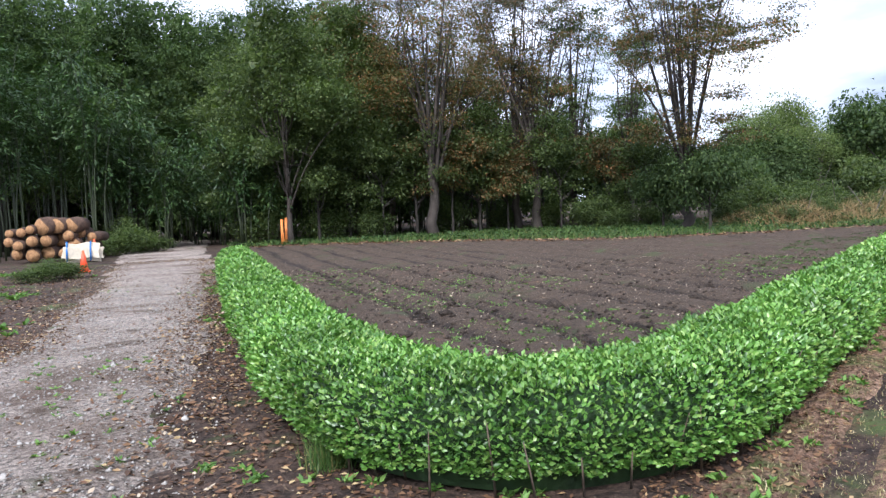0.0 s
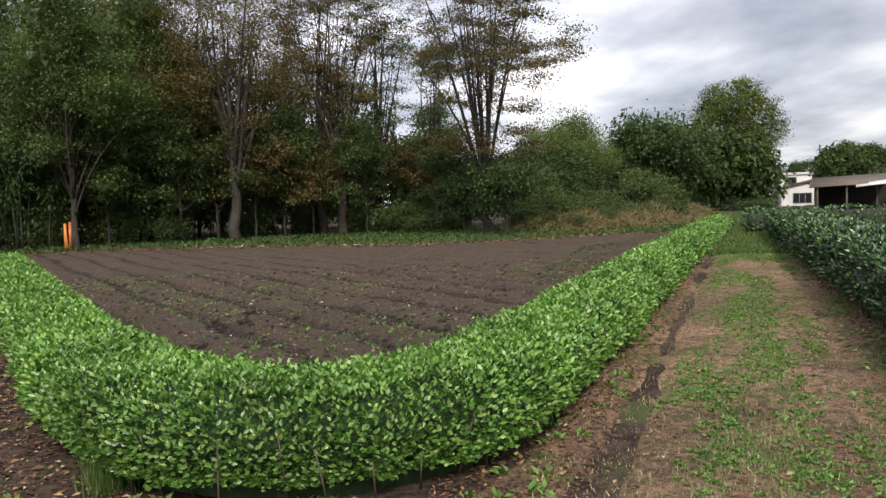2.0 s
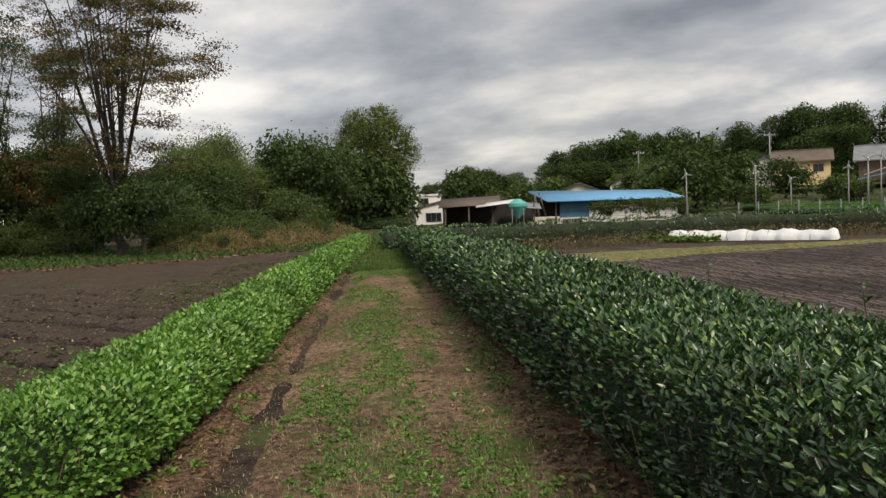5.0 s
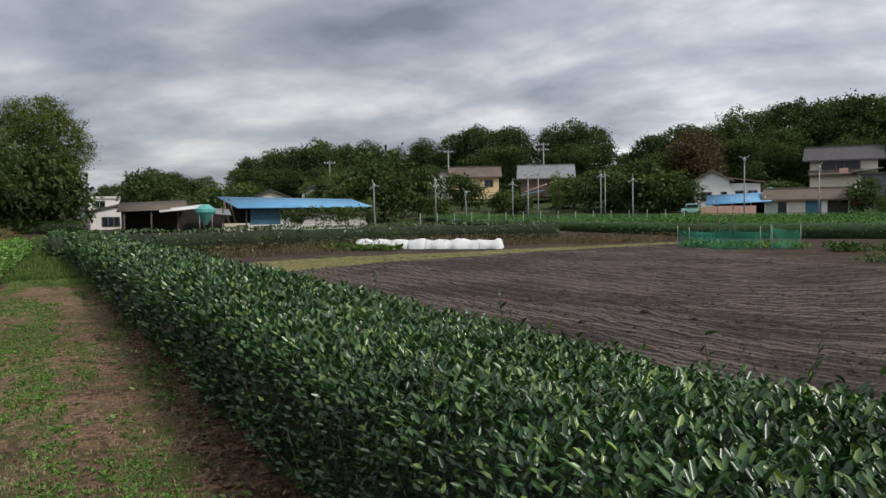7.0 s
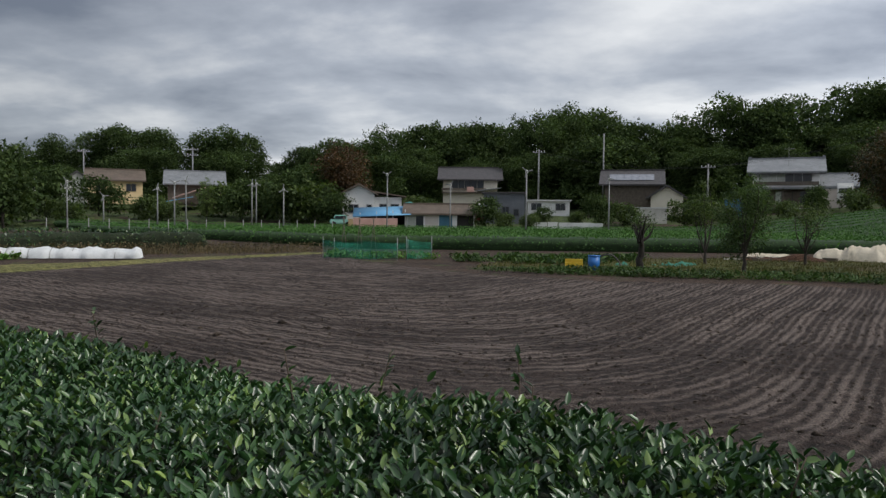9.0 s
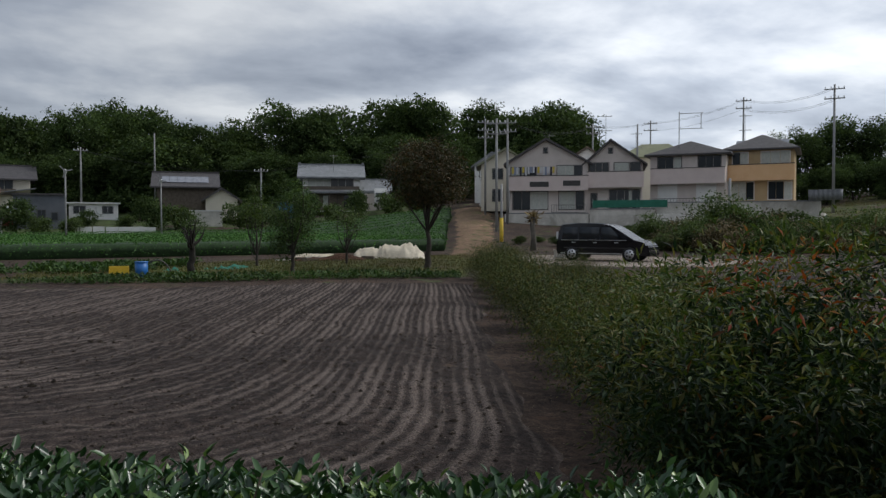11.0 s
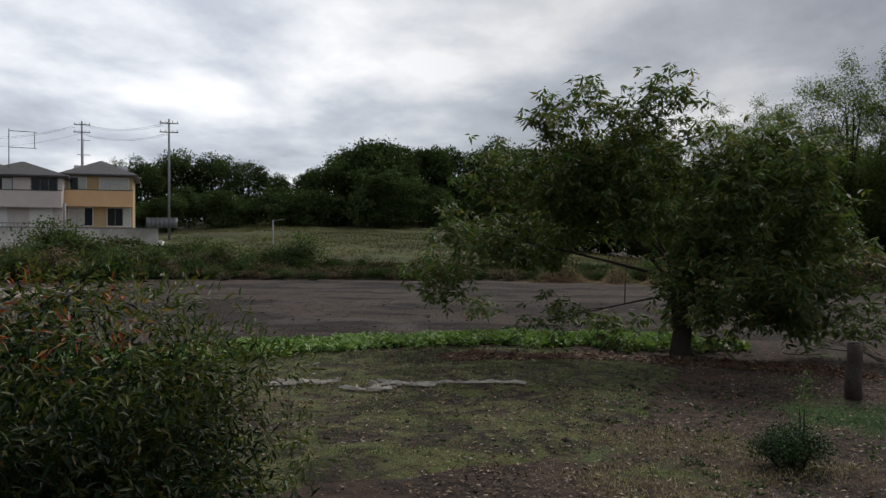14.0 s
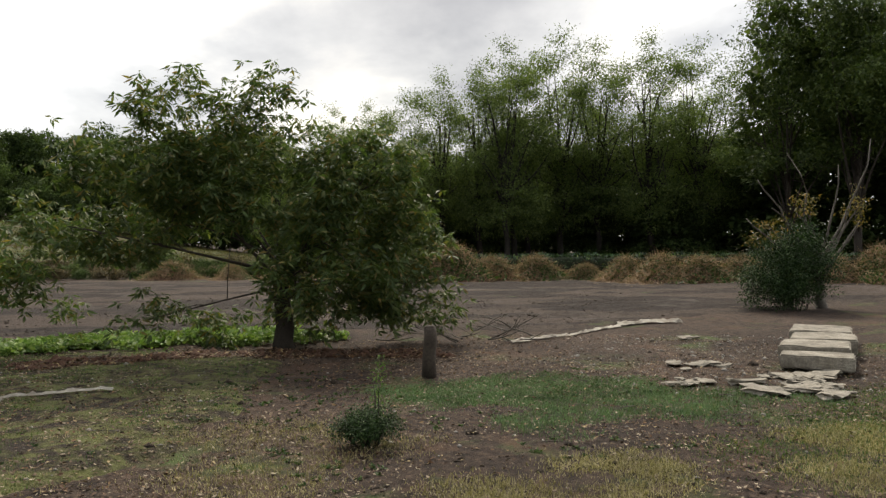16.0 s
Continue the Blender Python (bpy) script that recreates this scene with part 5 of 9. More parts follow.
def rosettes(pts, per, size, rise=0.5, wide=0.4, high=0.0):
    """Small broad-leaved weeds."""
    q = np.repeat(pts, per, 0) + rng.normal(0, size * 0.35, (len(pts) * per, 2))
    n = len(q)
    a = rng.uniform(0, 2 * np.pi, n)
    out = np.stack([np.cos(a), np.sin(a), np.zeros(n)], 1)
    axis = unit(out + np.array([0, 0, 1.0]) * rng.uniform(-0.1, rise * 2, n)[:, None])
    L = size * rng.uniform(0.5, 1.2, n)
    z = top(q[:, 0], q[:, 1]) + high * rng.random(n)
    return leaves(np.column_stack([q, z]), axis, np.array([0, 0, 1.0]) + rng.normal(0, 0.4, (n, 3)), L, L * wide, 0.15, droop=0.15)


def flat_leaves(pts, size, lift=0.003):
    n = len(pts)
    a = rng.uniform(0, 2 * np.pi, n)
    axis = np.stack([np.cos(a), np.sin(a), rng.normal(0, 0.25, n)], 1)
    L = size * rng.uniform(0.5, 1.4, n)
    z = top(pts[:, 0], pts[:, 1]) + min(lift, 0.01) + rng.random(n) * 0.012
    return leaves(np.column_stack([pts, z]), axis, np.array([0, 0, 1.0]) + rng.normal(0, 0.35, (n, 3)), L, L * 0.5, rng.choice([-0.15, 0.2]))


def lumps(pts, size, lift=0.0, squash=0.6):
    """Clods or stones: jittered octahedra."""
    n = len(pts)
    s = size * rng.lognormal(-0.25, 0.5, n)[:, None, None]
    base = np.array([[1, 0, 0], [0, 1, 0], [-1, 0, 0], [0, -1, 0], [0, 0, squash], [0, 0, -squash]], float)
    a = rng.uniform(0, 6.28, n)
    R = np.zeros((n, 3, 3))
    R[:, 0, 0], R[:, 0, 1], R[:, 1, 0], R[:, 1, 1], R[:, 2, 2] = np.cos(a), -np.sin(a), np.sin(a), np.cos(a), 1
    v = np.einsum("nij,kj->nki", R, base) * s * rng.uniform(0.6, 1.25, (n, 6, 1))
    c = np.column_stack([pts, top(pts[:, 0], pts[:, 1]) + min(lift, 0.01) * 0.5])
    v = v + c[:, None]
    f = np.array([[0, 1, 4], [1, 2, 4], [2, 3, 4], [3, 0, 4], [1, 0, 5], [2, 1, 5], [3, 2, 5], [0, 3, 5]])
    f = (f[None] + (np.arange(n) * 6)[:, None, None]).reshape(-1)
    return v.reshape(-1, 3), f, np.full(8 * n, 3)


def in_furrows(poly, n, az, gap, wobble, sharp, ridge=False):
    out = np.zeros((0, 2))
    while len(out) < n:
        q = scatter_in(poly, n * 3)
        v = rows(q[:, 0], q[:, 1], az, gap, 1.0, wobble, sharp) + 0.5
        v = v if ridge else 1 - v
        out = np.concatenate([out, q[rng.random(len(q)) < smooth(0.45, 0.85, v) + 0.06]])
    return out[:n]


M["clod"] = soil("soil_clod", (0.036, 0.027, 0.02), (0.09, 0.069, 0.052), [], 3.0, 20, 0.8)
M["stone"] = surface("pebble", (0.2, 0.18, 0.16), (0.42, 0.4, 0.36), 8.0, 0.85, 60, 0.3, 0.3)
NEAR_NORTH = [(-5.5, 21.0), (0.5, 21.0), (10.0, 19.0), (8.4, 16.6), (4.4, 10.4), (1.8, 6.6), (0.7, 5.6), (-0.2, 6.0), (-0.9, 7.8)]
stuff("soil_clods", lumps(in_furrows(NEAR_NORTH, 9000, 160, 1.05, 0.3, 0.35), 0.036, 0.0), M["clod"], "crumbled dark clods on the tilled field", "clods")
stuff("soil_clods", lumps(scatter_in([(4.4, -2.8), (4.6, 0.0), (9.6, 8.0), (14, 9), (18, 2), (17, -8), (11.0, -5.9), (7.7, -4.4)], 9000), 0.017, 0.0), M["clod"], "crumbled dark clods on the raked field", "clods")
stuff("soil_clods", lumps(scatter_in([(9.6, -13.6), (5.6, -16.6), (1.5, -17.7), (-3.5, -16.4), (-8.0, -18.4), (-10.0, -26.0), (4.0, -27.0), (17.0, -24.0)], 2200), 0.028, 0.0), M["clod"], "crumbled dark clods on the bare southern field", "clods")
stuff("chaff", flat_leaves(scatter_in(NEAR_NORTH, 4500), 0.05, 0.06), M["pale_litter"], "dry leaf scraps lying on the tilled soil", "leaf litter")
stuff("field_weeds", rosettes(scatter_in(NEAR_NORTH, 1500, (2.2, 0.52, 5)), 5, 0.05, 0.6), M["weed"], "tiny green weeds sprouting in the furrows", "weeds")
FIELD_EDGE = [(8.7, 17.0), (15.3, 26.8), (17.0, 31.0), (10.0, 24.0), (6.0, 16.5)]
stuff("field_weeds", rosettes(scatter_in(FIELD_EDGE, 2200, (1.2, 0.45, 2)), 5, 0.045, 0.6), M["weed_dull"], "thin green weeds on the tilled field's margin", "weeds")
FAR_EDGE = [(-11.2, 40.2), (-6.5, 39.8), (-1.8, 37.8), (6.1, 32.4), (10.7, 32.7), (17.5, 33.2), (17.0, 31.6), (10.7, 30.6), (6.0, 30.2), (-2.0, 35.4), (-6.7, 37.6), (-10.8, 38.6)]
stuff("leaf_litter", flat_leaves(scatter_in(FAR_EDGE, 7000), 0.16, 0.06), M["litter"], "band of brown fallen leaves along the wood edge", "leaf litter")
WOOD_EDGE = [(-14.5, 46.0), (-12.0, 40.6), (-6.5, 40.0), (-1.8, 38.0), (6.1, 32.8), (10.7, 33.0), (22.0, 34.0), (27.0, 42.0), (22.0, 50.0), (4.0, 52.0), (-8.0, 50.0)]
stuff("wood_edge_grass", blades(scatter_in(WOOD_EDGE, 7000), 4, 0.26, 0.03, 0.7, 0.2), M["grass"], "rough green grass under the wood edge", "grass")
stuff("wood_edge_weeds", rosettes(scatter_in(WOOD_EDGE, 3200), 6, 0.15, 0.8, 0.5, 0.22), M["weed_dull"], "low green undergrowth along the wood edge", "weeds")


def path_points(n, lo, hi, s0, s1, patch=None):
    """Places on the grass path by their distance across and along it."""
    out = np.zeros((0, 2))
    while len(out) < n:
        s = s0 + (s1 - s0) * rng.random(n * 3) ** 1.7
        a = rng.uniform(lo, hi, n * 3)
        q = np.stack([2.0 + 0.84 * a + 0.54 * s, 5.3 - 0.54 * a + 0.84 * s], 1)
        if patch:
            v = vnoise(a * 1.8 + patch[2], s * 0.42, patch[0], 3)
            q = q[rng.random(len(q)) < smooth(patch[1] - 0.07, patch[1] + 0.07, v)]
        out = np.concatenate([out, q])
    return out[:n]


stuff("path_grass", blades(path_points(9000, 0.95, 1.95, -3.5, 28, (0.6, 0.46, 1)) + rng.normal(0, 0.07, (9000, 2)), 5, 0.035, 0.01, 1.3), M["turf"], "short trodden grass down the middle of the path", "grass")
stuff("path_grass", blades(path_points(3600, 2.2, 3.0, -3.5, 24, (0.6, 0.52, 4)), 5, 0.04, 0.01, 1.2), M["turf"], "patches of short grass beside the wheel track", "grass")
stuff("path_grass", blades(path_points(5000, 0.7, 3.0, 17, 75), 5, 0.1, 0.03, 0.9, 0.12), M["grass"], "bright grass covering the far end of the path", "grass")
stuff("path_weeds", rosettes(path_points(2600, 0.95, 2.0, -3.5, 22, (0.6, 0.5, 1)) + rng.normal(0, 0.06, (2600, 2)), 14, 0.034, 0.7, 0.5), M["weed"], "clover-like weeds in the middle of the path", "weeds")
stuff("path_weeds", rosettes(path_points(1100, 2.1, 3.0, -4.5, 18, (0.6, 0.54, 4)) + rng.normal(0, 0.06, (1100, 2)), 14, 0.032, 0.7, 0.5), M["weed"], "clover-like weeds beside the wheel track", "weeds")
stuff("path_weeds", rosettes(path_points(60, 0.05, 0.6, -1.5, 16), 16, 0.07, 0.8), M["weed"], "small bright weeds at the hedge foot", "weeds")
stuff("leaf_litter", flat_leaves(path_points(9000, -0.15, 0.65, -3, 22), 0.045), M["litter"], "brown fallen leaves under the bright hedge", "leaf litter")
stuff("leaf_litter", flat_leaves(path_points(15000, 2.75, 3.8, -5, 22), 0.05), M["litter"], "reddish brown fallen leaves under the dark hedge", "leaf litter")
stuff("path_grass", blades(path_points(15000, 0.3, 3.0, -4, 22), 3, 0.04, 0.007, 2.6), M["bleached"], "thin dry grass trodden into the path", "grass")
stuff("leaf_litter", flat_leaves(path_points(700, 2.3, 3.4, -4.5, 14, (0.6, 0.5, 6)), 0.075), M["weed_pale"], "yellow-green fallen leaves beside the hedge", "leaf litter")
stuff("leaf_litter", flat_leaves(path_points(6000, 0.3, 2.9, -4.5, 20), 0.035), M["litter"], "scattered dry leaves on the path", "leaf litter")
HEDGE_WEST = [(-8.0, 23.5), (-5.0, 15.0), (-3.0, 9.5), (-2.0, 6.4), (-1.2, 4.0), (0.2, 3.2), (1.4, 3.9), (0.7, 4.4), (-0.2, 4.6), (-0.8, 5.3), (-1.4, 6.9), (-2.4, 9.4), (-4.4, 15.2), (-7.3, 23.4)]
stuff("leaf_litter", flat_leaves(scatter_in(HEDGE_WEST, 5200), 0.05), M["litter"], "brown fallen leaves between road and hedge", "leaf litter")
stuff("road_weeds", rosettes(scatter_in(HEDGE_WEST, 110, (1.2, 0.55, 3)), 16, 0.07, 0.7), M["weed"], "small green weeds between road and hedge", "weeds")
ROAD_NEAR = [(-5.6, 2.0), (-5.6, 9.1), (-6.0, 10.8), (-8.4, 18.0), (-6.4, 19.0), (-4.2, 12.7), (-2.5, 7.5), (-1.6, 4.0), (-1.2, 2.0)]
stuff("gravel_stones", lumps(scatter_in(ROAD_NEAR, 11000), 0.011, 0.028, 0.7), M["stone"], "loose pale gravel on the farm road", "gravel")
def edge_points(poly, n, wide):
    """Places strewn along a polygon's outline."""
    p = np.asarray(poly, float)
    k = rng.integers(0, len(p), n)
    u_ = rng.random(n)[:, None]
    return p[k] * (1 - u_) + np.roll(p, -1, 0)[k] * u_ + rng.normal(0, wide, (n, 2))


ROAD_EDGES = [(-7.0, 2.0), (-5.9, 6.0), (-5.7, 9.1), (-6.0, 10.8), (-7.8, 15.6), (-9.6, 20.6), (-13.2, 29.0), (-10.0, 30.0), (-8.4, 26.1), (-6.3, 19.0), (-4.2, 12.7), (-3.3, 10.0), (-2.5, 7.5), (-1.6, 4.0)]
stuff("leaf_litter", flat_leaves(edge_points(ROAD_EDGES, 9000, 0.35), 0.06, 0.02), M["litter"], "brown leaves and chips along the road's edges", "leaf litter")
stuff("leaf_litter", flat_leaves(edge_points(ROAD_EDGES, 5000, 0.45), 0.05, 0.025), M["pale_litter"], "pale wood chips along the road's edges", "leaf litter")
stuff("gravel_stones", lumps(edge_points(ROAD_EDGES, 5000, 0.3), 0.012, 0.015, 0.7), M["stone"], "gravel spilled beside the farm road", "gravel")
stuff("road_weeds", rosettes(scatter_in(ROAD_NEAR, 90, (2.0, 0.6, 6)), 10, 0.05, 0.6), M["weed"], "sparse weeds in the gravel", "weeds")
stuff("leaf_litter", flat_leaves(scatter_in(ROAD_NEAR, 700), 0.05, 0.03), M["litter"], "scattered leaves on the gravel road", "leaf litter")
tuft = [(-0.75, 5.05), (-0.68, 5.15), (-0.6, 5.0), (-0.7, 4.95)]
stuff("sedge_tuft", blades(np.array(tuft), 120, 0.26, 0.007, 0.9, 0.05), M["grass"], "dark grassy tuft at the hedge foot", "grass")
WEST_SIDE = [(-30, 30), (-13, 27), (-9.5, 19.5), (-6.2, 10.5), (-6, 6), (-12, 8), (-22, 18)]
stuff("leaf_litter", flat_leaves(scatter_in(WEST_SIDE, 9000), 0.08), M["litter"], "brown leaves on the ground beside the road", "leaf litter")
stuff("leaf_litter", flat_leaves(scatter_in(WEST_SIDE, 5000, (1.5, 0.45, 2)), 0.07), M["pale_litter"], "pale bark chips round the log pile", "leaf litter")
stuff("road_side_weeds", rosettes(scatter_in(WEST_SIDE, 500, (2.5, 0.56, 3)), 14, 0.14, 0.7), M["weed"], "patches of green weeds beside the road", "weeds")

def island(poly, n, seed):
    """Places in a ragged patch, thinning towards its edge."""
    p = np.asarray(poly, float)
    q = rng.uniform(p.min(0) - 0.5, p.max(0) + 0.5, (n * 4, 2))
    d = inside(poly, q[:, 0], q[:, 1]) + (vnoise(q[:, 0] + seed, q[:, 1], 0.45, 4) - 0.5) * 1.3
    return q[rng.random(len(q)) < 0.9 * smooth(-0.3, 0.45, d)]


# south side: weed bank, moss, grass island, litter
BANK = [(11.0, -9.5), (8.3, -13.0), (6.0, -15.2), (3.8, -16.2), (1.0, -16.4), (0.2, -15.2), (3.4, -14.9), (5.4, -13.9), (7.4, -11.7), (9.6, -9.2)]
stuff("weed_bank", rosettes(island(BANK, 9000, 3)[:7500], 7, 0.095, 0.8, 0.75, 0.13), M["weed_pale"], "strip of bright green leafy weeds beside the bare field", "weeds")
SOUTH_YARD = [(2.2, -5.2), (5.0, -5.8), (8.4, -8.5), (9.4, -10.0), (5.0, -14.2), (2.0, -15.0), (-4.0, -15.4), (-9.0, -12.5), (-6.5, -7.0), (-3.0, -4.4)]
stuff("leaf_litter", flat_leaves(scatter_in(SOUTH_YARD, 16000, (1.6, 0.4, 3)), 0.04), M["litter"], "dry leaves and chaff scattered on the yard", "leaf litter")
stuff("leaf_litter", flat_leaves(scatter_in(SOUTH_YARD, 20000, (0.9, 0.42, 7)), 0.034, 0.012), M["pale_litter"], "pale chips and chaff scattered on the yard", "leaf litter")
stuff("moss_grass", blades(scatter_in(MOSS, 9000, (0.5, 0.5, 2)), 4, 0.035, 0.008, 1.3), M["grass"], "thin short grass on the damp ground", "grass")
stuff("yard_clods", lumps(scatter_in(SOUTH_YARD, 2600), 0.02, 0.0), M["clod"], "crumbs of dark earth in the yard", "clods")
stuff("yard_stones", lumps(scatter_in(SOUTH_YARD, 700), 0.016, 0.01), M["stone"], "small pale stones in the yard", "stones")


ISLAND = [(-0.2, -9.9), (-0.9, -10.8), (-2.2, -11.1), (-3.5, -10.6), (-3.6, -9.6), (-2.4, -8.9), (-1.0, -9.2)]
stuff("grass_island", blades(island(ISLAND, 7500, 2), 5, 0.038, 0.008, 1.5), M["island_turf"], "dense patch of fine green grass in the yard", "grass")
ISLAND2 = [(-3.4, -9.7), (-4.7, -9.7), (-4.9, -8.8), (-4.0, -8.2), (-2.8, -8.3), (-1.6, -7.8), (-1.3, -8.5), (-2.4, -9.0)]
stuff("grass_island", blades(island(ISLAND2, 3400, 5), 5, 0.055, 0.007, 1.3), M["island_turf"], "thinner ragged grass beside the green patch", "grass")
DRY = [(-0.4, -6.6), (-2.4, -7.3), (-4.6, -7.7), (-6.2, -7.2), (-5.6, -5.2), (-2.6, -4.6), (-0.4, -5.2)]
stuff("dry_turf", blades(scatter_in(DRY, 12000, (0.7, 0.5, 2)) + rng.normal(0, 0.12, (12000, 2)), 5, 0.04, 0.01, 1.9), M["bleached"], "bleached dry turf on the yard", "grass")
stuff("dry_turf", blades(scatter_in([(2.6, -6.6), (0.4, -6.4), (-0.6, -7.8), (-1.0, -8.8), (1.2, -9.2), (3.0, -8.4)], 2400, (0.6, 0.54, 3)) + rng.normal(0, 0.12, (2400, 2)), 4, 0.04, 0.008, 1.6), M["bleached"], "thin bleached turf scattered on the yard", "grass")
stuff("dry_turf", blades(scatter_in([(-3.2, -5.6), (-6.4, -7.6), (-7.6, -9.2), (-6.2, -9.6), (-4.6, -8.4), (-2.6, -7.4)], 6500, (0.7, 0.46, 9)) + rng.normal(0, 0.2, (6500, 2)), 5, 0.035, 0.01, 1.7), M["grass"], "yellow-green moss and thin grass near the slabs", "grass")
stuff("yard_weeds", rosettes(scatter_in([(2.6, -6.4), (-0.6, -6.6), (-4.6, -7.8), (-3.6, -12), (1.0, -12), (3.4, -9.0)], 260, (0.8, 0.56, 4)), 12, 0.045, 0.6), M["weed_dull"], "low dull weeds in the yard", "weeds")
stuff("chestnut_burrs", lumps(scatter_in([(4.8, -13.1), (1.4, -14.2), (-1.4, -13.7), (-1.6, -12.9), (1.5, -13.3), (4.6, -12.3)], 1500), 0.042, 0.01), M["burr"], "reddish brown chestnut burrs strewn under the tree", "burrs")
stuff("yard_stones", lumps(scatter_in([(-2.6, -12.0), (-3.4, -9.6), (-5.0, -8.6), (-7.4, -9.6), (-8.4, -14.0), (-5.0, -15.0)], 900), 0.02, 0.01), M["stone"], "pale crumbs of broken concrete on dark earth", "stones")
stuff("brown_litter_bank", flat_leaves(scatter_in([(4.6, -13.2), (1.4, -14.3), (-1.4, -13.8), (-1.6, -12.8), (1.5, -13.2), (4.4, -12.2)], 3800), 0.07, 0.03), M["litter"], "drift of brown chestnut husks and leaves under the tree", "leaf litter")
stuff("orchard_grass", blades(scatter_in(LAWN, 3600), 5, 0.12, 0.025, 0.9, 0.15), M["meadow_blade"], "thin grass of the orchard", "grass")
stuff("orchard_plants", rosettes(scatter_in([ground_at(az, d) for az, d in ((86, 26.5), (93, 25.2), (100, 24.8), (110, 25.2), (117, 25.4), (117, 26.6), (110, 26.6), (100, 26.2), (93, 26.8))], 900), 8, 0.11, 0.9, 0.5, 0.16), M["weed_dull"], "row of leafy vegetable plants at the field's far edge", "vegetables")
stuff("meadow_grass", blades(scatter_in(MEADOW, 15000, (7.0, 0.42, 2)), 4, 0.3, 0.05, 0.9, 0.9), M["meadow_blade"], "tall yellowing meadow grass on the slope", "grass")


# ---- the mixed shrub row ----
def shrub(name, m, label, lobes, clusters, per, leaf, spread, mat_, group, stems=10, low=0.05, full=False):
    root = empty(name, m, label, "shrub", group)
    cen = in_lobes(lobes, clusters, 2.0)
    cen[:, 2] = np.maximum(cen[:, 2], 0.08)
    curves = []
    for q in cen[:stems]:
        b = np.array([q[0] * 0.35, q[1] * 0.35, -0.05])
        curves.append((bezier(b, [q[0] * 0.6, q[1] * 0.6, q[2] * 0.7], q, 6), np.linspace(0.011, 0.003, 6)))
    tagged(part("stem_mass", tubes(curves, 4), M["bark"], root), kind="stuff")
    n = rng.poisson(per, clusters)
    N = n.sum()
    cc = np.repeat(cen, n, 0)
    pos = cc + rng.normal(size=(N, 3)) * spread * [1, 1, 0.7]
    pos[:, 2] = np.maximum(pos[:, 2], low)
    axis = unit(unit(pos - cc) + rng.normal(0, 0.5, (N, 3)) + [0, 0, -0.1])
    L = leaf[0] * rng.uniform(0.6, 1.25, N)
    part("foliage", leaves(pos, axis, np.array([0, 0, 1.0]) + rng.normal(0, 0.45, (N, 3)), L, L * leaf[1], 0.15, full, 0.15), M[mat_], root)
    return root


G = "shrub row beside the raked field"
shrub("nandina_shrub", pose(3.25, -3.55, 0), "large dark nandina shrub with red-tinted tips", [(0, 0, 0.92, 0.95, 0.9, 0.62), (-0.3, 0.2, 0.55, 0.98, 0.88, 0.5), (0.3, -0.4, 0.6, 0.92, 0.88, 0.55)], 700, 58, (0.058, 0.27), 0.075, "nandina", G, 60)
shrub("nandina_shrub", pose(4.55, -4.3, 0), "dark nandina shrub with a few reddish leaves", [(0, 0, 0.8, 0.9, 0.8, 0.6), (0, 0, 0.45, 0.95, 0.85, 0.4)], 420, 56, (0.044, 0.28), 0.085, "nandina_pale", G, 40)
for i, (x, y, k) in enumerate(((5.9, -4.95, 0.95), (7.2, -5.55, 0.9), (8.6, -6.2, 0.9), (10.1, -6.9, 0.9), (11.7, -7.6, 0.95), (13.3, -8.4, 0.95), (15.0, -9.2, 1.0), (16.8, -10.1, 1.0), (18.6, -10.9, 1.05), (20.5, -11.8, 1.05), (22.3, -12.7, 1.05))):
    if i < 2:
        pat = shrub("nandina_shrub", pose(x, y, 0), "yellow-green shrub in the row beside the field", [(0, 0, 0.72 * k, 0.85, 0.75, 0.56 * k), (0, 0, 0.4, 0.9, 0.8, 0.35)], 240, 44, (0.046, 0.3), 0.09, "nandina_pale", G, 24, 0.05, False)
    else:
        copy_thing(pat, Matrix.Translation((x, y, 0)) @ Matrix.Rotation(i * 1.3, 4, "Z") @ Matrix.Diagonal((k, k, k, 1)))
for x, y, k in ((6.4, -6.2, 0.7), (9.0, -7.6, 0.7), (11.0, -9.0, 0.75), (13.5, -10.2, 0.8), (16.0, -11.8, 0.8), (19.0, -13.4, 0.9), (24.0, -14.0, 0.9)):
    copy_thing(pat, Matrix.Translation((x, y, 0)) @ Matrix.Rotation(x, 4, "Z") @ Matrix.Diagonal((k, k, k * 0.9, 1)))
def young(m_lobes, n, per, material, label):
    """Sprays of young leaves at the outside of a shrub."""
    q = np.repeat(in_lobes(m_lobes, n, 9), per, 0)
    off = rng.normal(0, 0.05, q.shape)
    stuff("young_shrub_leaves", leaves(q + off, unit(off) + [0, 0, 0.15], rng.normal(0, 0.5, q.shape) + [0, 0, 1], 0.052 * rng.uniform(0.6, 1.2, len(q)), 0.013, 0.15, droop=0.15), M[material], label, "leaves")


# pale young sprays on top also paint the shrubs lit from above
young([(3.25, -3.55, 1.25, 0.95, 0.9, 0.36), (2.6, -3.9, 0.9, 0.4, 0.5, 0.45)], 560, 11, "young_lit_leaf", "yellow-green and reddish young leaves, pale as if lit, on the big shrub")
young([(4.55, -4.3, 1.05, 0.85, 0.8, 0.4), (5.9, -4.95, 0.85, 0.8, 0.7, 0.45), (7.2, -5.5, 0.8, 0.8, 0.7, 0.45)], 420, 10, "young_lit_leaf", "yellow-green young leaves, pale as if lit, along the shrub row")
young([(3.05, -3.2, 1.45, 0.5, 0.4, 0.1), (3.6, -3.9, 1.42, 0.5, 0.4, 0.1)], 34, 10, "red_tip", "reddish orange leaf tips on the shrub")
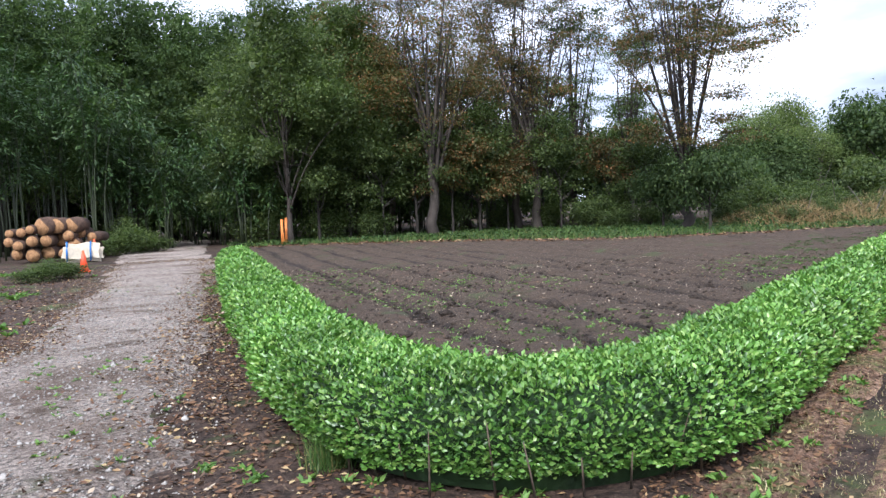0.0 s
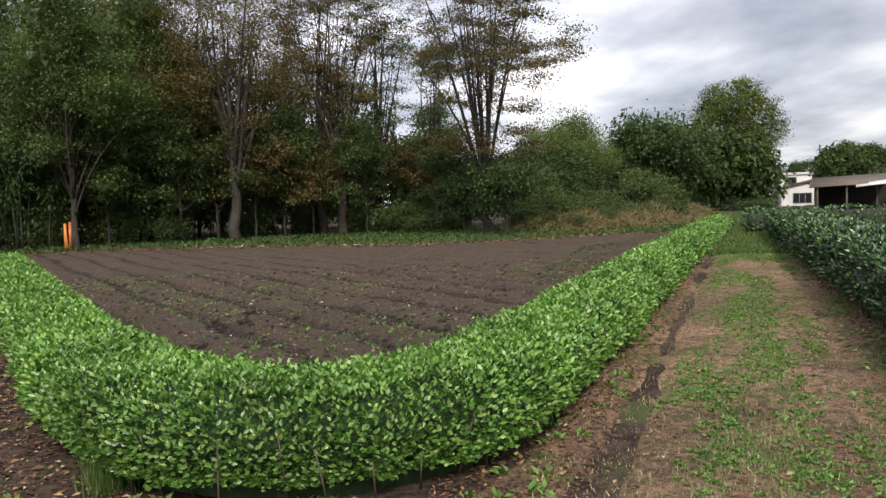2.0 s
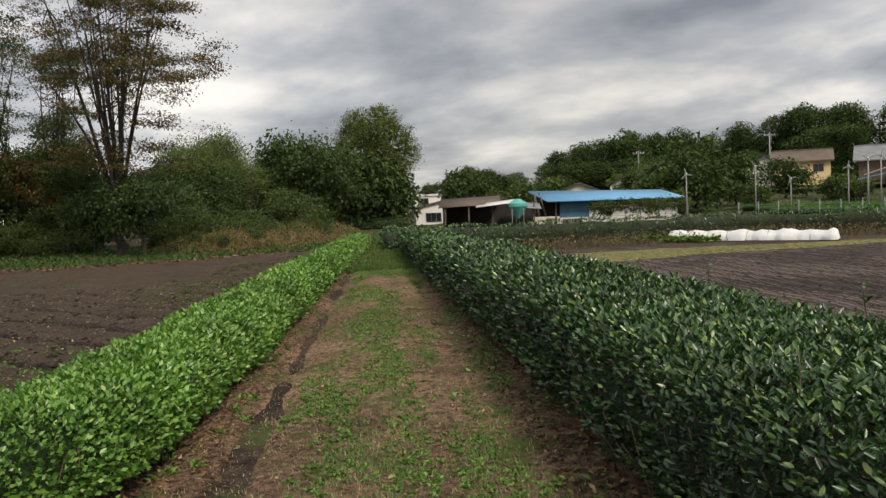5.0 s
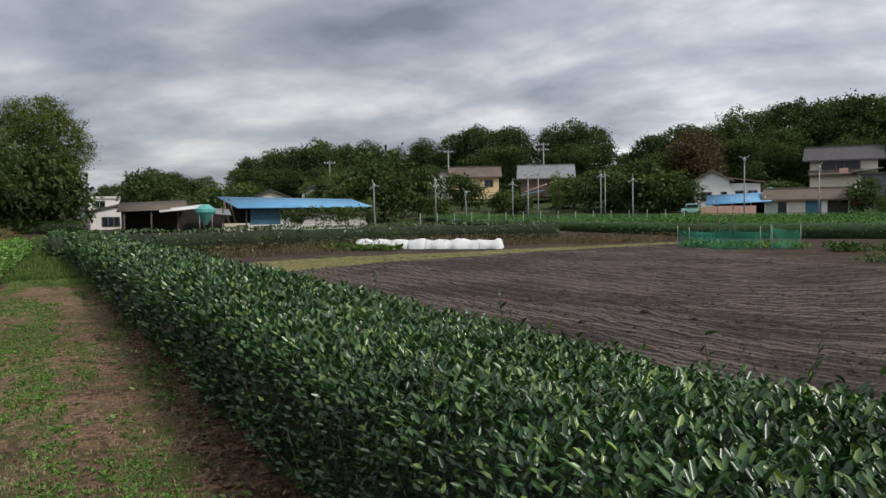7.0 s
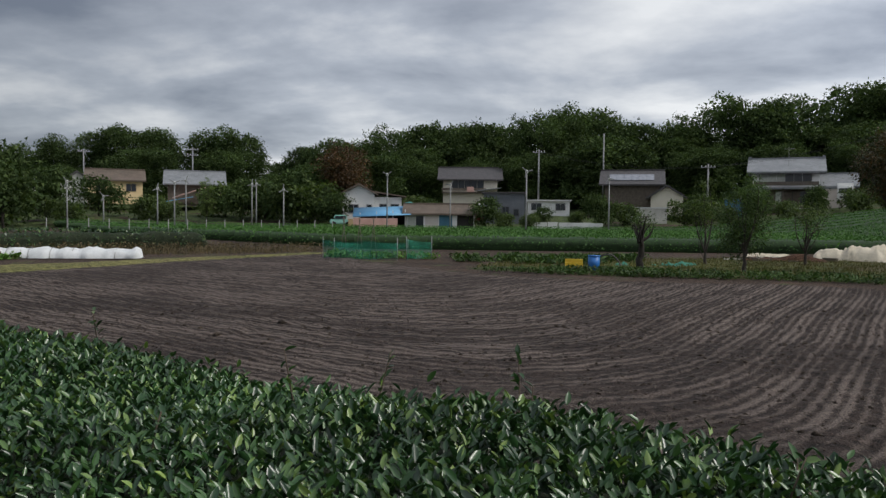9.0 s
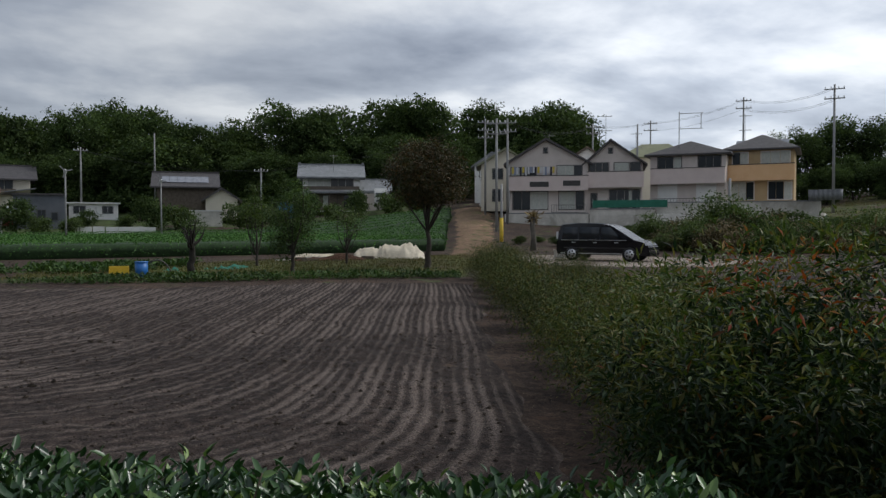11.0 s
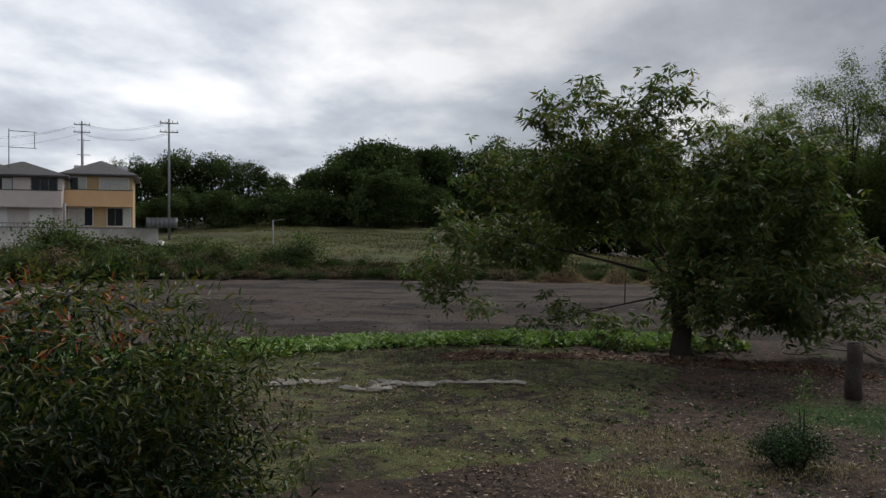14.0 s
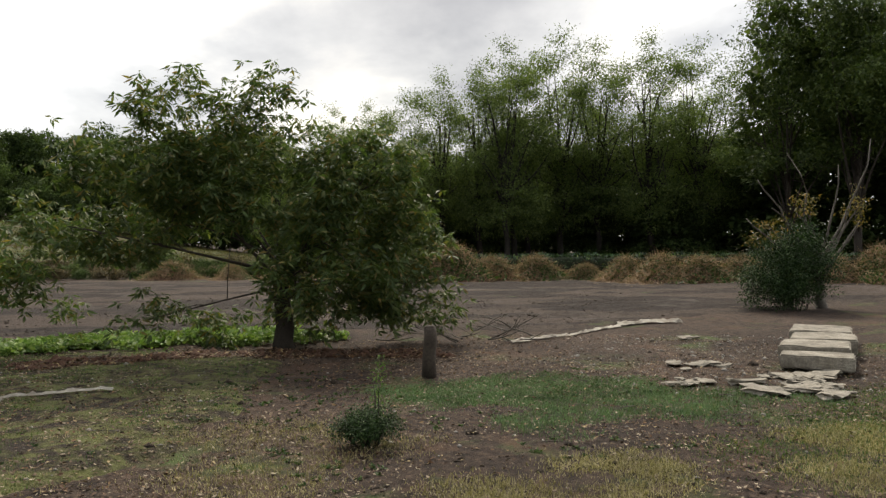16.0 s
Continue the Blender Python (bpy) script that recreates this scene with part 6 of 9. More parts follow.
# low box bush with a tall sprig, and the round bush by the far slabs
shrub("box_bush", pose(-0.02, -7.75, 0), "small dense box bush with one tall sprig", [(0.0, 0, 0.16, 0.26, 0.24, 0.15), (0.14, 0, 0.14, 0.16, 0.16, 0.13)], 130, 66, (0.024, 0.5), 0.04, "box_leaf", "", 12, 0.02)
shrub("box_sprig", pose(-0.1, -7.85, 0), "tall thin leafy sprig rising from the box bush", [(0.0, 0, 0.3, 0.05, 0.05, 0.2), (-0.03, 0, 0.62, 0.03, 0.03, 0.28)], 16, 14, (0.03, 0.45), 0.03, "weed", "", 3, 0.02)
shrub("round_bush", pose(-11.3, -19.3, 0), "rounded dark evergreen bush at the yard's end", [(0, 0, 0.95, 1.1, 1.1, 0.95), (0.5, 0, 0.6, 0.9, 0.9, 0.6), (-0.3, 0, 1.5, 0.8, 0.8, 0.65)], 420, 60, (0.065, 0.5), 0.12, "box_leaf", "", 20)

# sprigs standing above the clipped top of the dark hedge
for i in range(26):
    t_ = rng.random() ** 1.4
    x, y = (2.35 + 6.2 * t_, -1.0 + 9.9 * t_)
    o_ = rng.uniform(-0.5, 0.6)
    b_ = np.array([x + 0.85 * o_, y - 0.53 * o_, 0.9])
    e_ = b_ + [rng.normal(0, 0.05), rng.normal(0, 0.05), rng.uniform(0.16, 0.34)]
    sprig = part("sprig", tubes([(bezier(b_, (b_ + e_) / 2 + rng.normal(0, 0.015, 3), e_, 5), np.linspace(0.004, 0.002, 5))], 5), M["twig"], dark_hedge, "thin upright sprig")
    n_ = 9
    u_ = rng.uniform(0.45, 1.0, n_)[:, None]
    tagged(part("sprig_leaf", leaves(b_ + (e_ - b_) * u_, rng.normal(size=(n_, 3)) + [0, 0, 0.6], rng.normal(0, 0.4, (n_, 3)) + [0, 0, 1], rng.uniform(0.03, 0.055, n_), 0.018, 0.2, True, 0.1), M["tea_dark"], sprig), kind="stuff")

# ---- building kit ----
M["stucco_grey"] = surface("grey_render_wall", (0.58, 0.52, 0.48), (0.68, 0.61, 0.57), 0.7, 0.9, 30, 0.12, 0.15, stain=(0.5, 0.44, 0.41))
M["stucco_cream"] = surface("cream_render_wall", (0.66, 0.61, 0.5), (0.74, 0.69, 0.57), 0.7, 0.9, 30, 0.12, 0.15)
M["stucco_white"] = surface("white_render_wall", (0.72, 0.72, 0.70), (0.82, 0.81, 0.79), 0.6, 0.85, 30, 0.12, 0.15, stain=(0.5, 0.48, 0.45))
M["stucco_yellow"] = surface("pale_yellow_render_wall", (0.66, 0.5, 0.27), (0.74, 0.57, 0.32), 0.7, 0.9, 30, 0.12, 0.15)
M["stucco_tan"] = surface("tan_render_wall", (0.42, 0.30, 0.16), (0.5, 0.37, 0.21), 0.7, 0.9, 30, 0.12, 0.15)
M["balcony_grey"] = surface("taupe_balcony_panel", (0.62, 0.52, 0.49), (0.7, 0.6, 0.56), 0.9, 0.85, 40, 0.1, 0.1)
M["balcony_orange"] = surface("orange_balcony_panel", (0.7, 0.43, 0.22), (0.76, 0.5, 0.28), 0.9, 0.85, 40, 0.1, 0.1)
M["tile_dark"] = surface("dark_roof_tile", (0.05, 0.046, 0.048), (0.09, 0.082, 0.082), 2.0, 0.6, 12, 0.4, 0.6)
M["tile_grey"] = surface("silver_grey_roof_tile", (0.17, 0.18, 0.19), (0.27, 0.28, 0.29), 1.2, 0.5, 14, 0.35, 0.6)
M["tile_brown"] = surface("brown_roof_sheet", (0.10, 0.075, 0.055), (0.17, 0.13, 0.10), 0.8, 0.75, 14, 0.4, 0.4, stain=(0.08, 0.065, 0.05))
M["roof_green"] = surface("olive_roof", (0.20, 0.21, 0.12), (0.26, 0.27, 0.16), 1.0, 0.7, 14, 0.3, 0.4)
M["blue_sheet"] = surface("blue_roof_sheet", (0.10, 0.30, 0.52), (0.15, 0.38, 0.60), 0.5, 0.55, 10, 0.15, 0.2, stain=(0.2, 0.4, 0.55))
M["blue_wall"] = surface("blue_wall_board", (0.04, 0.13, 0.20), (0.07, 0.19, 0.28), 0.8, 0.7, 12, 0.3, 0.2)
M["white_sheet"] = surface("white_roof_sheet", (0.6, 0.6, 0.59), (0.75, 0.75, 0.73), 0.6, 0.6, 10, 0.15, 0.1)
M["wood_old"] = surface("weathered_timber", (0.09, 0.072, 0.055), (0.17, 0.14, 0.11), 2.5, 0.9, 30, 0.45, 0.4)
M["concrete"] = surface("stained_concrete", (0.5, 0.48, 0.43), (0.74, 0.71, 0.65), 0.9, 0.9, 14, 0.35, 0.3, stain=(0.27, 0.25, 0.21))
M["steel_pole"] = surface("grey_pole", (0.22, 0.22, 0.22), (0.32, 0.32, 0.31), 2.0, 0.6, 30, 0.2, 0.1)
M["frame_dark"] = surface("dark_window_frame", (0.03, 0.028, 0.027), (0.05, 0.047, 0.045), 3, 0.5, 30, 0.1, 0)
M["frame_white"] = surface("white_window_frame", (0.6, 0.6, 0.6), (0.7, 0.7, 0.7), 3, 0.5, 30, 0.1, 0)
M["curtain"] = surface("pale_curtain", (0.4, 0.42, 0.38), (0.56, 0.57, 0.52), 5, 0.9, 30, 0.2, 0.2)
M["red_wall"] = surface("red_wall_sheet", (0.22, 0.03, 0.025), (0.3, 0.05, 0.04), 1.0, 0.7, 15, 0.25, 0.2)
M["grey_sheet"] = surface("dark_grey_wall_sheet", (0.09, 0.10, 0.115), (0.14, 0.15, 0.17), 0.8, 0.6, 15, 0.2, 0.2)
M["pink_block"] = surface("pink_block_wall", (0.5, 0.30, 0.25), (0.62, 0.40, 0.34), 0.7, 0.9, 20, 0.2, 0.3)
M["teal"] = surface("teal_paint", (0.08, 0.36, 0.32), (0.13, 0.46, 0.41), 2, 0.5, 20, 0.15, 0.1)
# near-black colour standing for the shade within open sheds and bays
M["dark_in"] = surface("shed_inside_shade", (0.02, 0.018, 0.016), (0.04, 0.036, 0.032), 1, 0.95, 20, 0.3, 0.2)


def glass_mat():
    m, nt, b, vec = start("window_glass")
    b.inputs["Base Color"].default_value = (0.02, 0.025, 0.03, 1)
    b.inputs["Roughness"].default_value = 0.12
    b.inputs["Specular IOR Level"].default_value = 0.35
    return m


M["glass"] = glass_mat()


def solar_mat():
    m, nt, b, vec = start("solar_panel")
    n = noise_node(nt, vec, 2.0)
    nt.links.new(ramp(nt, n, [(0.3, (0.16, 0.17, 0.2)), (0.7, (0.24, 0.25, 0.28))]), b.inputs["Base Color"])
    b.inputs["Roughness"].default_value = 0.18
    return m


M["solar"] = solar_mat()


def site(name, az, d, z, label, category="house", turn=0.0, group=""):
    """An empty at a bearing and distance, facing the fields; x runs clockwise, y away."""
    x, y = ground_at(az, d)
    z = float(land(x, y)) if z is None else z
    return empty(name, Matrix.Translation((x, y, z)) @ Matrix.Rotation(-radians(az) + radians(turn), 4, "Z"), label, category, group)


def window(parent, x, z, w, h, y=0.0, frame_="frame_dark", glass="glass", panes=2, half=""):
    bm = bmesh.new()
    t = 0.07
    add_box(bm, x - t, y - 0.06, z - t, x + w + t, y + 0.02, z)
    add_box(bm, x - t, y - 0.06, z + h, x + w + t, y + 0.02, z + h + t)
    add_box(bm, x - t, y - 0.06, z, x, y + 0.02, z + h)
    add_box(bm, x + w, y - 0.06, z, x + w + t, y + 0.02, z + h)
    win = part("window", bm, M[frame_], parent)
    for i in range(panes):
        a, b = x + w * i / panes, x + w * (i + 1) / panes
        cloth = (half == "all") or (half == "left" and i < panes / 2) or (half == "right" and i >= panes / 2)
        part("pane", box(a + 0.02, y - 0.03 - 0.012 * (i % 2), z + 0.01, b - 0.02, y - 0.005 - 0.012 * (i % 2), z + h - 0.01), M["curtain" if cloth else glass], win)
    return win


def side_window(parent, y, z, w, h, x=0.0, sgn=-1):
    bm = bmesh.new()
    add_box(bm, min(x, x + sgn * 0.06), y - 0.06, z - 0.06, max(x, x + sgn * 0.06), y + w + 0.06, z + h + 0.06)
    win = part("window", bm, M["frame_dark"], parent)
    part("pane", box(min(x + sgn * 0.065, x + sgn * 0.08), y, z, max(x + sgn * 0.065, x + sgn * 0.08), y + w, z + h), M["glass"], win)
    return win


def gable_house(parent, x0, x1, y0, y1, ze, zr, wall, roof, over=0.55, xr=None, ridge_x=False, thick=0.24):
    """Walls with gables, and a roof of two slopes. ridge_x: the ridge runs across the view."""
    if ridge_x:
        ym = (y0 + y1) / 2
        bm = prism([(y0, -0.6), (y0, ze), (ym, zr), (y1, ze), (y1, -0.6)], x0, x1)
        turn_ = Matrix(((0, 1, 0, 0), (1, 0, 0, 0), (0, 0, 1, 0), (0, 0, 0, 1)))
        bmesh.ops.transform(bm, matrix=turn_, verts=bm.verts)
        bmesh.ops.recalc_face_normals(bm, faces=bm.faces)
        w = part("wall_shell", bm, M[wall], parent)
        s = (zr - ze) / (ym - y0)
        o = over * s
        bm = prism([(y0 - over, ze - o + 0.03), (ym, zr + 0.03), (y1 + over, ze - o + 0.03), (y1 + over, ze - o + thick), (ym, zr + thick + 0.05), (y0 - over, ze - o + thick)], x0 - over, x1 + over)
        bmesh.ops.transform(bm, matrix=turn_, verts=bm.verts)
        bmesh.ops.recalc_face_normals(bm, faces=bm.faces)
        r = part("roof", bm, M[roof], parent)
        part("ridge", box(x0 - over, ym - 0.16, zr + thick, x1 + over, ym + 0.16, zr + thick + 0.2), M[roof], r)
        return w, r
    xm = (x0 + x1) / 2 if xr is None else xr
    w = part("wall_shell", prism([(x0, -0.6), (x0, ze), (xm, zr), (x1, ze), (x1, -0.6)], y0, y1), M[wall], parent)
    s = (zr - ze) / (xm - x0)
    o = over * s
    r = part("roof", prism([(x0 - over, ze - o + 0.03), (xm, zr + 0.03), (x1 + over, ze - o + 0.03), (x1 + over, ze - o + thick), (xm, zr + thick + 0.05), (x0 - over, ze - o + thick)], y0 - over, y1 + over), M[roof], parent)
    return w, r


def hip_house(parent, x0, x1, y0, y1, ze, zr, wall, roof, over=0.55, flat_top=0.3):
    w = part("wall_shell", box(x0, y0, -0.6, x1, y1, ze), M[wall], parent)
    bm = bmesh.new()
    X0, X1, Y0, Y1 = x0 - over, x1 + over, y0 - over, y1 + over
    half = min(X1 - X0, Y1 - Y0) / 2 * (1 - flat_top)
    c = [bm.verts.new(p) for p in ((X0, Y0, ze), (X1, Y0, ze), (X1, Y1, ze), (X0, Y1, ze), (X0, Y0, ze + 0.16), (X1, Y0, ze + 0.16), (X1, Y1, ze + 0.16), (X0, Y1, ze + 0.16))]
    xm, ym = (X0 + X1) / 2, (Y0 + Y1) / 2
    rx, ry = max((X1 - X0) / 2 - half, 0.2), max((Y1 - Y0) / 2 - half, 0.2)
    if X1 - X0 > Y1 - Y0:
        ry = 0.08
    else:
        rx = 0.08
    t = [bm.verts.new(p) for p in ((xm - rx, ym - ry, zr), (xm + rx, ym - ry, zr), (xm + rx, ym + ry, zr), (xm - rx, ym + ry, zr))]
    bm.faces.new(c[3::-1])
    for i in range(4):
        j = (i + 1) % 4
        bm.faces.new((c[i], c[j], c[4 + j], c[4 + i]))
        bm.faces.new((c[4 + i], c[4 + j], t[j], t[i]))
    bm.faces.new(t)
    bmesh.ops.recalc_face_normals(bm, faces=bm.faces)
    r = part("roof", bm, M[roof], parent)
    return w, r


def balcony(parent, x0, x1, z0, z1, mat_, y=-1.0):
    b = part("balcony", box(x0, y, z0, x1, 0.0, z0 + 0.18), M[mat_], parent)
    part("parapet", box(x0, y - 0.1, z0 - 0.1, x1, y, z1), M[mat_], b)
    part("side_panel", box(x0, y, z0 + 0.18, x0 + 0.1, -0.01, z1), M[mat_], b)
    part("side_panel", box(x1 - 0.1, y, z0 + 0.18, x1, -0.01, z1), M[mat_], b)
    part("handrail", box(x0 - 0.03, y - 0.14, z1, x1 + 0.03, y + 0.04, z1 + 0.07), M["frame_dark"], b)
    return b


def fence(parent, x0, x1, z, h, y, gap=0.25, name="railing"):
    f = part(name, box(x0, y - 0.02, z + h - 0.05, x1, y + 0.02, z + h), M["frame_dark"], parent)
    part("lower_rail", box(x0, y - 0.02, z + 0.08, x1, y + 0.02, z + 0.12), M["frame_dark"], f)
    n = int((x1 - x0) / gap)
    for i in range(n + 1):
        x = x0 + (x1 - x0) * i / n
        part("baluster", box(x - 0.015, y - 0.012, z, x + 0.015, y + 0.012, z + h - 0.05), M["frame_dark"], f)
    return f


def pitched(x0, x1, y0, y1, zf, zb, tilt=0.0, t=0.1):
    """A single roof slope, low in front; tilt: how much higher its clockwise end lies."""
    V = np.array([(x0, y0, zf), (x1, y0, zf + tilt), (x1, y1, zb + tilt), (x0, y1, zb)])
    return (np.concatenate([V, V - [0, 0, t]]), np.array([0, 1, 2, 3, 7, 6, 5, 4, 0, 4, 5, 1, 1, 5, 6, 2, 2, 6, 7, 3, 3, 7, 4, 0]), np.full(6, 4))


# ---- the houses on the terrace ----
HG = "terrace houses above the retaining wall"
h1 = site("detached_house", 123.5, 85, 3.1, "two-storey grey gabled house with laundry on its balcony", group=HG)
gable_house(h1, -4.2, 4.2, 0, 9, 5.2, 7.6, "stucco_grey", "tile_dark", 0.5, -0.2)
balcony(h1, -4.1, 4.2, 2.3, 3.75, "balcony_grey")
window(h1, -3.9, 3.0, 2.6, 1.7, half="left"), window(h1, 1.0, 3.0, 2.6, 1.9, panes=3, half="left")
window(h1, -3.7, 0.25, 3.7, 1.9, panes=4, half="right"), window(h1, 1.2, 0.25, 2.6, 1.9, panes=3, half="left")
window(h1, -0.45, 6.3, 0.4, 0.5, panes=1)
fence(h1, 0.4, 4.0, -0.2, 0.9, -1.4), side_window(h1, 2.0, 1.0, 0.9, 1.2, -4.2), side_window(h1, 5.0, 3.6, 0.9, 1.0, -4.2)
part("vent_grille", box(-1.9, -1.13, 2.6, 0.1, -1.105, 3.15), M["frame_dark"], h1), part("vent_grille", box(1.6, -1.13, 2.7, 3.4, -1.105, 3.25), M["frame_dark"], h1)
part("downpipe", rod((-4.1, -0.06, 0), (-4.1, -0.06, 5.1), 0.05), M["frame_white"], h1)
rail = part("laundry_pole", rod((-3.9, -0.8, 4.75), (1.0, -0.8, 4.75), 0.02), M["steel_pole"], h1)
for i in range(17):
    x = -3.8 + i * 0.27 + rng.uniform(-0.05, 0.05)
    key = ("cloth_white", "cloth_blue", "cloth_white", "cloth_dark", "cloth_yellow", "cloth_white")[i % 6 if i else 4]
    if key not in M:
        c = {"cloth_white": (0.7, 0.7, 0.72), "cloth_blue": (0.3, 0.34, 0.45), "cloth_dark": (0.04, 0.04, 0.06), "cloth_yellow": (0.7, 0.55, 0.1)}[key]
        M[key] = surface(key, tuple(v * 0.85 for v in c), c, 6, 0.95, 30, 0.2, 0.4)
    part("garment", box(x, -0.83 + 0.02 * (i % 2), 4.75 - rng.uniform(0.55, 0.95), x + 0.21, -0.80 + 0.02 * (i % 2), 4.74, 0.01), M[key], rail)
h2 = site("detached_house", 128.2, 85.5, 3.4, "narrow two-storey grey gabled house with long balcony", group=HG)
gable_house(h2, -2.9, 2.9, 0, 8, 4.9, 7.1, "stucco_grey", "tile_dark", 0.5, -0.4)
balcony(h2, -2.8, 3.0, 2.3, 3.85, "balcony_grey")
window(h2, -2.6, 3.9, 2.0, 0.95, panes=3), window(h2, 0.0, 3.95, 1.5, 0.9, panes=1, half="all"), window(h2, 1.7, 3.9, 1.0, 0.95, panes=1)
window(h2, -2.4, 0.1, 0.6, 1.5, panes=1), window(h2, -0.5, 0.05, 3.1, 1.9, panes=4, half=""), window(h2, -0.6, 5.9, 0.4, 0.5, panes=1)
part("porch_curtain", box(1.5, -0.07, 0.1, 1.8, -0.045, 1.9), M["curtain"], h2)
h3 = site("detached_house", 132.9, 86, 3.9, "large taupe two-storey house with hipped roof and closed shutters", group=HG, turn=-8)
hip_house(h3, -3.4, 4.2, 0, 9, 5.0, 6.7, "stucco_grey", "tile_dark")
balcony(h3, -3.2, 4.2, 2.1, 3.6, "balcony_grey")
window(h3, -2.6, 3.5, 2.4, 1.35, panes=3, half="right"), window(h3, 1.5, 3.5, 2.2, 1.35, panes=3)
for x in (-2.6, 1.3):
    s_ = part("shutter", box(x, -0.07, 0.0, x + 2.0, -0.01, 2.1), M["stucco_white"], h3, "closed white rolling shutter")
    for k in range(6):
        part("slat", box(x, -0.085, 0.1 + k * 0.33, x + 2.0, -0.07, 0.38 + k * 0.33), M["stucco_white"], s_)
fence(h3, -3.2, 4.2, -0.4, 0.9, -1.5, 0.3)
side_window(h3, 2.0, 3.6, 1.0, 0.9, -3.4), side_window(h3, 5.0, 3.6, 0.9, 0.9, -3.4), side_window(h3, 4.0, 0.8, 0.9, 1.1, -3.4)
ac = part("air_conditioner", box(-3.75, 3.4, 3.0, -3.42, 4.2, 3.6, 0.02), M["stucco_white"], h3)
h4 = site("detached_house", 137.8, 88, 4.3, "two-storey tan house with orange balcony and hipped roof", group=HG, turn=-4)
hip_house(h4, -3.1, 3.3, 0, 8, 5.1, 7.0, "stucco_tan", "tile_dark", flat_top=0.0)
balcony(h4, -3.0, 3.4, 2.0, 3.55, "balcony_orange")
window(h4, -2.6, 3.6, 1.5, 1.3, panes=2, half="right", frame_="frame_white"), window(h4, 0.2, 3.6, 2.7, 1.3, panes=3, half="all", frame_="frame_white")
window(h4, -2.7, 0.0, 2.2, 1.8, panes=3, half="left", frame_="frame_white"), window(h4, 0.9, 0.0, 2.2, 1.8, panes=3, half="right", frame_="frame_white")
part("dish", (lambda b: (bmesh.ops.create_cone(b, cap_ends=True, segments=16, radius1=0.32, radius2=0.1, depth=0.14, matrix=Matrix.Translation((-2.9, -0.5, 4.9)) @ Matrix.Rotation(1.2, 4, "X")), b)[1])(bmesh.new()), M["stucco_white"], h4)
for i in range(5):
    part("solar_panel", (lambda b: (bmesh.ops.create_cube(b, size=1, matrix=Matrix.Translation((-1.9 + i * 1.05, -0.0 + 1.2, 5.95)) @ Matrix.Rotation(radians(27), 4, "X") @ Matrix.Diagonal((0.98, 1.5, 0.05, 1))), b)[1])(bmesh.new()), M["solar"], h4)
bk = site("background_house", 131.0, 104, 5.0, "olive-roofed house standing behind the terrace", group=HG)
hip_house(bk, -4, 4, 0, 7, 5.2, 7.3, "stucco_cream", "roof_green")
bk2 = site("background_house", 126.3, 104, 5.0, "brown-roofed house behind the terrace", group=HG)
gable_house(bk2, -2.5, 2.5, 0, 7, 5.0, 6.6, "stucco_white", "tile_brown")
for i, (az, d, w, z) in enumerate(((119.9, 96, 3.0, 4.0), (119.4, 106, 2.6, 4.8), (118.9, 118, 2.6, 5.6))):
    s_ = site("background_house", az + 0.6, d, z, "pale house along the climbing lane", group=HG)
    gable_house(s_, -w, w, 0, 7, 5.0, 6.8, "stucco_white" if i else "stucco_cream", "roof_green" if not i else "tile_grey")
    window(s_, -1.6, 0.6, 1.2, 1.4), window(s_, -1.6, 3.3, 1.2, 1.2), window(s_, 0.6, 3.3, 1.2, 1.2), side_window(s_, 1.5, 3.2, 1.2, 1.1, -w), side_window(s_, 4.0, 0.9, 1.2, 1.1, -w)

# retaining wall in three runs, each a little higher, and the yard behind it
wall_root = empty("retaining_wall", Matrix.Identity(4), "stained concrete retaining wall below the terrace houses", "wall", kind="structure")
for az0, az1, d, z in ((120.6, 126.4, 82.5, 2.85), (126.5, 131.0, 82.5, 3.25), (131.1, 141.6, 83.5, 3.9)):
    a, b = ground_at(az0, d), ground_at(az1, d)
    L = math.hypot(b[0] - a[0], b[1] - a[1])
    run = part("wall_run", box(0, 0, -2.5, L, 0.3, z, 0.02), M["concrete"], wall_root)
    run.matrix_basis = Matrix.Translation((*a, 0)) @ Matrix.Rotation(math.atan2(b[1] - a[1], b[0] - a[0]), 4, "Z")
    part("coping", box(-0.02, -0.05, z, L + 0.02, 0.35, z + 0.1), M["tile_grey"], run)
    n = int(L / 2.2)
    for i in range(1, n):
        part("joint_rib", box(i * L / n - 0.04, -0.02, 0.4, i * L / n + 0.04, 0.0, z - 0.05), M["concrete"], run)
YARD = [ground_at(az, d) for az, d in ((120.4, 82.8), (126.4, 82.8), (131, 82.8), (136, 83.8), (141.8, 84), (142, 100), (131, 104), (120.4, 100))]
p = np.array(YARD)
tagged(part("terrace", (np.concatenate([np.column_stack([p, np.full(len(p), 2.8)]), np.column_stack([p, np.full(len(p), -1.0)])]), np.concatenate([np.arange(8)] + [[i, i + 8, (i + 1) % 8 + 8, (i + 1) % 8] for i in range(8)]), np.array([8] + [4] * 8)), M["concrete"], None), "levelled ground behind the retaining wall", "ground", kind="structure")
net = site("green_mesh_fence", 129.2, 82.4, 3.35, "green mesh fence on the retaining wall", "fence")
M["net_green"] = surface("green_mesh", (0.02, 0.14, 0.09), (0.04, 0.22, 0.15), 2, 0.8, 30, 0.3, 0.2)
part("mesh", box(-3.6, -0.02, 0.1, 3.8, 0.0, 0.85), M["net_green"], net)
for i in range(6):
    part("post", rod((-3.6 + i * 1.48, 0.03, 0), (-3.6 + i * 1.48, 0.03, 1.0), 0.03), M["steel_pole"], net)
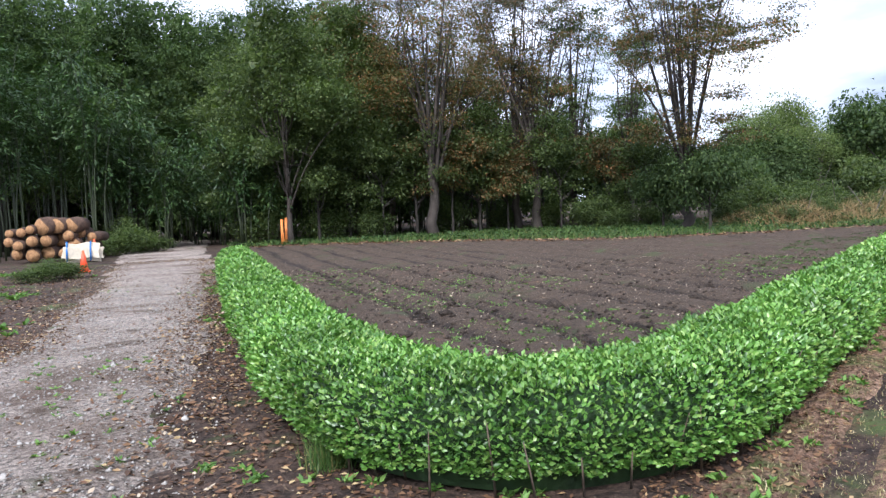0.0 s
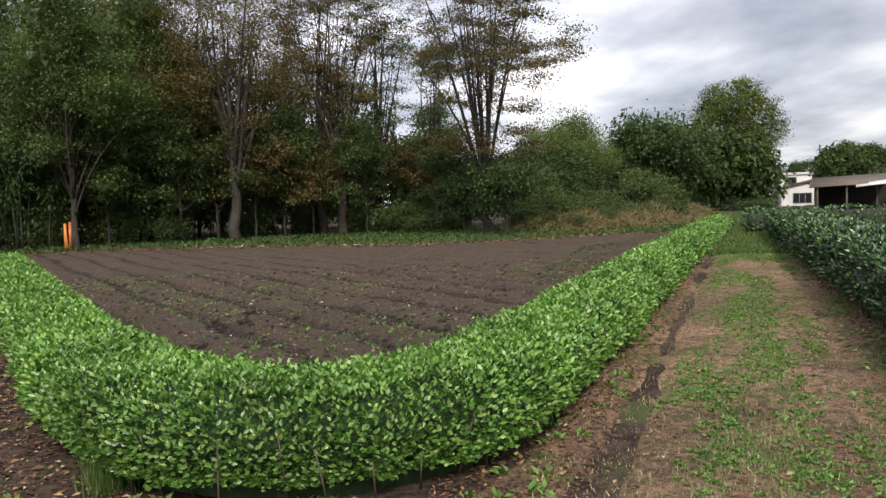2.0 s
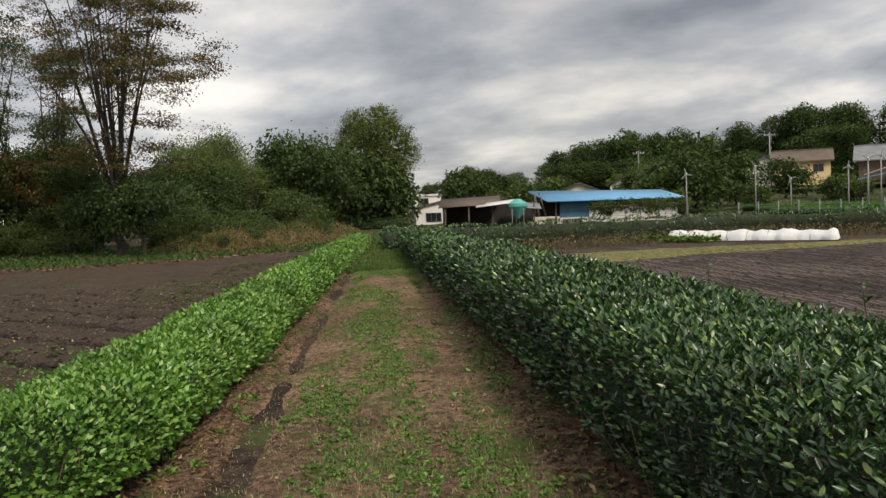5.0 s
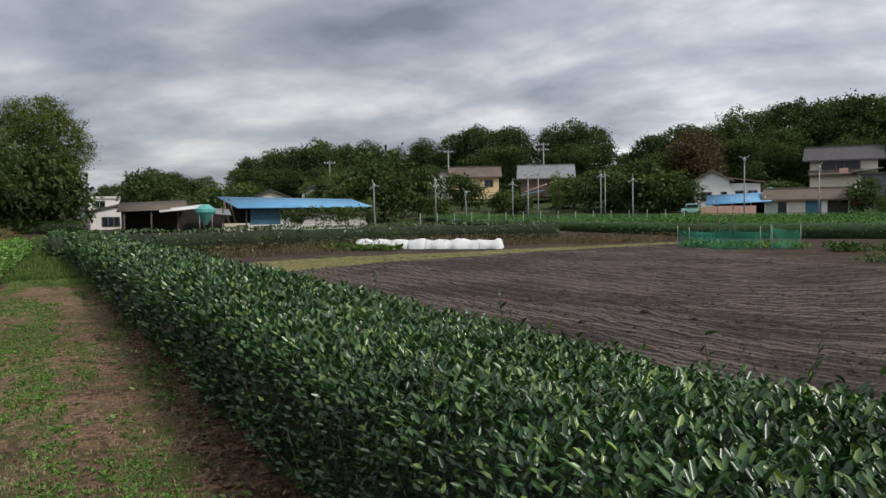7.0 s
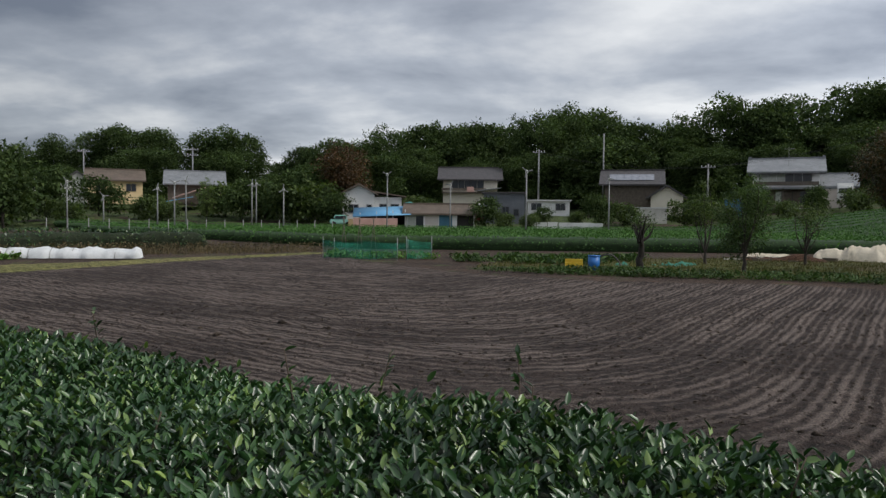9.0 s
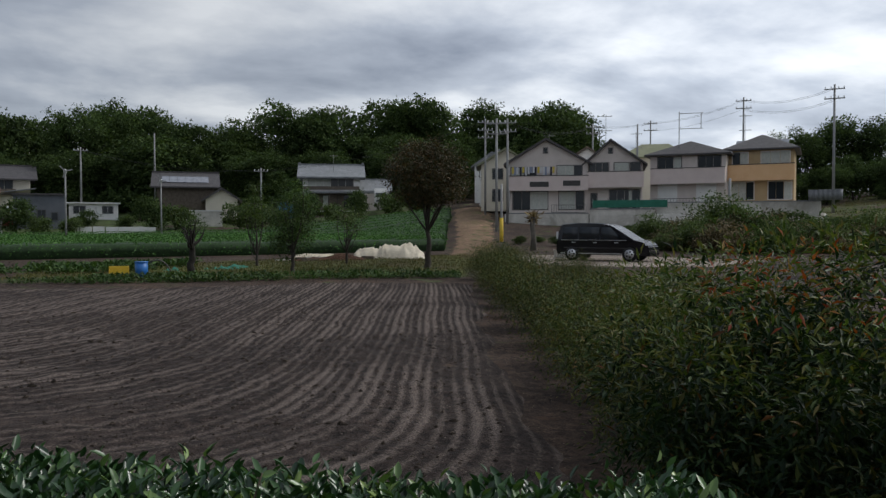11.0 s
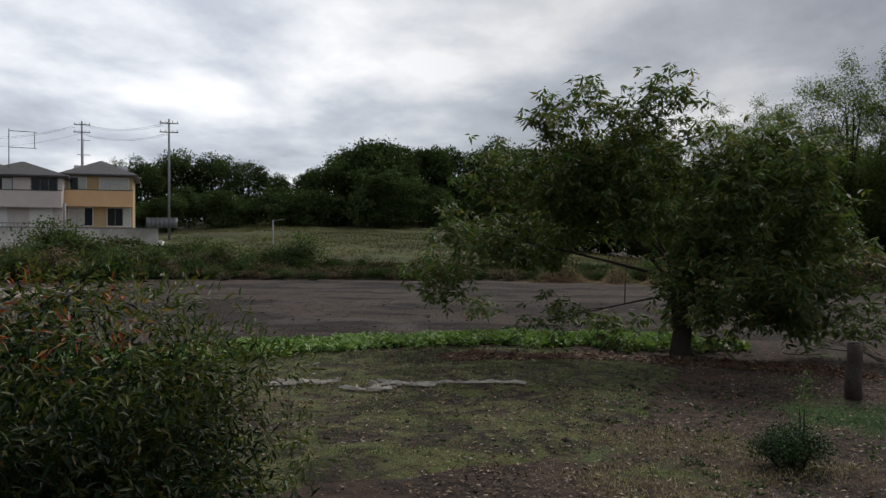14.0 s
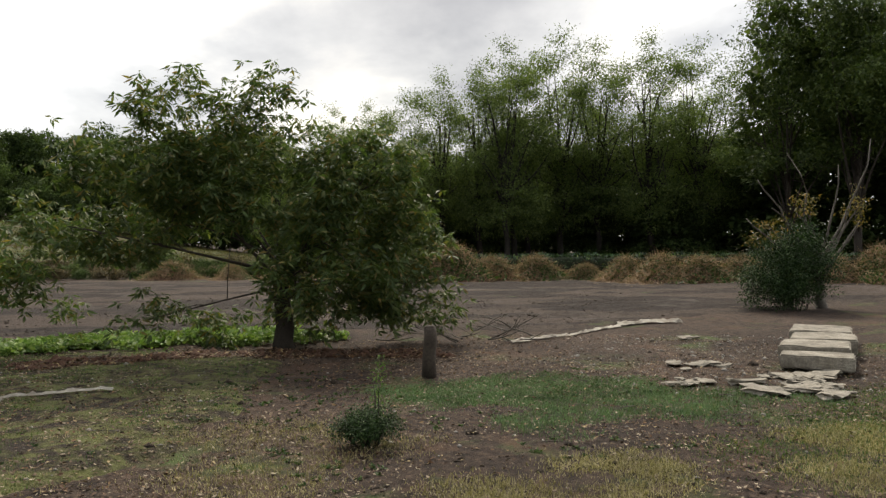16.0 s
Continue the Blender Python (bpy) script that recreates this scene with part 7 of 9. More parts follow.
for i in range(7):
    t_ = site("plastic_drum", 141.0 + i * 0.28, 82.0 - i * 0.1, 3.95, "pale plastic drum at the end of the wall", "drum", group="drums on the wall")
    part("drum_body", rod((0, 0, 0), (0, 0, 0.95), 0.26, 14), M["tile_grey"], t_), part("lid", rod((0, 0, 0.951), (0, 0, 1.0), 0.28, 14), M["steel_pole"], t_)

# ---- houses and sheds to the east ----
EG = "farmhouses across the tea field"
w1 = site("farmhouse", 79.3, 105, 1.2, "white two-storey farmhouse with dark low-pitched roof", group=EG)
gable_house(w1, -4.2, 0.0, 0, 8, 3.9, 5.0, "stucco_white", "tile_brown", 0.5)
part("wing", box(0.02, 0.6, -0.6, 3.6, 7, 3.5), M["stucco_white"], w1)
wr = part("wing_roof", prism([(-0.2, 4.1), (4.2, 3.5), (4.2, 3.65), (-0.2, 4.3)], 0.1, 7.4), M["tile_brown"], w1)
window(w1, -3.4, 1.4, 1.2, 1.0), window(w1, -1.0, 1.5, 0.6, 0.9, panes=1), window(w1, 0.7, 1.5, 0.9, 1.0, y=0.6, panes=1), window(w1, 2.2, 1.5, 1.0, 1.0, y=0.6)
w2 = site("farm_shed", 80.0, 96, 0.7, "low blue-roofed shed behind a pink block wall", "shed", group=EG)
part("roof", pitched(-3.8, 3.2, -0.9, 3.8, 1.35, 2.45, 0.3), M["blue_sheet"], w2)
part("back_wall", box(-3.2, 3.6, -0.5, 2.6, 3.8, 1.8), M["dark_in"], w2)
for x in (-3.0, -1.0, 1.0, 2.5):
    part("post", box(x, -0.1, -0.5, x + 0.12, 0.02, 1.8 + (x + 3) * 0.08), M["frame_white"], w2)
part("block_wall", box(-3.7, -1.3, -0.6, 1.6, -1.12, 1.15, 0.01), M["pink_block"], w2), part("wall_end", box(-4.3, -1.3, -0.6, -3.72, -1.12, 1.05, 0.01), M["stucco_tan"], w2)
w3 = site("farm_shed", 84.0, 96, 0.7, "long low shed with rusty brown roof and glazed door", "shed", group=EG)
gable_house(w3, -4.0, 4.4, 0, 5, 1.75, 2.7, "stucco_white", "tile_brown", 0.5, ridge_x=True)
window(w3, -3.8, -0.1, 1.9, 1.6, panes=2, frame_="frame_white", half="left"), part("blue_door", box(0.0, -0.05, -0.3, 1.6, -0.01, 1.6), M["blue_wall"], w3), part("shade_bay_panel", box(2.2, -0.05, -0.3, 4.2, -0.01, 1.6), M["dark_in"], w3), part("grey_panel", box(-1.7, -0.05, -0.3, -0.1, -0.01, 1.55), M["stucco_grey"], w3)
jp = site("farmhouse", 86.3, 125, 4.5, "tile-roofed farmhouse with a long upper veranda", group=EG)
gable_house(jp, -4.4, 4.2, 0, 7, 3.9, 5.5, "stucco_cream", "tile_dark", 0.9, ridge_x=True)
window(jp, -3.0, 2.3, 5.0, 1.2, panes=5, half=""), part("veranda_rail", box(-4.6, -0.9, 1.9, 2.4, -0.84, 2.3), M["wood_old"], jp), part("futon", box(-0.6, -0.97, 1.7, 0.5, -0.91, 2.5, 0.02), M["pink_block"], jp)
part("veranda_floor", box(-4.6, -0.9, 1.5, 2.4, -0.02, 1.7), M["wood_old"], jp), part("lean_to_roof", prism([(1.0, 1.8), (4.8, 2.3), (4.8, 2.42), (1.0, 1.92)], -2.4, -0.05), M["tile_grey"], jp)
jr = site("farm_shed", 86.6, 108, 2.0, "red-walled shed with patched pale roof", "shed", group=EG)
part("wall", box(-1.0, 0, -1.2, 2.8, 3, 1.6), M["red_wall"], jr), part("roof", pitched(-3.4, 3.2, -0.6, 3.4, 1.3, 2.1), M["white_sheet"], jr), part("roof_patch", pitched(-0.6, 1.6, -0.3, 2.2, 1.42, 1.92, 0, 0.05), M["teal_pale"], jr)
gb = site("metal_barn", 88.9, 104, 1.0, "dark grey flat-roofed metal barn", "barn", group=EG)
part("wall_shell", box(-3.0, 0, -0.8, 2.4, 6, 4.3), M["grey_sheet"], gb), part("roof_edge", box(-3.3, -0.3, 4.3, 2.7, 6.3, 4.5), M["tile_dark"], gb), window(gb, -0.5, 1.6, 0.8, 0.9), window(gb, 1.0, 1.4, 0.6, 0.8, panes=1)
wb = site("prefab_hut", 92.0, 118, 3.2, "long white prefabricated hut", "hut", group=EG)
part("wall_shell", box(-3.2, 0, -1.2, 3.0, 4, 1.5), M["stucco_white"], wb), part("roof", box(-3.5, -0.5, 1.5, 3.3, 4.3, 1.68), M["white_sheet"], wb), window(wb, -2.6, 0.2, 1.4, 0.9), window(wb, 1.0, 0.2, 1.3, 0.9)
for k, (x, y, az) in enumerate(((-5.5, 1.8, 93.0),)):
    tl = site("stacked_sheeting", az, 98, 1.1, "long stack of pale sheeting above the tea rows", "stack")
    for j in range(7):
        part("sheet", box(-4.6 + j * 1.35, 0, -0.3, -3.4 + j * 1.35 + rng.uniform(0, 0.15), 1.6, 0.45 + rng.uniform(-0.12, 0.12), 0.02), M["white_sheet"], tl)
sh_ = site("farmhouse", 98.6, 115, 3.6, "dark-roofed farmhouse with solar panels", group=EG)
gable_house(sh_, -5.4, 2.2, 0, 8, 3.6, 5.4, "wood_old", "tile_dark", 0.8, ridge_x=True)
for i in range(6):
    part("solar_panel", (lambda b: (bmesh.ops.create_cube(b, size=1, matrix=Matrix.Translation((-4.3 + i * 1.05, 1.4, 4.55)) @ Matrix.Rotation(radians(24.2), 4, "X") @ Matrix.Diagonal((1.0, 2.2, 0.06, 1))), b)[1])(bmesh.new()), M["solar"], sh_)
gable_house(site("farmhouse", 100.3, 110, 3.2, "cream gabled annex of the farmhouse", group=EG), -2.3, 1.9, 0, 6, 2.0, 3.3, "stucco_cream", "tile_dark", 0.6)
cw = site("plastered_wall", 98.6, 106, 1.6, "pale plastered garden wall", "wall")
part("wall", box(-2.2, 0, -0.6, 3.0, 0.3, 1.9, 0.02), M["concrete"], cw), part("coping", box(-2.3, -0.1, 1.9, 3.1, 0.4, 2.05), M["white_sheet"], cw)
jf = site("farmhouse", 107.9, 115, 4.3, "two-storey tile-roofed farmhouse with white upper windows", group=EG)
gable_house(jf, -4.2, 4.0, 0, 7, 4.5, 6.1, "stucco_white", "tile_grey", 0.8, ridge_x=True)
part("lower_wall", box(-4.15, -0.04, -0.5, 3.95, -0.004, 1.98), M["wood_old"], jf), part("upper_rail", box(-4.1, -0.75, 2.5, 3.9, -0.7, 3.0), M["wood_old"], jf), part("eave_board", box(-4.9, -0.84, 3.98, 4.7, -0.8, 4.14), M["frame_dark"], jf), window(jf, -3.4, 2.9, 6.4, 1.3, panes=6, half="left"), part("lower_roof", prism([(-4.4, 2.0), (6.8, 2.0), (6.8, 2.2), (-4.4, 2.2)], -1.6, -0.05), M["tile_grey"], jf), window(jf, -3.6, 0.0, 3.0, 1.7, panes=4, half="right"), window(jf, 0.8, 0.0, 2.6, 1.7, panes=3)
part("ridge_end", box(-4.95, 3.1, 6.2, -4.6, 3.9, 6.7), M["tile_grey"], jf), part("ridge_end", box(4.4, 3.1, 6.2, 4.75, 3.9, 6.7), M["tile_grey"], jf)
for x in (-4.2, -0.5, 3.4, 6.5):
    part("porch_post", box(x, -1.5, -0.5, x + 0.14, -1.36, 2.0), M["wood_old"], jf)
jf2 = site("farmhouse_annex", 110.9, 117, 4.4, "small grey-roofed annex beside the farmhouse", "house", group=EG)
gable_house(jf2, -2.3, 2.2, 0, 6, 2.4, 3.9, "stucco_grey", "tile_grey", 0.5, ridge_x=True)
bl = site("blue_shed", 104.6, 108, 3.2, "small blue corrugated shed", "shed", group=EG)
part("wall_shell", box(-1.1, 0, -0.8, 1.1, 2, 1.6), M["blue_wall"], bl), part("roof", box(-1.3, -0.2, 1.6, 1.3, 2.2, 1.72), M["tile_grey"], bl)
yh = site("farmhouse", 61.5, 130, 4.3, "pale yellow house with a brown roof among trees", group=EG)
gable_house(yh, -3.6, 4.2, 0, 7, 3.0, 4.5, "stucco_yellow", "tile_brown", 0.5, ridge_x=True), window(yh, 1.9, 1.4, 1.3, 1.0), window(yh, -2.4, 1.4, 1.2, 1.0), part("porch_roof", box(-3.8, -1.6, 0.5, -0.6, -0.02, 0.65), M["tile_brown"], yh)
gable_house(site("farmhouse", 59.3, 134, 4.3, "pale gabled house with dark roof edge", group=EG), -2.6, 2.6, 0, 6, 2.5, 4.2, "stucco_white", "tile_dark", 0.5)
gh = site("farmhouse", 66.8, 130, 4.4, "grey-roofed house half hidden by bushes", group=EG)
gable_house(gh, -4.2, 4.0, 0, 7, 2.7, 4.5, "wood_old", "tile_grey", 0.7, ridge_x=True), part("rust_roof", prism([(-3.4, 0.2), (1.6, 1.9), (1.6, 2.05), (-3.4, 0.35)], -4.5, -1.0), M["pink_block"], gh), part("blue_awning", prism([(-4.4, -0.4), (-0.4, 0.4), (-0.4, 0.5), (-4.4, -0.3)], -5.2, -4.2), M["blue_sheet"], gh)
gable_house(site("farmhouse", 56.2, 138, 4.6, "small white house among trees", group=EG), -2.2, 2.0, 0, 6, 2.2, 3.3, "stucco_white", "tile_grey", 0.4)
gable_house(site("farmhouse", 46.9, 120, 1.9, "ochre gabled house behind the blue barn", group=EG), -3.0, 3.0, 0, 6, 2.0, 3.2, "stucco_cream", "tile_dark", 0.5)
gable_house(site("farmhouse", 50.2, 125, 2.6, "white house edge behind the blue barn", group=EG), -2.4, 2.0, 0, 6, 2.4, 3.4, "stucco_white", "tile_dark", 0.5)

# the blue-roofed barn with its vine pergola
barn = site("blue_roofed_barn", 48.6, 83, 0.0, "open barn with bright blue sheet roof and blue wall", "barn")
V = np.array([(-8.3, 4.5, 3.6), (6.0, 4.5, 3.2), (7.9, -1.0, 2.3), (-5.8, -1.0, 2.35), (-8.3, 4.5, 3.46), (6.0, 4.5, 3.06), (7.9, -1.0, 2.18), (-5.8, -1.0, 2.22)])
part("roof_sheet", (V, np.array([0, 3, 2, 1, 4, 5, 6, 7, 0, 1, 5, 4, 1, 2, 6, 5, 2, 3, 7, 6, 3, 0, 4, 7]), np.full(6, 4)), M["blue_sheet"], barn)
part("blue_wall", box(-4.6, 0.0, 0.6, -1.6, 0.12, 2.3), M["blue_wall"], barn), part("block_wall", box(-7.4, 0.0, -0.4, -4.64, 0.15, 0.75), M["stucco_cream"], barn), part("block_wall", box(-4.6, -0.02, -0.4, 7.4, 0.15, 0.58), M["stucco_white"], barn)
part("white_wall", box(-1.58, 0.0, 0.6, 7.2, 0.14, 1.5), M["stucco_white"], barn), part("back_wall", box(-7.6, 4.2, -0.3, 6.0, 4.3, 3.0), M["dark_in"], barn)
part("rust_panel", box(-6.0, -0.06, -0.2, -4.9, -0.03, 0.55), M["tile_brown"], barn), part("rust_panel", box(-4.3, -0.08, -0.2, -2.4, -0.05, 0.45), M["tile_brown"], barn)
for x, y, x2, z2 in ((-7.3, 1.5, -7.3, 3.2), (-6.6, 0.3, -7.2, 3.0), (-5.8, 0.3, -6.6, 2.8), (-5.0, 0.0, -5.0, 2.4), (-6.9, 2.4, -6.9, 3.3)):
    part("post", rod((x, y, -0.3), (x2, y, z2), 0.09, 8), M["wood_old"], barn)
perg = site("vine_pergola", 51.0, 80.5, 0.0, "low pergola overgrown with vines beside the barn", "pergola")
for x in np.linspace(-4.4, 4.6, 7):
    part("post", rod((x, 0, -0.2), (x, 0, 1.6), 0.04), M["steel_pole"], perg)
for y in (-0.4, 0.8):
    part("beam", box(-4.6, y - 0.04, 1.58, 4.8, y + 0.04, 1.66), M["wood_old"], perg)
cen = in_lobes([(-3.6, 0, 1.5, 1.3, 0.8, 0.9), (0, 0.2, 1.75, 4.6, 0.8, 0.42), (3.5, 0.2, 1.7, 1.5, 0.8, 0.5), (1.0, -0.4, 1.1, 3.4, 0.2, 0.5)], 120)
q = np.repeat(cen, 26, 0) + rng.normal(0, 0.2, (3120, 3))
part("vine_leaves", leaves(q, rng.normal(size=q.shape) - [0, 0, 0.5], rng.normal(size=q.shape) + [0, 0, 1], 0.24, 0.16, 0.15), M["wood_green"], perg)
tank = site("feed_tank", 42.4, 78, 0.0, "teal cone-bottomed feed tank on legs", "tank")
bm = bmesh.new()
for r1, r2, z0, z1 in ((0.12, 0.95, 0.7, 1.9), (0.95, 0.95, 1.9, 2.2), (0.95, 0.3, 2.2, 2.65)):
    bmesh.ops.create_cone(bm, cap_ends=True, segments=20, radius1=r1, radius2=r2, depth=z1 - z0, matrix=Matrix.Translation((0, 0, (z0 + z1) / 2)))
part("hopper", bm, M["teal"], tank)
for a in range(4):
    c, s = math.cos(a * 1.571 + 0.78) * 0.8, math.sin(a * 1.571 + 0.78) * 0.8
    part("leg", rod((c, s, -0.3), (c, s, 2.0), 0.04), M["steel_pole"], tank)
ws = site("open_shed", 39.8, 80, 0.0, "old open shed with white and rusty sheet roofs", "shed")
part("roof", pitched(-4.4, 2.0, -0.3, 5, 2.1, 3.0, 0.2), M["tile_brown"], ws), part("white_roof", pitched(-0.6, 3.4, -1.2, 0.6, 2.0, 2.3, 0.4), M["white_sheet"], ws), part("white_roof", pitched(2.6, 6.0, -0.6, 2.2, 1.95, 2.5, -0.3), M["tile_grey"], ws), part("back_wall", box(-4.0, 3.6, -0.3, 5.4, 3.8, 2.2), M["dark_in"], ws), part("side_wall", box(-4.0, 0.0, -0.3, -3.85, 3.5, 2.2), M["dark_in"], ws)
for x in (-3.8, -1.4, 1.0, 3.4, 5.2):
    part("post", box(x, -0.1, -0.3, x + 0.14, 0.04, 2.2), M["wood_old"], ws)
wh = site("white_house", 36.2, 110, 0.3, "white two-storey house beyond the path's end", "house")
part("upper_storey", box(-2.6, 2, -0.5, 1.4, 8, 3.7), M["stucco_white"], wh), part("roof_edge", box(-2.8, 1.8, 3.7, 1.6, 8.2, 3.95), M["stucco_white"], wh)
gable_house(wh, -2.2, 2.6, -2.5, 1.9, 1.9, 2.9, "stucco_white", "tile_brown", 0.3, xr=2.5)
window(wh, -0.8, 0.1, 2.0, 1.1, y=-2.5, panes=3), window(wh, 1.6, 0.3, 0.7, 0.9, y=-2.5, panes=1), window(wh, -1.7, 2.5, 1.2, 0.8, y=2.0)

# tea-field fans on poles, a few tall poles and the lines
fan0 = None
for az, d, el in ((58.7, 92, 2.3), (60.9, 98, 1.4), (64.3, 92, 2.0), (65.4, 84, 2.4), (66.15, 95, 2.6), (70.6, 96, 2.45), (70.9, 98, 2.45), (72.8, 86, 2.1), (80.2, 88, 3.3), (84.8, 90, 2.6), (90.3, 72, 3.6), (96.2, 84, 3.1), (54.2, 80, 2.0)):
    f = site("frost_fan", az, d, None, "grey pole with a small frost fan in the tea field", "fan", group="frost fans of the tea field")
    hgt = 1.63 + d * math.tan(radians(el)) - f.matrix_basis.translation.z
    part("pole", rod((0, 0, -0.2), (0, 0, hgt), 0.085, 8, 0.06), M["steel_pole"], f)
    hd = part("motor", rod((0, -0.35, hgt + 0.02), (0, 0.3, hgt - 0.08), 0.13, 10), M["stucco_white"], f)
    for k in range(3):
        a = k * 2.09 + az
        part("blade", (lambda b: (bmesh.ops.create_cube(b, size=1, matrix=Matrix.Translation((0.3 * math.cos(a), -0.4, hgt + 0.3 * math.sin(a))) @ Matrix.Rotation(-a, 4, "Y") @ Matrix.Diagonal((0.55, 0.02, 0.1, 1))), b)[1])(bmesh.new()), M["steel_pole"], hd)


def utility_pole(az, d, base_el, top_el, arms=2, label="concrete utility pole with cross-arms", r=0.15, guard=False):
    x, y = ground_at(az, d)
    z0, z1 = 1.63 + d * math.tan(radians(base_el)), 1.63 + d * math.tan(radians(top_el))
    root = empty("utility_pole", Matrix.Translation((x, y, z0)) @ Matrix.Rotation(-radians(az), 4, "Z"), label, "utility pole", "utility poles")
    h = z1 - z0
    part("pole", rod((0, 0, -0.6), (0, 0, h), r, 10, r * 0.65), M["steel_pole"], root, shade=True)
    for k in range(arms):
        arm = part("cross_arm", box(-0.9, -0.2, h - 0.5 - 0.9 * k, 0.9, -0.1, h - 0.4 - 0.9 * k), M["steel_pole"], root)
        for u in (-0.8, -0.3, 0.35, 0.8):
            part("insulator", rod((u, -0.15, h - 0.4 - 0.9 * k), (u, -0.15, h - 0.2 - 0.9 * k), 0.05, 6), M["stucco_white"], arm)
    if guard:
        M["guard"] = surface("yellow_guard", (0.6, 0.4, 0.02), (0.75, 0.52, 0.04), 3, 0.6, 20, 0.2, 0.1)
        part("yellow_guard", rod((0, 0, -0.4), (0, 0, 2.0), r + 0.02, 10), M["guard"], root)
    return Vector((x, y, z1))


tops = [utility_pole(*a) for a in ((119.0, 92, 1.1, 7.7, 3), (119.8, 70, -0.6, 7.7, 2), (120.6, 80, 0.5, 7.7, 2), (126.7, 108, 2.0, 7.2, 2), (129.8, 98, 2.0, 7.1, 0), (130.7, 112, 2.0, 7.3, 2), (136.8, 102, 2.0, 8.6, 2), (142.3, 84, 1.2, 9.05, 2), (95.8, 122, 1.5, 6.3, 0), (91.2, 118, 1.8, 5.2, 1), (102.9, 105, 1.0, 4.1, 1), (59.7, 140, 1.5, 4.5, 1), (51.1, 128, 0.8, 3.8, 1), (66.6, 138, 1.5, 4.9, 2), (135.9, 62, -0.66, 3.2, 0))]
utility_pole(120.15, 60, -1.35, 3.0, 0, "utility pole with a yellow guard at its foot", 0.13, True)
# roof aerials
for az, d, z, h, ty in ((127.6, 90, 9.6, 4.4, 0), (132.6, 87, 9.2, 4.4, 1), (136.9, 95, 10.5, 3.6, 0), (129.7, 94, 9.4, 3.0, 0), (123.6, 86, 10.2, 1.3, 0), (108, 116, 9.8, 2.2, 0)):
    a_ = site("roof_aerial", az, d, z, "thin television aerial on a roof", "aerial", group="roof aerials")
    part("mast", rod((0, 0, -0.6), (0, 0, h), 0.05 if ty else 0.03, 6), M["steel_pole"], a_)
    for k in range(2):
        b_ = part("boom", rod((-0.6 if not ty else 0, 0, h - 0.2 - k * 1.6), (0.7 if not ty else 2.4, 0, h - 0.2 - k * 1.6), 0.035, 6), M["steel_pole"], a_)
        for u in np.linspace(-0.5, 0.6, 5):
            part("element", rod((u + (0.6 if ty else 0), -0.3, h - 0.2 - k * 1.6), (u + (0.6 if ty else 0), 0.3, h - 0.2 - k * 1.6), 0.015, 4), M["steel_pole"], b_)
    if ty:
        part("strut", rod((2.2, 0, h - 0.2), (2.2, 0, h - 1.8), 0.04, 6), M["steel_pole"], a_)
M["wire"] = surface("black_wire", (0.02, 0.02, 0.02), (0.03, 0.03, 0.03), 1, 0.7, 10, 0.1, 0)
for i, j, n in ((7, 6, 4), (6, 5, 3), (5, 3, 2), (3, 2, 2), (0, 2, 3), (0, 10, 2), (10, 9, 2)):
    for k in range(n):
        a, b = tops[i] - Vector((0, 0, 0.3 + 0.8 * (k // 2) + 0.15 * k)), tops[j] - Vector((0, 0, 0.3 + 0.8 * (k // 2) + 0.15 * k))
        m_ = (a + b) / 2 - Vector((0, 0, (a - b).length * 0.035))
        w_ = part("power_line", tubes([(bezier(a, m_ * 2 - (a + b) / 2, b, 12), np.full(12, 0.012))], 4), M["wire"], None)
        tagged(w_, "sagging black power line between poles", "power line", "power lines")


# ---- tea rows ----
first = True
for k in range(26):
    x = 45.6 + k * 1.75
    y0, y1 = 8.5 + (x - 45) * 1.05, -0.5 - (x - 0.6) / 1.98
    if k > 2 and k % 2 and k > 14:
        continue
    hedge("tea_row", [(x - 0.0, y0), (x + 1.0, (y0 + y1) / 2), (x + 2.2, y1)], 0.86 if k < 15 else 1.6, 0.82, M["tea_far"], (0.05, 0.6), 210, "long clipped row of a green tea field", "tea rows", 0.05, near=8.0, ends=False, core="tea_core")

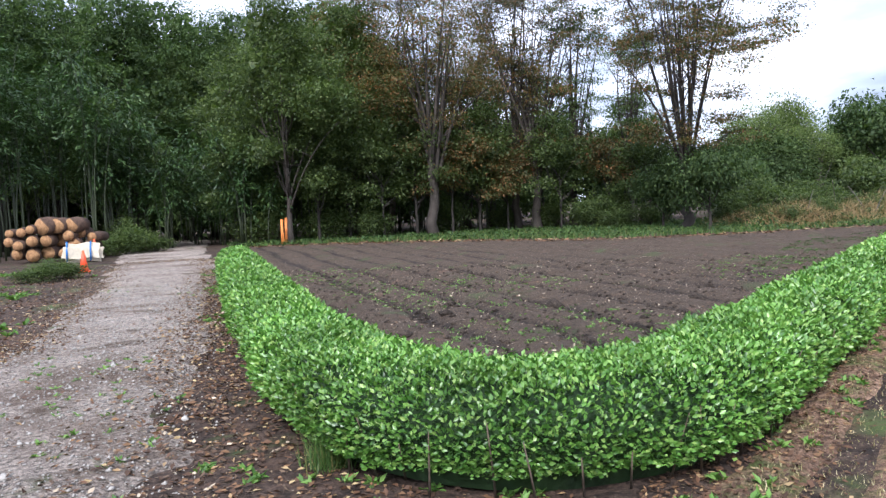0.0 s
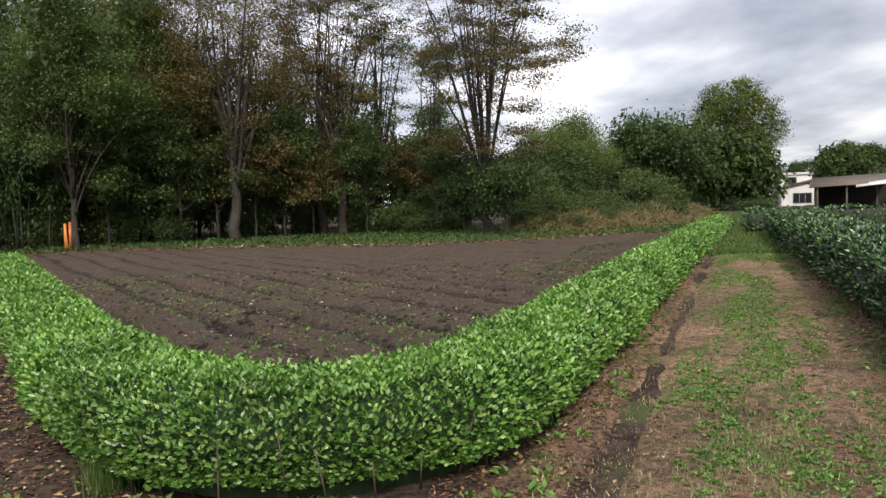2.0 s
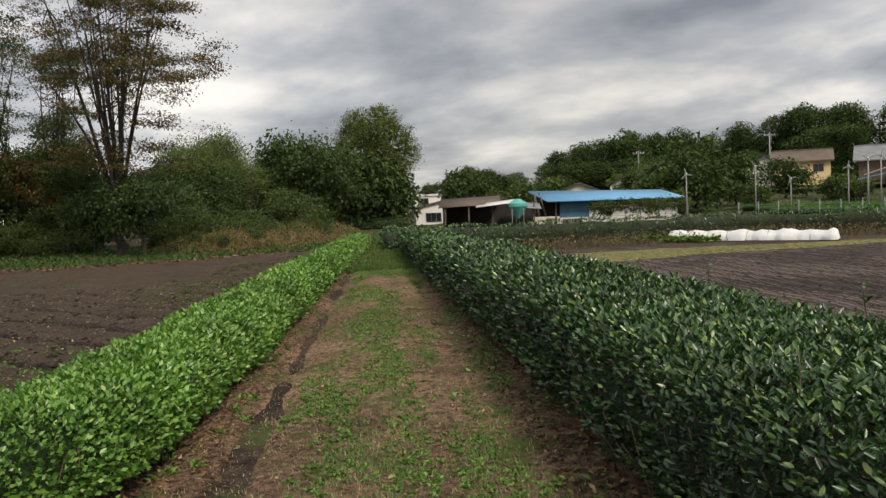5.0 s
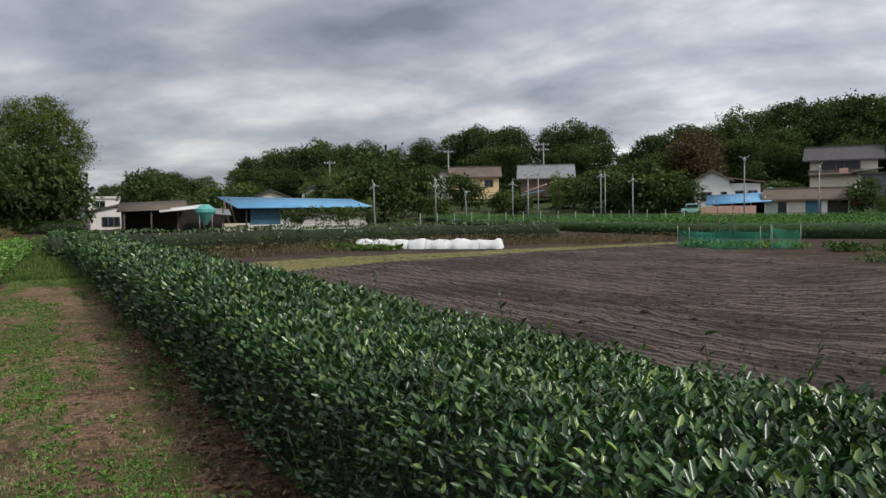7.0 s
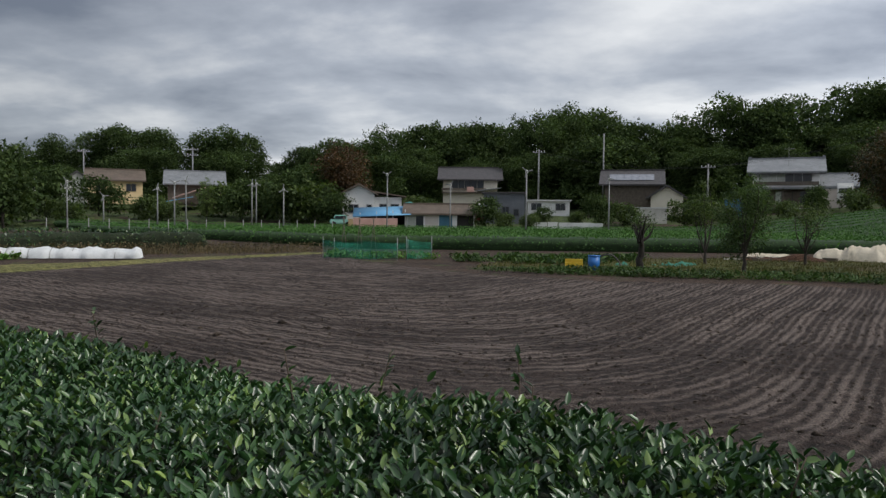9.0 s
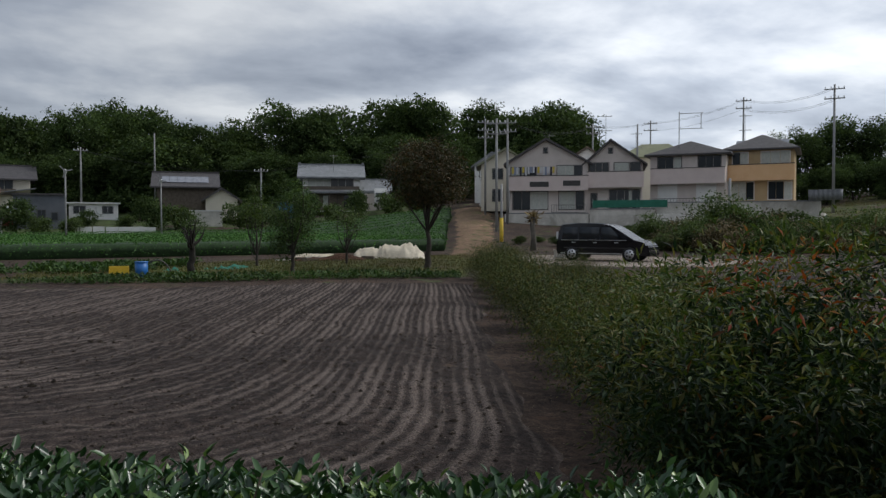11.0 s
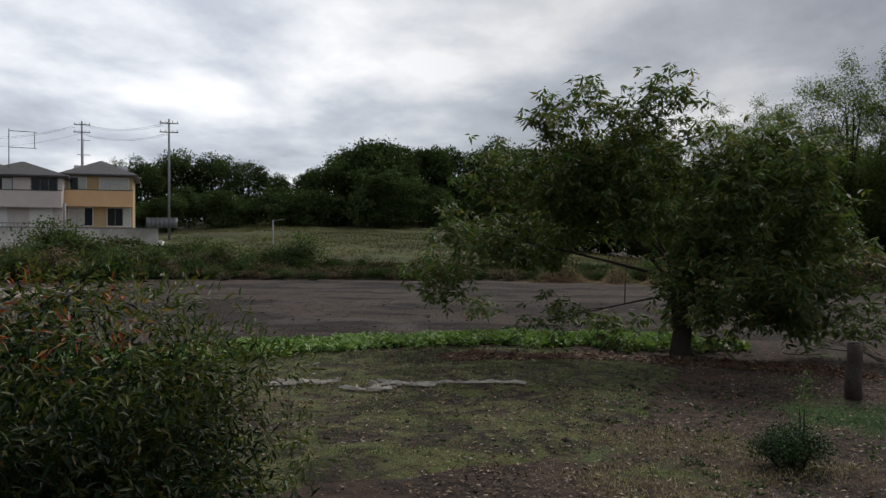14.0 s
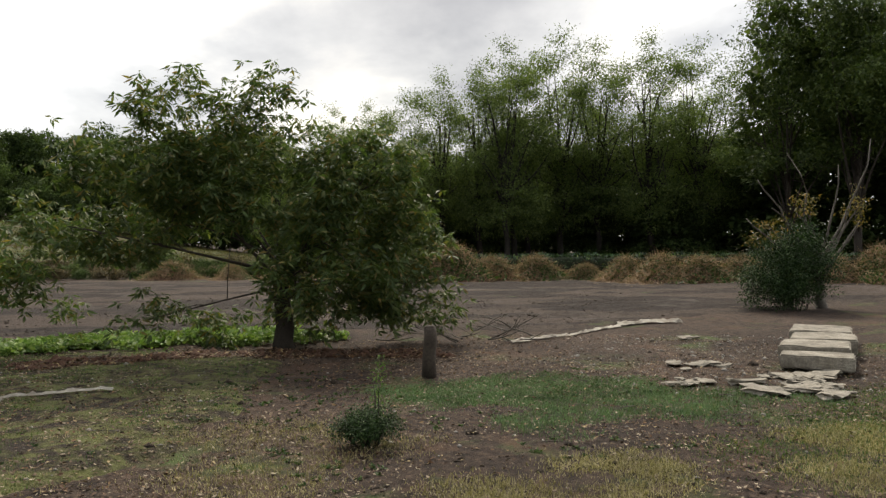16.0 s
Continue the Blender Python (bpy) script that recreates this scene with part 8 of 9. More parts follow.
# ---- green round the farmhouses ----
HILL = [ground_at(az, d) for az, d in ((36, 100), (50, 96), (62, 93), (75, 92), (90, 93), (100, 95), (108, 98), (113, 100), (114.5, 112), (116.0, 150), (100, 190), (80, 195), (60, 200), (40, 190))]
sheet("hillside_grass", HILL, 2.0, M["scrub"], lambda x, y: (vnoise(x, y, 3, 3) - 0.5) * 0.6, "rough green hillside behind the tea field", 0.05, 1.5)
for az, d, k, t in ((53, 92, 1.6, 0), (55, 100, 2.4, 1), (57.5, 112, 2.2, 1), (58.4, 104, 1.6, 0), (60.6, 118, 1.8, 1), (63.8, 114, 1.6, 0), (65.0, 110, 1.3, 0), (68.8, 116, 2.4, 0), (70, 110, 1.8, 1), (71.5, 112, 2.6, 0), (73.4, 108, 2.2, 1), (75.0, 106, 2.6, 0), (76.4, 102, 1.8, 1), (82.3, 112, 2.2, 0), (83.6, 106, 1.4, 1), (87.4, 97, 1.7, 1), (88.6, 96, 1.4, 0), (90.6, 98, 1.2, 0), (91.5, 100, 1.1, 1), (94.0, 103, 1.2, 0), (95.4, 100, 1.8, 1), (97.2, 102, 2.0, 0), (101.4, 100, 2.2, 0), (102.5, 98, 1.8, 1), (104.0, 100, 1.6, 0), (106.2, 103, 1.6, 1), (108.0, 104, 1.5, 0), (109.8, 104, 1.6, 1), (112.0, 106, 2.0, 0), (113.6, 108, 2.0, 0), (40.5, 96, 2.2, 0), (38.6, 92, 2.0, 1), (44.0, 100, 2.6, 0), (52.5, 104, 2.8, 0), (54.3, 108, 3.0, 1)):
    put(skirt_far if t else bush_far, az, d, k * (0.62 if az > 76 else 0.85))
for az, d, el in ((40.3, 112, 3.3), (38.8, 116, 2.7), (41.8, 118, 2.7), (52.4, 122, 3.4), (50.8, 126, 3.0), (54.2, 124, 2.9), (77.4, 118, 5.0), (74.6, 122, 4.2), (82.6, 132, 4.6), (90.8, 132, 5.4), (94.2, 134, 5.8), (103.6, 130, 5.6), (112.6, 128, 5.6), (114.6, 126, 5.4)):
    far_tree(az, d, el, rng.integers(6), 1.3)
for az, d, k in ((51.2, 104, 0.5), (49.4, 107, 0.42), (53.3, 104, 0.46), (42.6, 112, 0.36), (67.5, 108, 0.4)):
    put(loc, az, d, k)
russet = tree("autumn_tree", spot(77.0, 109, 0, None, 1.2), "tree with rust-brown autumn leaves on the hillside", [(0, 0, 6.2, 2.8, 2.6, 2.6), (1, 0, 4.4, 2.2, 2.2, 1.8)], (0.2, 4), 10, 90, 90, (0.26, 0.6), 0.45, "russet", "bark_dark", twigs=1, sides=4)

# ---- the orchard at the field's far edge ----
tm = tree("cherry_tree", spot(114.8, 29.9, 0.05, 0.0), "round cherry tree with dull russet leaves and forked trunk", [(0, 0, 3.7, 1.75, 1.6, 1.2), (-0.8, 0, 3.0, 1.1, 1.0, 0.7), (0.9, 0, 3.2, 1.1, 1.0, 0.8), (0, 0, 4.6, 1.1, 1.0, 0.55)], (0.13, 1.7), 9, 190, 62, (0.085, 0.6), 0.2, "russet_green", "bark", fork=(0.85, 1.0), twigs=5, fine=2)
tree("fruit_tree", spot(98.2, 28.2, 0.03, 0.0), "gnarled bare old fruit tree with a leaning dark trunk", [(0.1, 0, 1.75, 0.6, 0.5, 0.25), (-0.7, 0, 1.6, 0.4, 0.3, 0.15), (0.7, 0, 1.6, 0.4, 0.3, 0.2)], (0.13, 1.2), 14, 26, 18, (0.08, 0.5), 0.12, "wood_dark", "bark_dark", lean=(-0.15, 0), fork=(0.8, 1.0), twigs=2)
tree("fruit_tree", spot(105.1, 28.3, 0.03, 0.0), "leafy dark green fruit tree near the field edge", [(0, 0, 2.1, 1.05, 0.9, 0.85), (0.4, 0, 1.3, 0.9, 0.8, 0.6), (-0.9, 0, 2.7, 0.6, 0.5, 0.6), (0.2, 0, 0.5, 0.5, 0.4, 0.35)], (0.07, 1.1), 14, 120, 56, (0.1, 0.45), 0.16, "wood_dark", "bark", twigs=2)
tree("fruit_tree", spot(102.6, 33.0, 0.03, 0.0), "small thin fruit tree with grey-green leaves", [(0, 0, 2.2, 0.8, 0.7, 0.7), (0.2, 0, 3.0, 0.5, 0.4, 0.5)], (0.06, 1.4), 10, 50, 34, (0.1, 0.45), 0.18, "wood_green", "bark", twigs=2)
tree("fruit_tree", spot(108.9, 34.0, 0.03, 0.0), "small thin fruit tree with light leaves", [(0, 0, 2.0, 0.9, 0.8, 0.7)], (0.06, 1.2), 10, 45, 34, (0.1, 0.45), 0.18, "wood_green", "bark", twigs=2)
M["yellow_plastic"] = surface("yellow_plastic", (0.62, 0.42, 0.02), (0.75, 0.53, 0.04), 3, 0.5, 30, 0.1, 0.05)
M["blue_plastic"] = surface("blue_plastic", (0.02, 0.13, 0.42), (0.04, 0.2, 0.55), 3, 0.45, 30, 0.1, 0.05)
cr = site("plastic_crate", 93.6, 27.5, 0.02, "yellow plastic harvest crate on the grass", "crate")
part("crate_floor", box(-0.3, -0.2, 0.0, 0.3, 0.2, 0.03), M["yellow_plastic"], cr)
for x0, y0, x1, y1 in ((-0.3, -0.2, 0.3, -0.17), (-0.3, 0.17, 0.3, 0.2), (-0.3, -0.169, -0.27, 0.169), (0.27, -0.169, 0.3, 0.169)):
    for k in range(3):
        part("side_slat", box(x0, y0, 0.04 + k * 0.11, x1, y1, 0.13 + k * 0.11), M["yellow_plastic"], cr)
dr = site("plastic_drum", 95.0, 27.4, 0.02, "upright blue plastic drum with a hose", "drum")
part("drum_body", rod((0, 0, 0), (0, 0, 0.46), 0.2, 18), M["blue_plastic"], dr), part("rim", rod((0, 0, 0.461), (0, 0, 0.5), 0.215, 18), M["blue_plastic"], dr)
part("hose", tubes([(bezier((0.2, 0, 0.45), (0.7, 0, 0.75), (0.95, 0, 0.02), 10), np.full(10, 0.025))], 6), M["tile_dark"], dr)
for az, d, w in ((100.2, 31, 0.7), (101.4, 32, 0.5), (96.8, 30, 0.5)):
    g_ = site("green_netting", az, d, 0.02, "crumpled heap of green netting on the grass", "netting")
    part("netting_heap", lumps(rng.normal(0, w * 0.3, (60, 2)) * [1, 0.4], 0.16, 0.05)[0:3], M["net_green"], g_)
M["tarp"] = surface("cream_tarpaulin", (0.55, 0.48, 0.36), (0.68, 0.61, 0.48), 1.5, 0.7, 8, 0.25, 0.5)


def crumpled(name, az, d, w, dep, h, material, label, category, seed=0.0, nx=40, ny=16, z=None):
    """A heap covered by a creased sheet."""
    root = site(name, az, d, z, label, category)
    X, Y = np.meshgrid(np.linspace(-w / 2, w / 2, nx), np.linspace(-dep / 2, dep / 2, ny), indexing="ij")
    edge = np.clip(1 - np.abs(X / w * 2) ** 2.5, 0, 1) * np.clip(1 - np.abs(Y / dep * 2) ** 2.5, 0, 1)
    fold = np.abs(vnoise(X + seed, Y + seed * 2, w * 0.09, 4) - 0.5) * 2
    Z = h * edge ** 0.6 * (0.45 + 0.9 * vnoise(X + seed, Y, w * 0.3, 2)) - h * 0.75 * fold * edge ** 0.5 + 0.02
    X = X + (vnoise(X, Y + 7, w * 0.2, 2) - 0.5) * w * 0.12
    i, j = np.meshgrid(np.arange(nx - 1), np.arange(ny - 1), indexing="ij")
    f = np.stack([i * ny + j, (i + 1) * ny + j, (i + 1) * ny + j + 1, i * ny + j + 1], -1)
    part("sheet", (np.stack([X, Y, Z], -1).reshape(-1, 3), f.ravel(), np.full(f.shape[0] * f.shape[1], 4)), material, root)
    return root


crumpled("tarpaulin_heap", 112.0, 40.0, 3.6, 1.8, 0.9, M["tarp"], "cream tarpaulin over a heap beside the orchard", "tarpaulin", 1.0)
crumpled("tarpaulin_heap", 107.2, 40.5, 3.0, 1.0, 0.35, M["tarp"], "flat cream tarpaulin on the ground", "tarpaulin", 4.0)
crumpled("earth_heap", 107.5, 37.5, 3.8, 1.0, 0.35, M["husk"], "low heap of reddish boards and earth", "heap", 6.0)
for i in range(9):
    az = 104.6 + i * 0.72
    b_ = site("timber_offcut", az, 37 + rng.uniform(-1, 1.5), 0.02, "grey timber offcut lying in the orchard", "timber", group="timber offcuts")
    part("board", box(-rng.uniform(0.2, 0.6), -0.06, 0, rng.uniform(0.2, 0.6), 0.06, rng.uniform(0.06, 0.22), 0.008), M["wood_old" if i % 3 else "concrete"], b_)
    b_.matrix_basis = b_.matrix_basis @ Matrix.Rotation(rng.uniform(-0.7, 0.7), 4, "Z")

# ---- white crop tunnel, greens, nets ----
M["fleece"] = surface("white_fleece", (0.6, 0.62, 0.62), (0.74, 0.75, 0.75), 2, 0.8, 15, 0.15, 0.5)
tn = empty("crop_tunnel", Matrix.Translation((30.4, 18.0, 0)) @ Matrix.Rotation(math.atan2(-6.6, 1.7), 4, "Z"), "low white fleece tunnel over a vegetable bed", "crop tunnel")
u = np.linspace(-3.6, 3.25, 60)
a = np.linspace(0, np.pi, 13)
hoop = 0.3 + 0.07 * np.abs(np.sin(u * 3.4)) + 0.12 * vnoise(u, u * 0, 0.5, 3)
hoop[0] = hoop[-1] = 0.05
V = np.stack([np.repeat(u[:, None], 13, 1), np.cos(a)[None] * (hoop[:, None] + 0.12), np.sin(a)[None] * hoop[:, None]], -1)
i, j = np.meshgrid(np.arange(59), np.arange(12), indexing="ij")
f = np.stack([i * 13 + j, (i + 1) * 13 + j, (i + 1) * 13 + j + 1, i * 13 + j + 1], -1)
V[:, :, 1:] *= (0.86 + 0.3 * vnoise(V[:, :, 0] * 3, V[:, :, 1] * 4 + V[:, :, 2] * 3, 0.5, 3))[:, :, None]
part("fleece", (V.reshape(-1, 3), f.ravel(), np.full(59 * 12, 4)), M["fleece"], tn, shade=True)
for x in np.linspace(-3.4, 3.1, 9):
    p_ = np.stack([np.full(9, x), np.cos(np.linspace(0, np.pi, 9)) * 0.5, np.sin(np.linspace(0, np.pi, 9)) * 0.42], 1)
    part("hoop", tubes([(p_, np.full(9, 0.012))], 5), M["steel_pole"], tn)
stuff("leafy_greens", rosettes(scatter_in([(28.2, 22.8), (29.8, 23.0), (30.0, 19.0), (28.4, 19.5)], 220), 9, 0.26, 0.8, 0.6, 0.1), M["weed"], "bed of bright leafy greens beside the tunnel", "vegetables")
stuff("dry_weeds", blades(scatter_in([(21.5, 24.5), (27, 25.0), (37.5, 21.5), (42, 15.5), (43, 9.8), (39, 10.2), (33, 17.5), (26, 20.5), (21, 22)], 1300), 5, 0.3, 0.02, 0.7, 0.3), M["dry_weed"], "standing brown dry weeds below the far hedge", "weeds")
stuff("dry_weeds", rosettes(scatter_in([(21.5, 24.5), (27, 25.0), (37.5, 21.5), (42, 15.5), (43, 9.8), (39, 10.2), (33, 17.5), (26, 20.5), (21, 22)], 1200), 6, 0.13, 0.9, 0.4, 0.4), M["dry_weed"], "brownish leafy weeds below the far hedge", "weeds")


def netting(points, h, label):
    root = empty("garden_net", Matrix.Identity(4), label, "garden net", "garden nets")
    for (x0, y0), (x1, y1) in zip(points, points[1:]):
        L = math.hypot(x1 - x0, y1 - y0)
        n = max(8, int(L / 0.1))
        t = np.linspace(0, 1, n)
        zt = h - 0.16 * np.abs(np.sin(t * L * 1.7)) * h
        V = np.concatenate([np.stack([x0 + (x1 - x0) * t, y0 + (y1 - y0) * t, z_ * zt], 1) + np.outer(np.sin(t * 9 + z_ * 5), [0.05, 0.0, 0]) for z_ in (0.0, 0.35, 0.7, 1.0)])
        f = np.concatenate([np.stack([np.arange(n - 1) + r_ * n, np.arange(1, n) + r_ * n, np.arange(1, n) + (r_ + 1) * n, np.arange(n - 1) + (r_ + 1) * n], 1) for r_ in range(3)])
        part("net_panel", (V, f.ravel(), np.full(len(f), 4)), M["net_sheer"], root)
        for t in np.linspace(0, 1, max(2, int(L / 1.3))):
            part("stake", rod((x0 + (x1 - x0) * t, y0 + (y1 - y0) * t, -0.05), (x0 + (x1 - x0) * t, y0 + (y1 - y0) * t, h + 0.12), 0.016, 6), M["steel_pole"], root)
    return root


netting([(33.2, 7.9), (33.0, 4.7)], 0.8, "green netting round a small vegetable plot")
netting([(33.6, 4.4), (34.2, 3.4)], 0.85, "short green netting panel at the plot's end")
netting([(35.6, 8.0), (35.4, 4.6)], 0.7, "green netting at the back of the plot")
stuff("leafy_greens", rosettes(scatter_in([(33.4, 7.8), (35.3, 7.9), (35.2, 3.6), (34.2, 3.2)], 160), 7, 0.22, 0.8, 0.5, 0.2), M["weed"], "vegetables growing behind the green netting", "vegetables")
stuff("leafy_greens", rosettes(scatter_in([(33.5, 2.8), (36.0, 3.0), (36.0, -6.0), (31.0, -4.0), (30.0, 0.0)], 500, (1.5, 0.45, 1)), 7, 0.24, 0.9, 0.4, 0.2), M["weed_dull"], "mixed vegetables and weeds before the tea field", "vegetables")
for (x, y) in ((33.6, 7.1), (33.5, 6.4), (33.5, 5.8)):
    tp = empty("bean_pole", Matrix.Translation((x, y, 0)), "pair of thin leaning bean poles", "bean pole", "bean poles")
    for s_ in (-1, 1):
        part("stick", rod((0, s_ * 0.16, -0.05), (0, -s_ * 0.03, 1.75), 0.014, 6), M["wood_old"], tp)
for i in range(16):
    az = 57.5 + i * 1.25
    st = site("fence_post", az, 60 + i * 0.9, None, "thin pale fence post before the tea field", "post", group="fence posts")
    part("stake", rod((0, 0, -0.1), (0, 0, 1.55), 0.035, 6), M["steel_pole"], st)

# ---- the parked minivan ----
M["car_paint"] = surface("black_car_paint", (0.006, 0.006, 0.009), (0.009, 0.009, 0.013), 2, 0.22, 30, 0.05, 0, spec=0.5)
M["tyre"] = surface("tyre_rubber", (0.015, 0.015, 0.015), (0.025, 0.025, 0.025), 5, 0.9, 40, 0.2, 0.2)
M["alloy"] = surface("alloy_rim", (0.55, 0.55, 0.56), (0.65, 0.65, 0.66), 3, 0.35, 20, 0.1, 0, 0.7)
M["lamp_clear"] = surface("clear_lamp", (0.6, 0.62, 0.64), (0.75, 0.76, 0.78), 3, 0.2, 20, 0.1, 0)
van = site("minivan", 127.6, 39.6, -0.06, "black minivan parked beside the lane", "car", turn=-20)


def van_body():
    """Half-width varies with height; front to the right."""
    bm = bmesh.new()
    low = [(-2.3, 0.3), (-2.34, 0.6), (-2.3, 1.0), (1.3, 1.02), (1.8, 0.97), (2.12, 0.88), (2.3, 0.72), (2.35, 0.48), (2.3, 0.26)]
    up = [(-2.28, 0.99), (-2.2, 1.45), (-2.1, 1.74), (-1.2, 1.82), (-0.1, 1.8), (0.45, 1.7), (0.95, 1.42), (1.45, 1.1), (1.7, 0.97)]
    for prof, w0, w1 in ((low, 0.82, 0.85), (up, 0.84, 0.76)):
        zs = [z for _, z in prof]
        a, b = [], []
        for x, z in prof:
            w = w0 + (w1 - w0) * (z - min(zs)) / (max(zs) - min(zs))
            a.append(bm.verts.new((x, -w, z)))
            b.append(bm.verts.new((x, w, z)))
        bm.faces.new(a), bm.faces.new(b[::-1])
        for i in range(len(a)):
            j = (i + 1) % len(a)
            bm.faces.new((a[j], a[i], b[i], b[j]))
    bmesh.ops.recalc_face_normals(bm, faces=bm.faces)
    bmesh.ops.bevel(bm, geom=bm.edges[:], offset=0.045, segments=2, affect="EDGES")
    return bm


body = part("body", van_body(), M["car_paint"], van, shade=False)
for x0, x1, s0, s1 in ((-2.02, -1.2, 0.06, 0.0), (-1.12, -0.1, 0.0, 0.0), (0.0, 0.95, 0.0, -0.5)):
    V = np.array([(x0, -0.85, 1.02), (x1 + 0.1 * (s1 < 0), -0.85, 1.02), (x1 + s1, -0.785, 1.62), (x0 + s0, -0.785, 1.62)])
    o = np.array([0, 0.03, 0.0])
    part("side_window", (np.concatenate([V, V + o]), np.array([0, 1, 2, 3, 7, 6, 5, 4, 0, 4, 5, 1, 1, 5, 6, 2, 2, 6, 7, 3, 3, 7, 4, 0]), np.full(6, 4)), M["glass"], van)
    part("door_handle", box(x1 - 0.3, -0.875, 0.86, x1 - 0.1, -0.852, 0.90, 0.006), M["alloy"], van)
part("sill_trim", box(-2.1, -0.865, 0.33, 1.9, -0.852, 0.37), M["alloy"], van), part("roof_rail", box(-2.0, -0.70, 1.78, 0.2, -0.66, 1.83), M["alloy"], van), part("window_trim", box(-2.05, -0.868, 0.985, 1.25, -0.853, 1.012), M["alloy"], van)
part("headlight", box(1.9, -0.83, 0.66, 2.22, -0.6, 0.82, 0.03), M["lamp_clear"], van), part("headlight", box(1.9, 0.6, 0.66, 2.22, 0.83, 0.82, 0.03), M["lamp_clear"], van)
part("tail_light", box(-2.335, -0.83, 1.05, -2.24, -0.74, 1.4, 0.02), M["lamp_clear"], van), part("wing_mirror", box(1.0, -1.02, 1.02, 1.16, -0.84, 1.18, 0.03), M["car_paint"], van), part("bumper", box(2.2, -0.78, 0.25, 2.37, 0.78, 0.45, 0.04), M["car_paint"], van)
part("side_moulding", box(-1.9, -0.868, 0.60, 1.6, -0.853, 0.64), M["frame_dark"], van)
for x in (-1.48, 1.42):
    for s_ in (-1, 1):
        wheel = part("wheel", rod((x, s_ * 0.90, 0.33), (x, s_ * 0.64, 0.33), 0.34, 24), M["tyre"], van)
        part("rim", rod((x, s_ * 0.915, 0.33), (x, s_ * 0.902, 0.33), 0.23, 18), M["alloy"], wheel)
        for k in range(5):
            a_ = k * 1.2566
            part("spoke_gap", rod((x + 0.13 * math.cos(a_), s_ * 0.925, 0.33 + 0.13 * math.sin(a_)), (x + 0.13 * math.cos(a_), s_ * 0.916, 0.33 + 0.13 * math.sin(a_)), 0.045, 8), M["tyre"], wheel)
# small truck by the farmhouse, excavator on the slope
tr = site("delivery_truck", 111.4, 108, 4.3, "small white truck seen head-on", "truck")
part("cab", box(-0.85, 0, 0.45, 0.85, 1.4, 2.0, 0.08), M["stucco_white"], tr), part("windscreen", box(-0.7, -0.03, 1.2, 0.7, 0.0, 1.8), M["glass"], tr), part("cargo_box", box(-0.9, 1.45, 0.5, 0.9, 4.4, 2.5, 0.03), M["stucco_white"], tr), part("grille", box(-0.6, -0.03, 0.6, 0.6, 0.0, 0.85), M["frame_dark"], tr)
for x in (-0.7, 0.7):
    part("wheel", rod((x - 0.1, 0.6, 0.35), (x + 0.1, 0.6, 0.35), 0.35, 14), M["tyre"], tr)
ex = site("excavator", 82.2, 102, 1.9, "teal excavator with folded boom behind the sheds", "excavator")
part("boom", tubes([(np.array([(0.9, 0, 0.6), (0.3, 0, 1.7), (-0.6, 0, 2.0), (-1.3, 0, 1.9)]), [0.2, 0.18, 0.16, 0.14])], 6), M["teal"], ex), part("dipper", tubes([(np.array([(-1.2, 0, 1.95), (-1.45, 0, 0.9), (-1.4, 0, 0.4)]), [0.13, 0.12, 0.1])], 6), M["teal"], ex), part("bucket", box(-1.7, -0.3, -0.1, -1.2, 0.3, 0.45, 0.05), M["tile_dark"], ex)
cab = part("cab_roof", box(1.4, -0.5, 1.45, 2.7, 0.6, 1.58, 0.03), M["stucco_white"], ex)
part("cab_body", box(0.8, -0.7, -0.6, 3.4, 0.9, 0.6, 0.06), M["stucco_cream"], ex)
for x, y in ((1.45, -0.45), (2.6, -0.45), (1.45, 0.5), (2.6, 0.5)):
    part("cab_post", box(x, y, 0.6, x + 0.07, y + 0.07, 1.45), M["stucco_white"], ex)
gv = site("parked_car", 76.9, 97, 0.8, "pale green small car behind the tea rows", "car")
part("body", box(-1.4, -0.7, 0.3, 1.3, 0.7, 0.85, 0.12), M["teal_pale"], gv), part("cabin", box(-0.9, -0.62, 0.85, 0.7, 0.62, 1.4, 0.14), M["teal_pale"], gv), part("side_window", box(-0.75, -0.66, 0.92, 0.55, -0.625, 1.28), M["glass"], gv)
for x in (-0.9, 0.8):
    part("wheel", rod((x, -0.72, 0.3), (x, -0.5, 0.3), 0.3, 14), M["tyre"], gv)

# ---- beside the car ----
pt = site("pollarded_trunk", 122.4, 52, 0.0, "pollarded pale trunk with a few dry fronds", "tree")
part("trunk", tubes([(np.array([(0, 0, -0.3), (0.05, 0, 0.8), (-0.05, 0, 1.7), (0.05, 0, 2.2)]), [0.24, 0.17, 0.16, 0.2])], 9), M["bark_pale"], pt, shade=True)
q = rng.normal(0, 0.12, (60, 3)) + [0, 0, 2.2]
part("dry_fronds", leaves(q, rng.normal(size=q.shape) + [0, 0, 0.3], rng.normal(size=q.shape), 0.5, 0.07, 0.1, droop=0.4), M["dry_grass"], pt)
bw = site("low_block_wall", 124.9, 42, -0.1, "low concrete block wall behind the minivan", "wall")
for k in range(2):
    for i in range(4):
        part("block", box(-0.75 + i * 0.41, 0, 0.21 * k, -0.35 + i * 0.41, 0.12, 0.2 + 0.21 * k, 0.006), M["concrete"], bw)
part("coping", box(-0.78, -0.02, 0.42, 0.92, 0.14, 0.47), M["concrete"], bw)
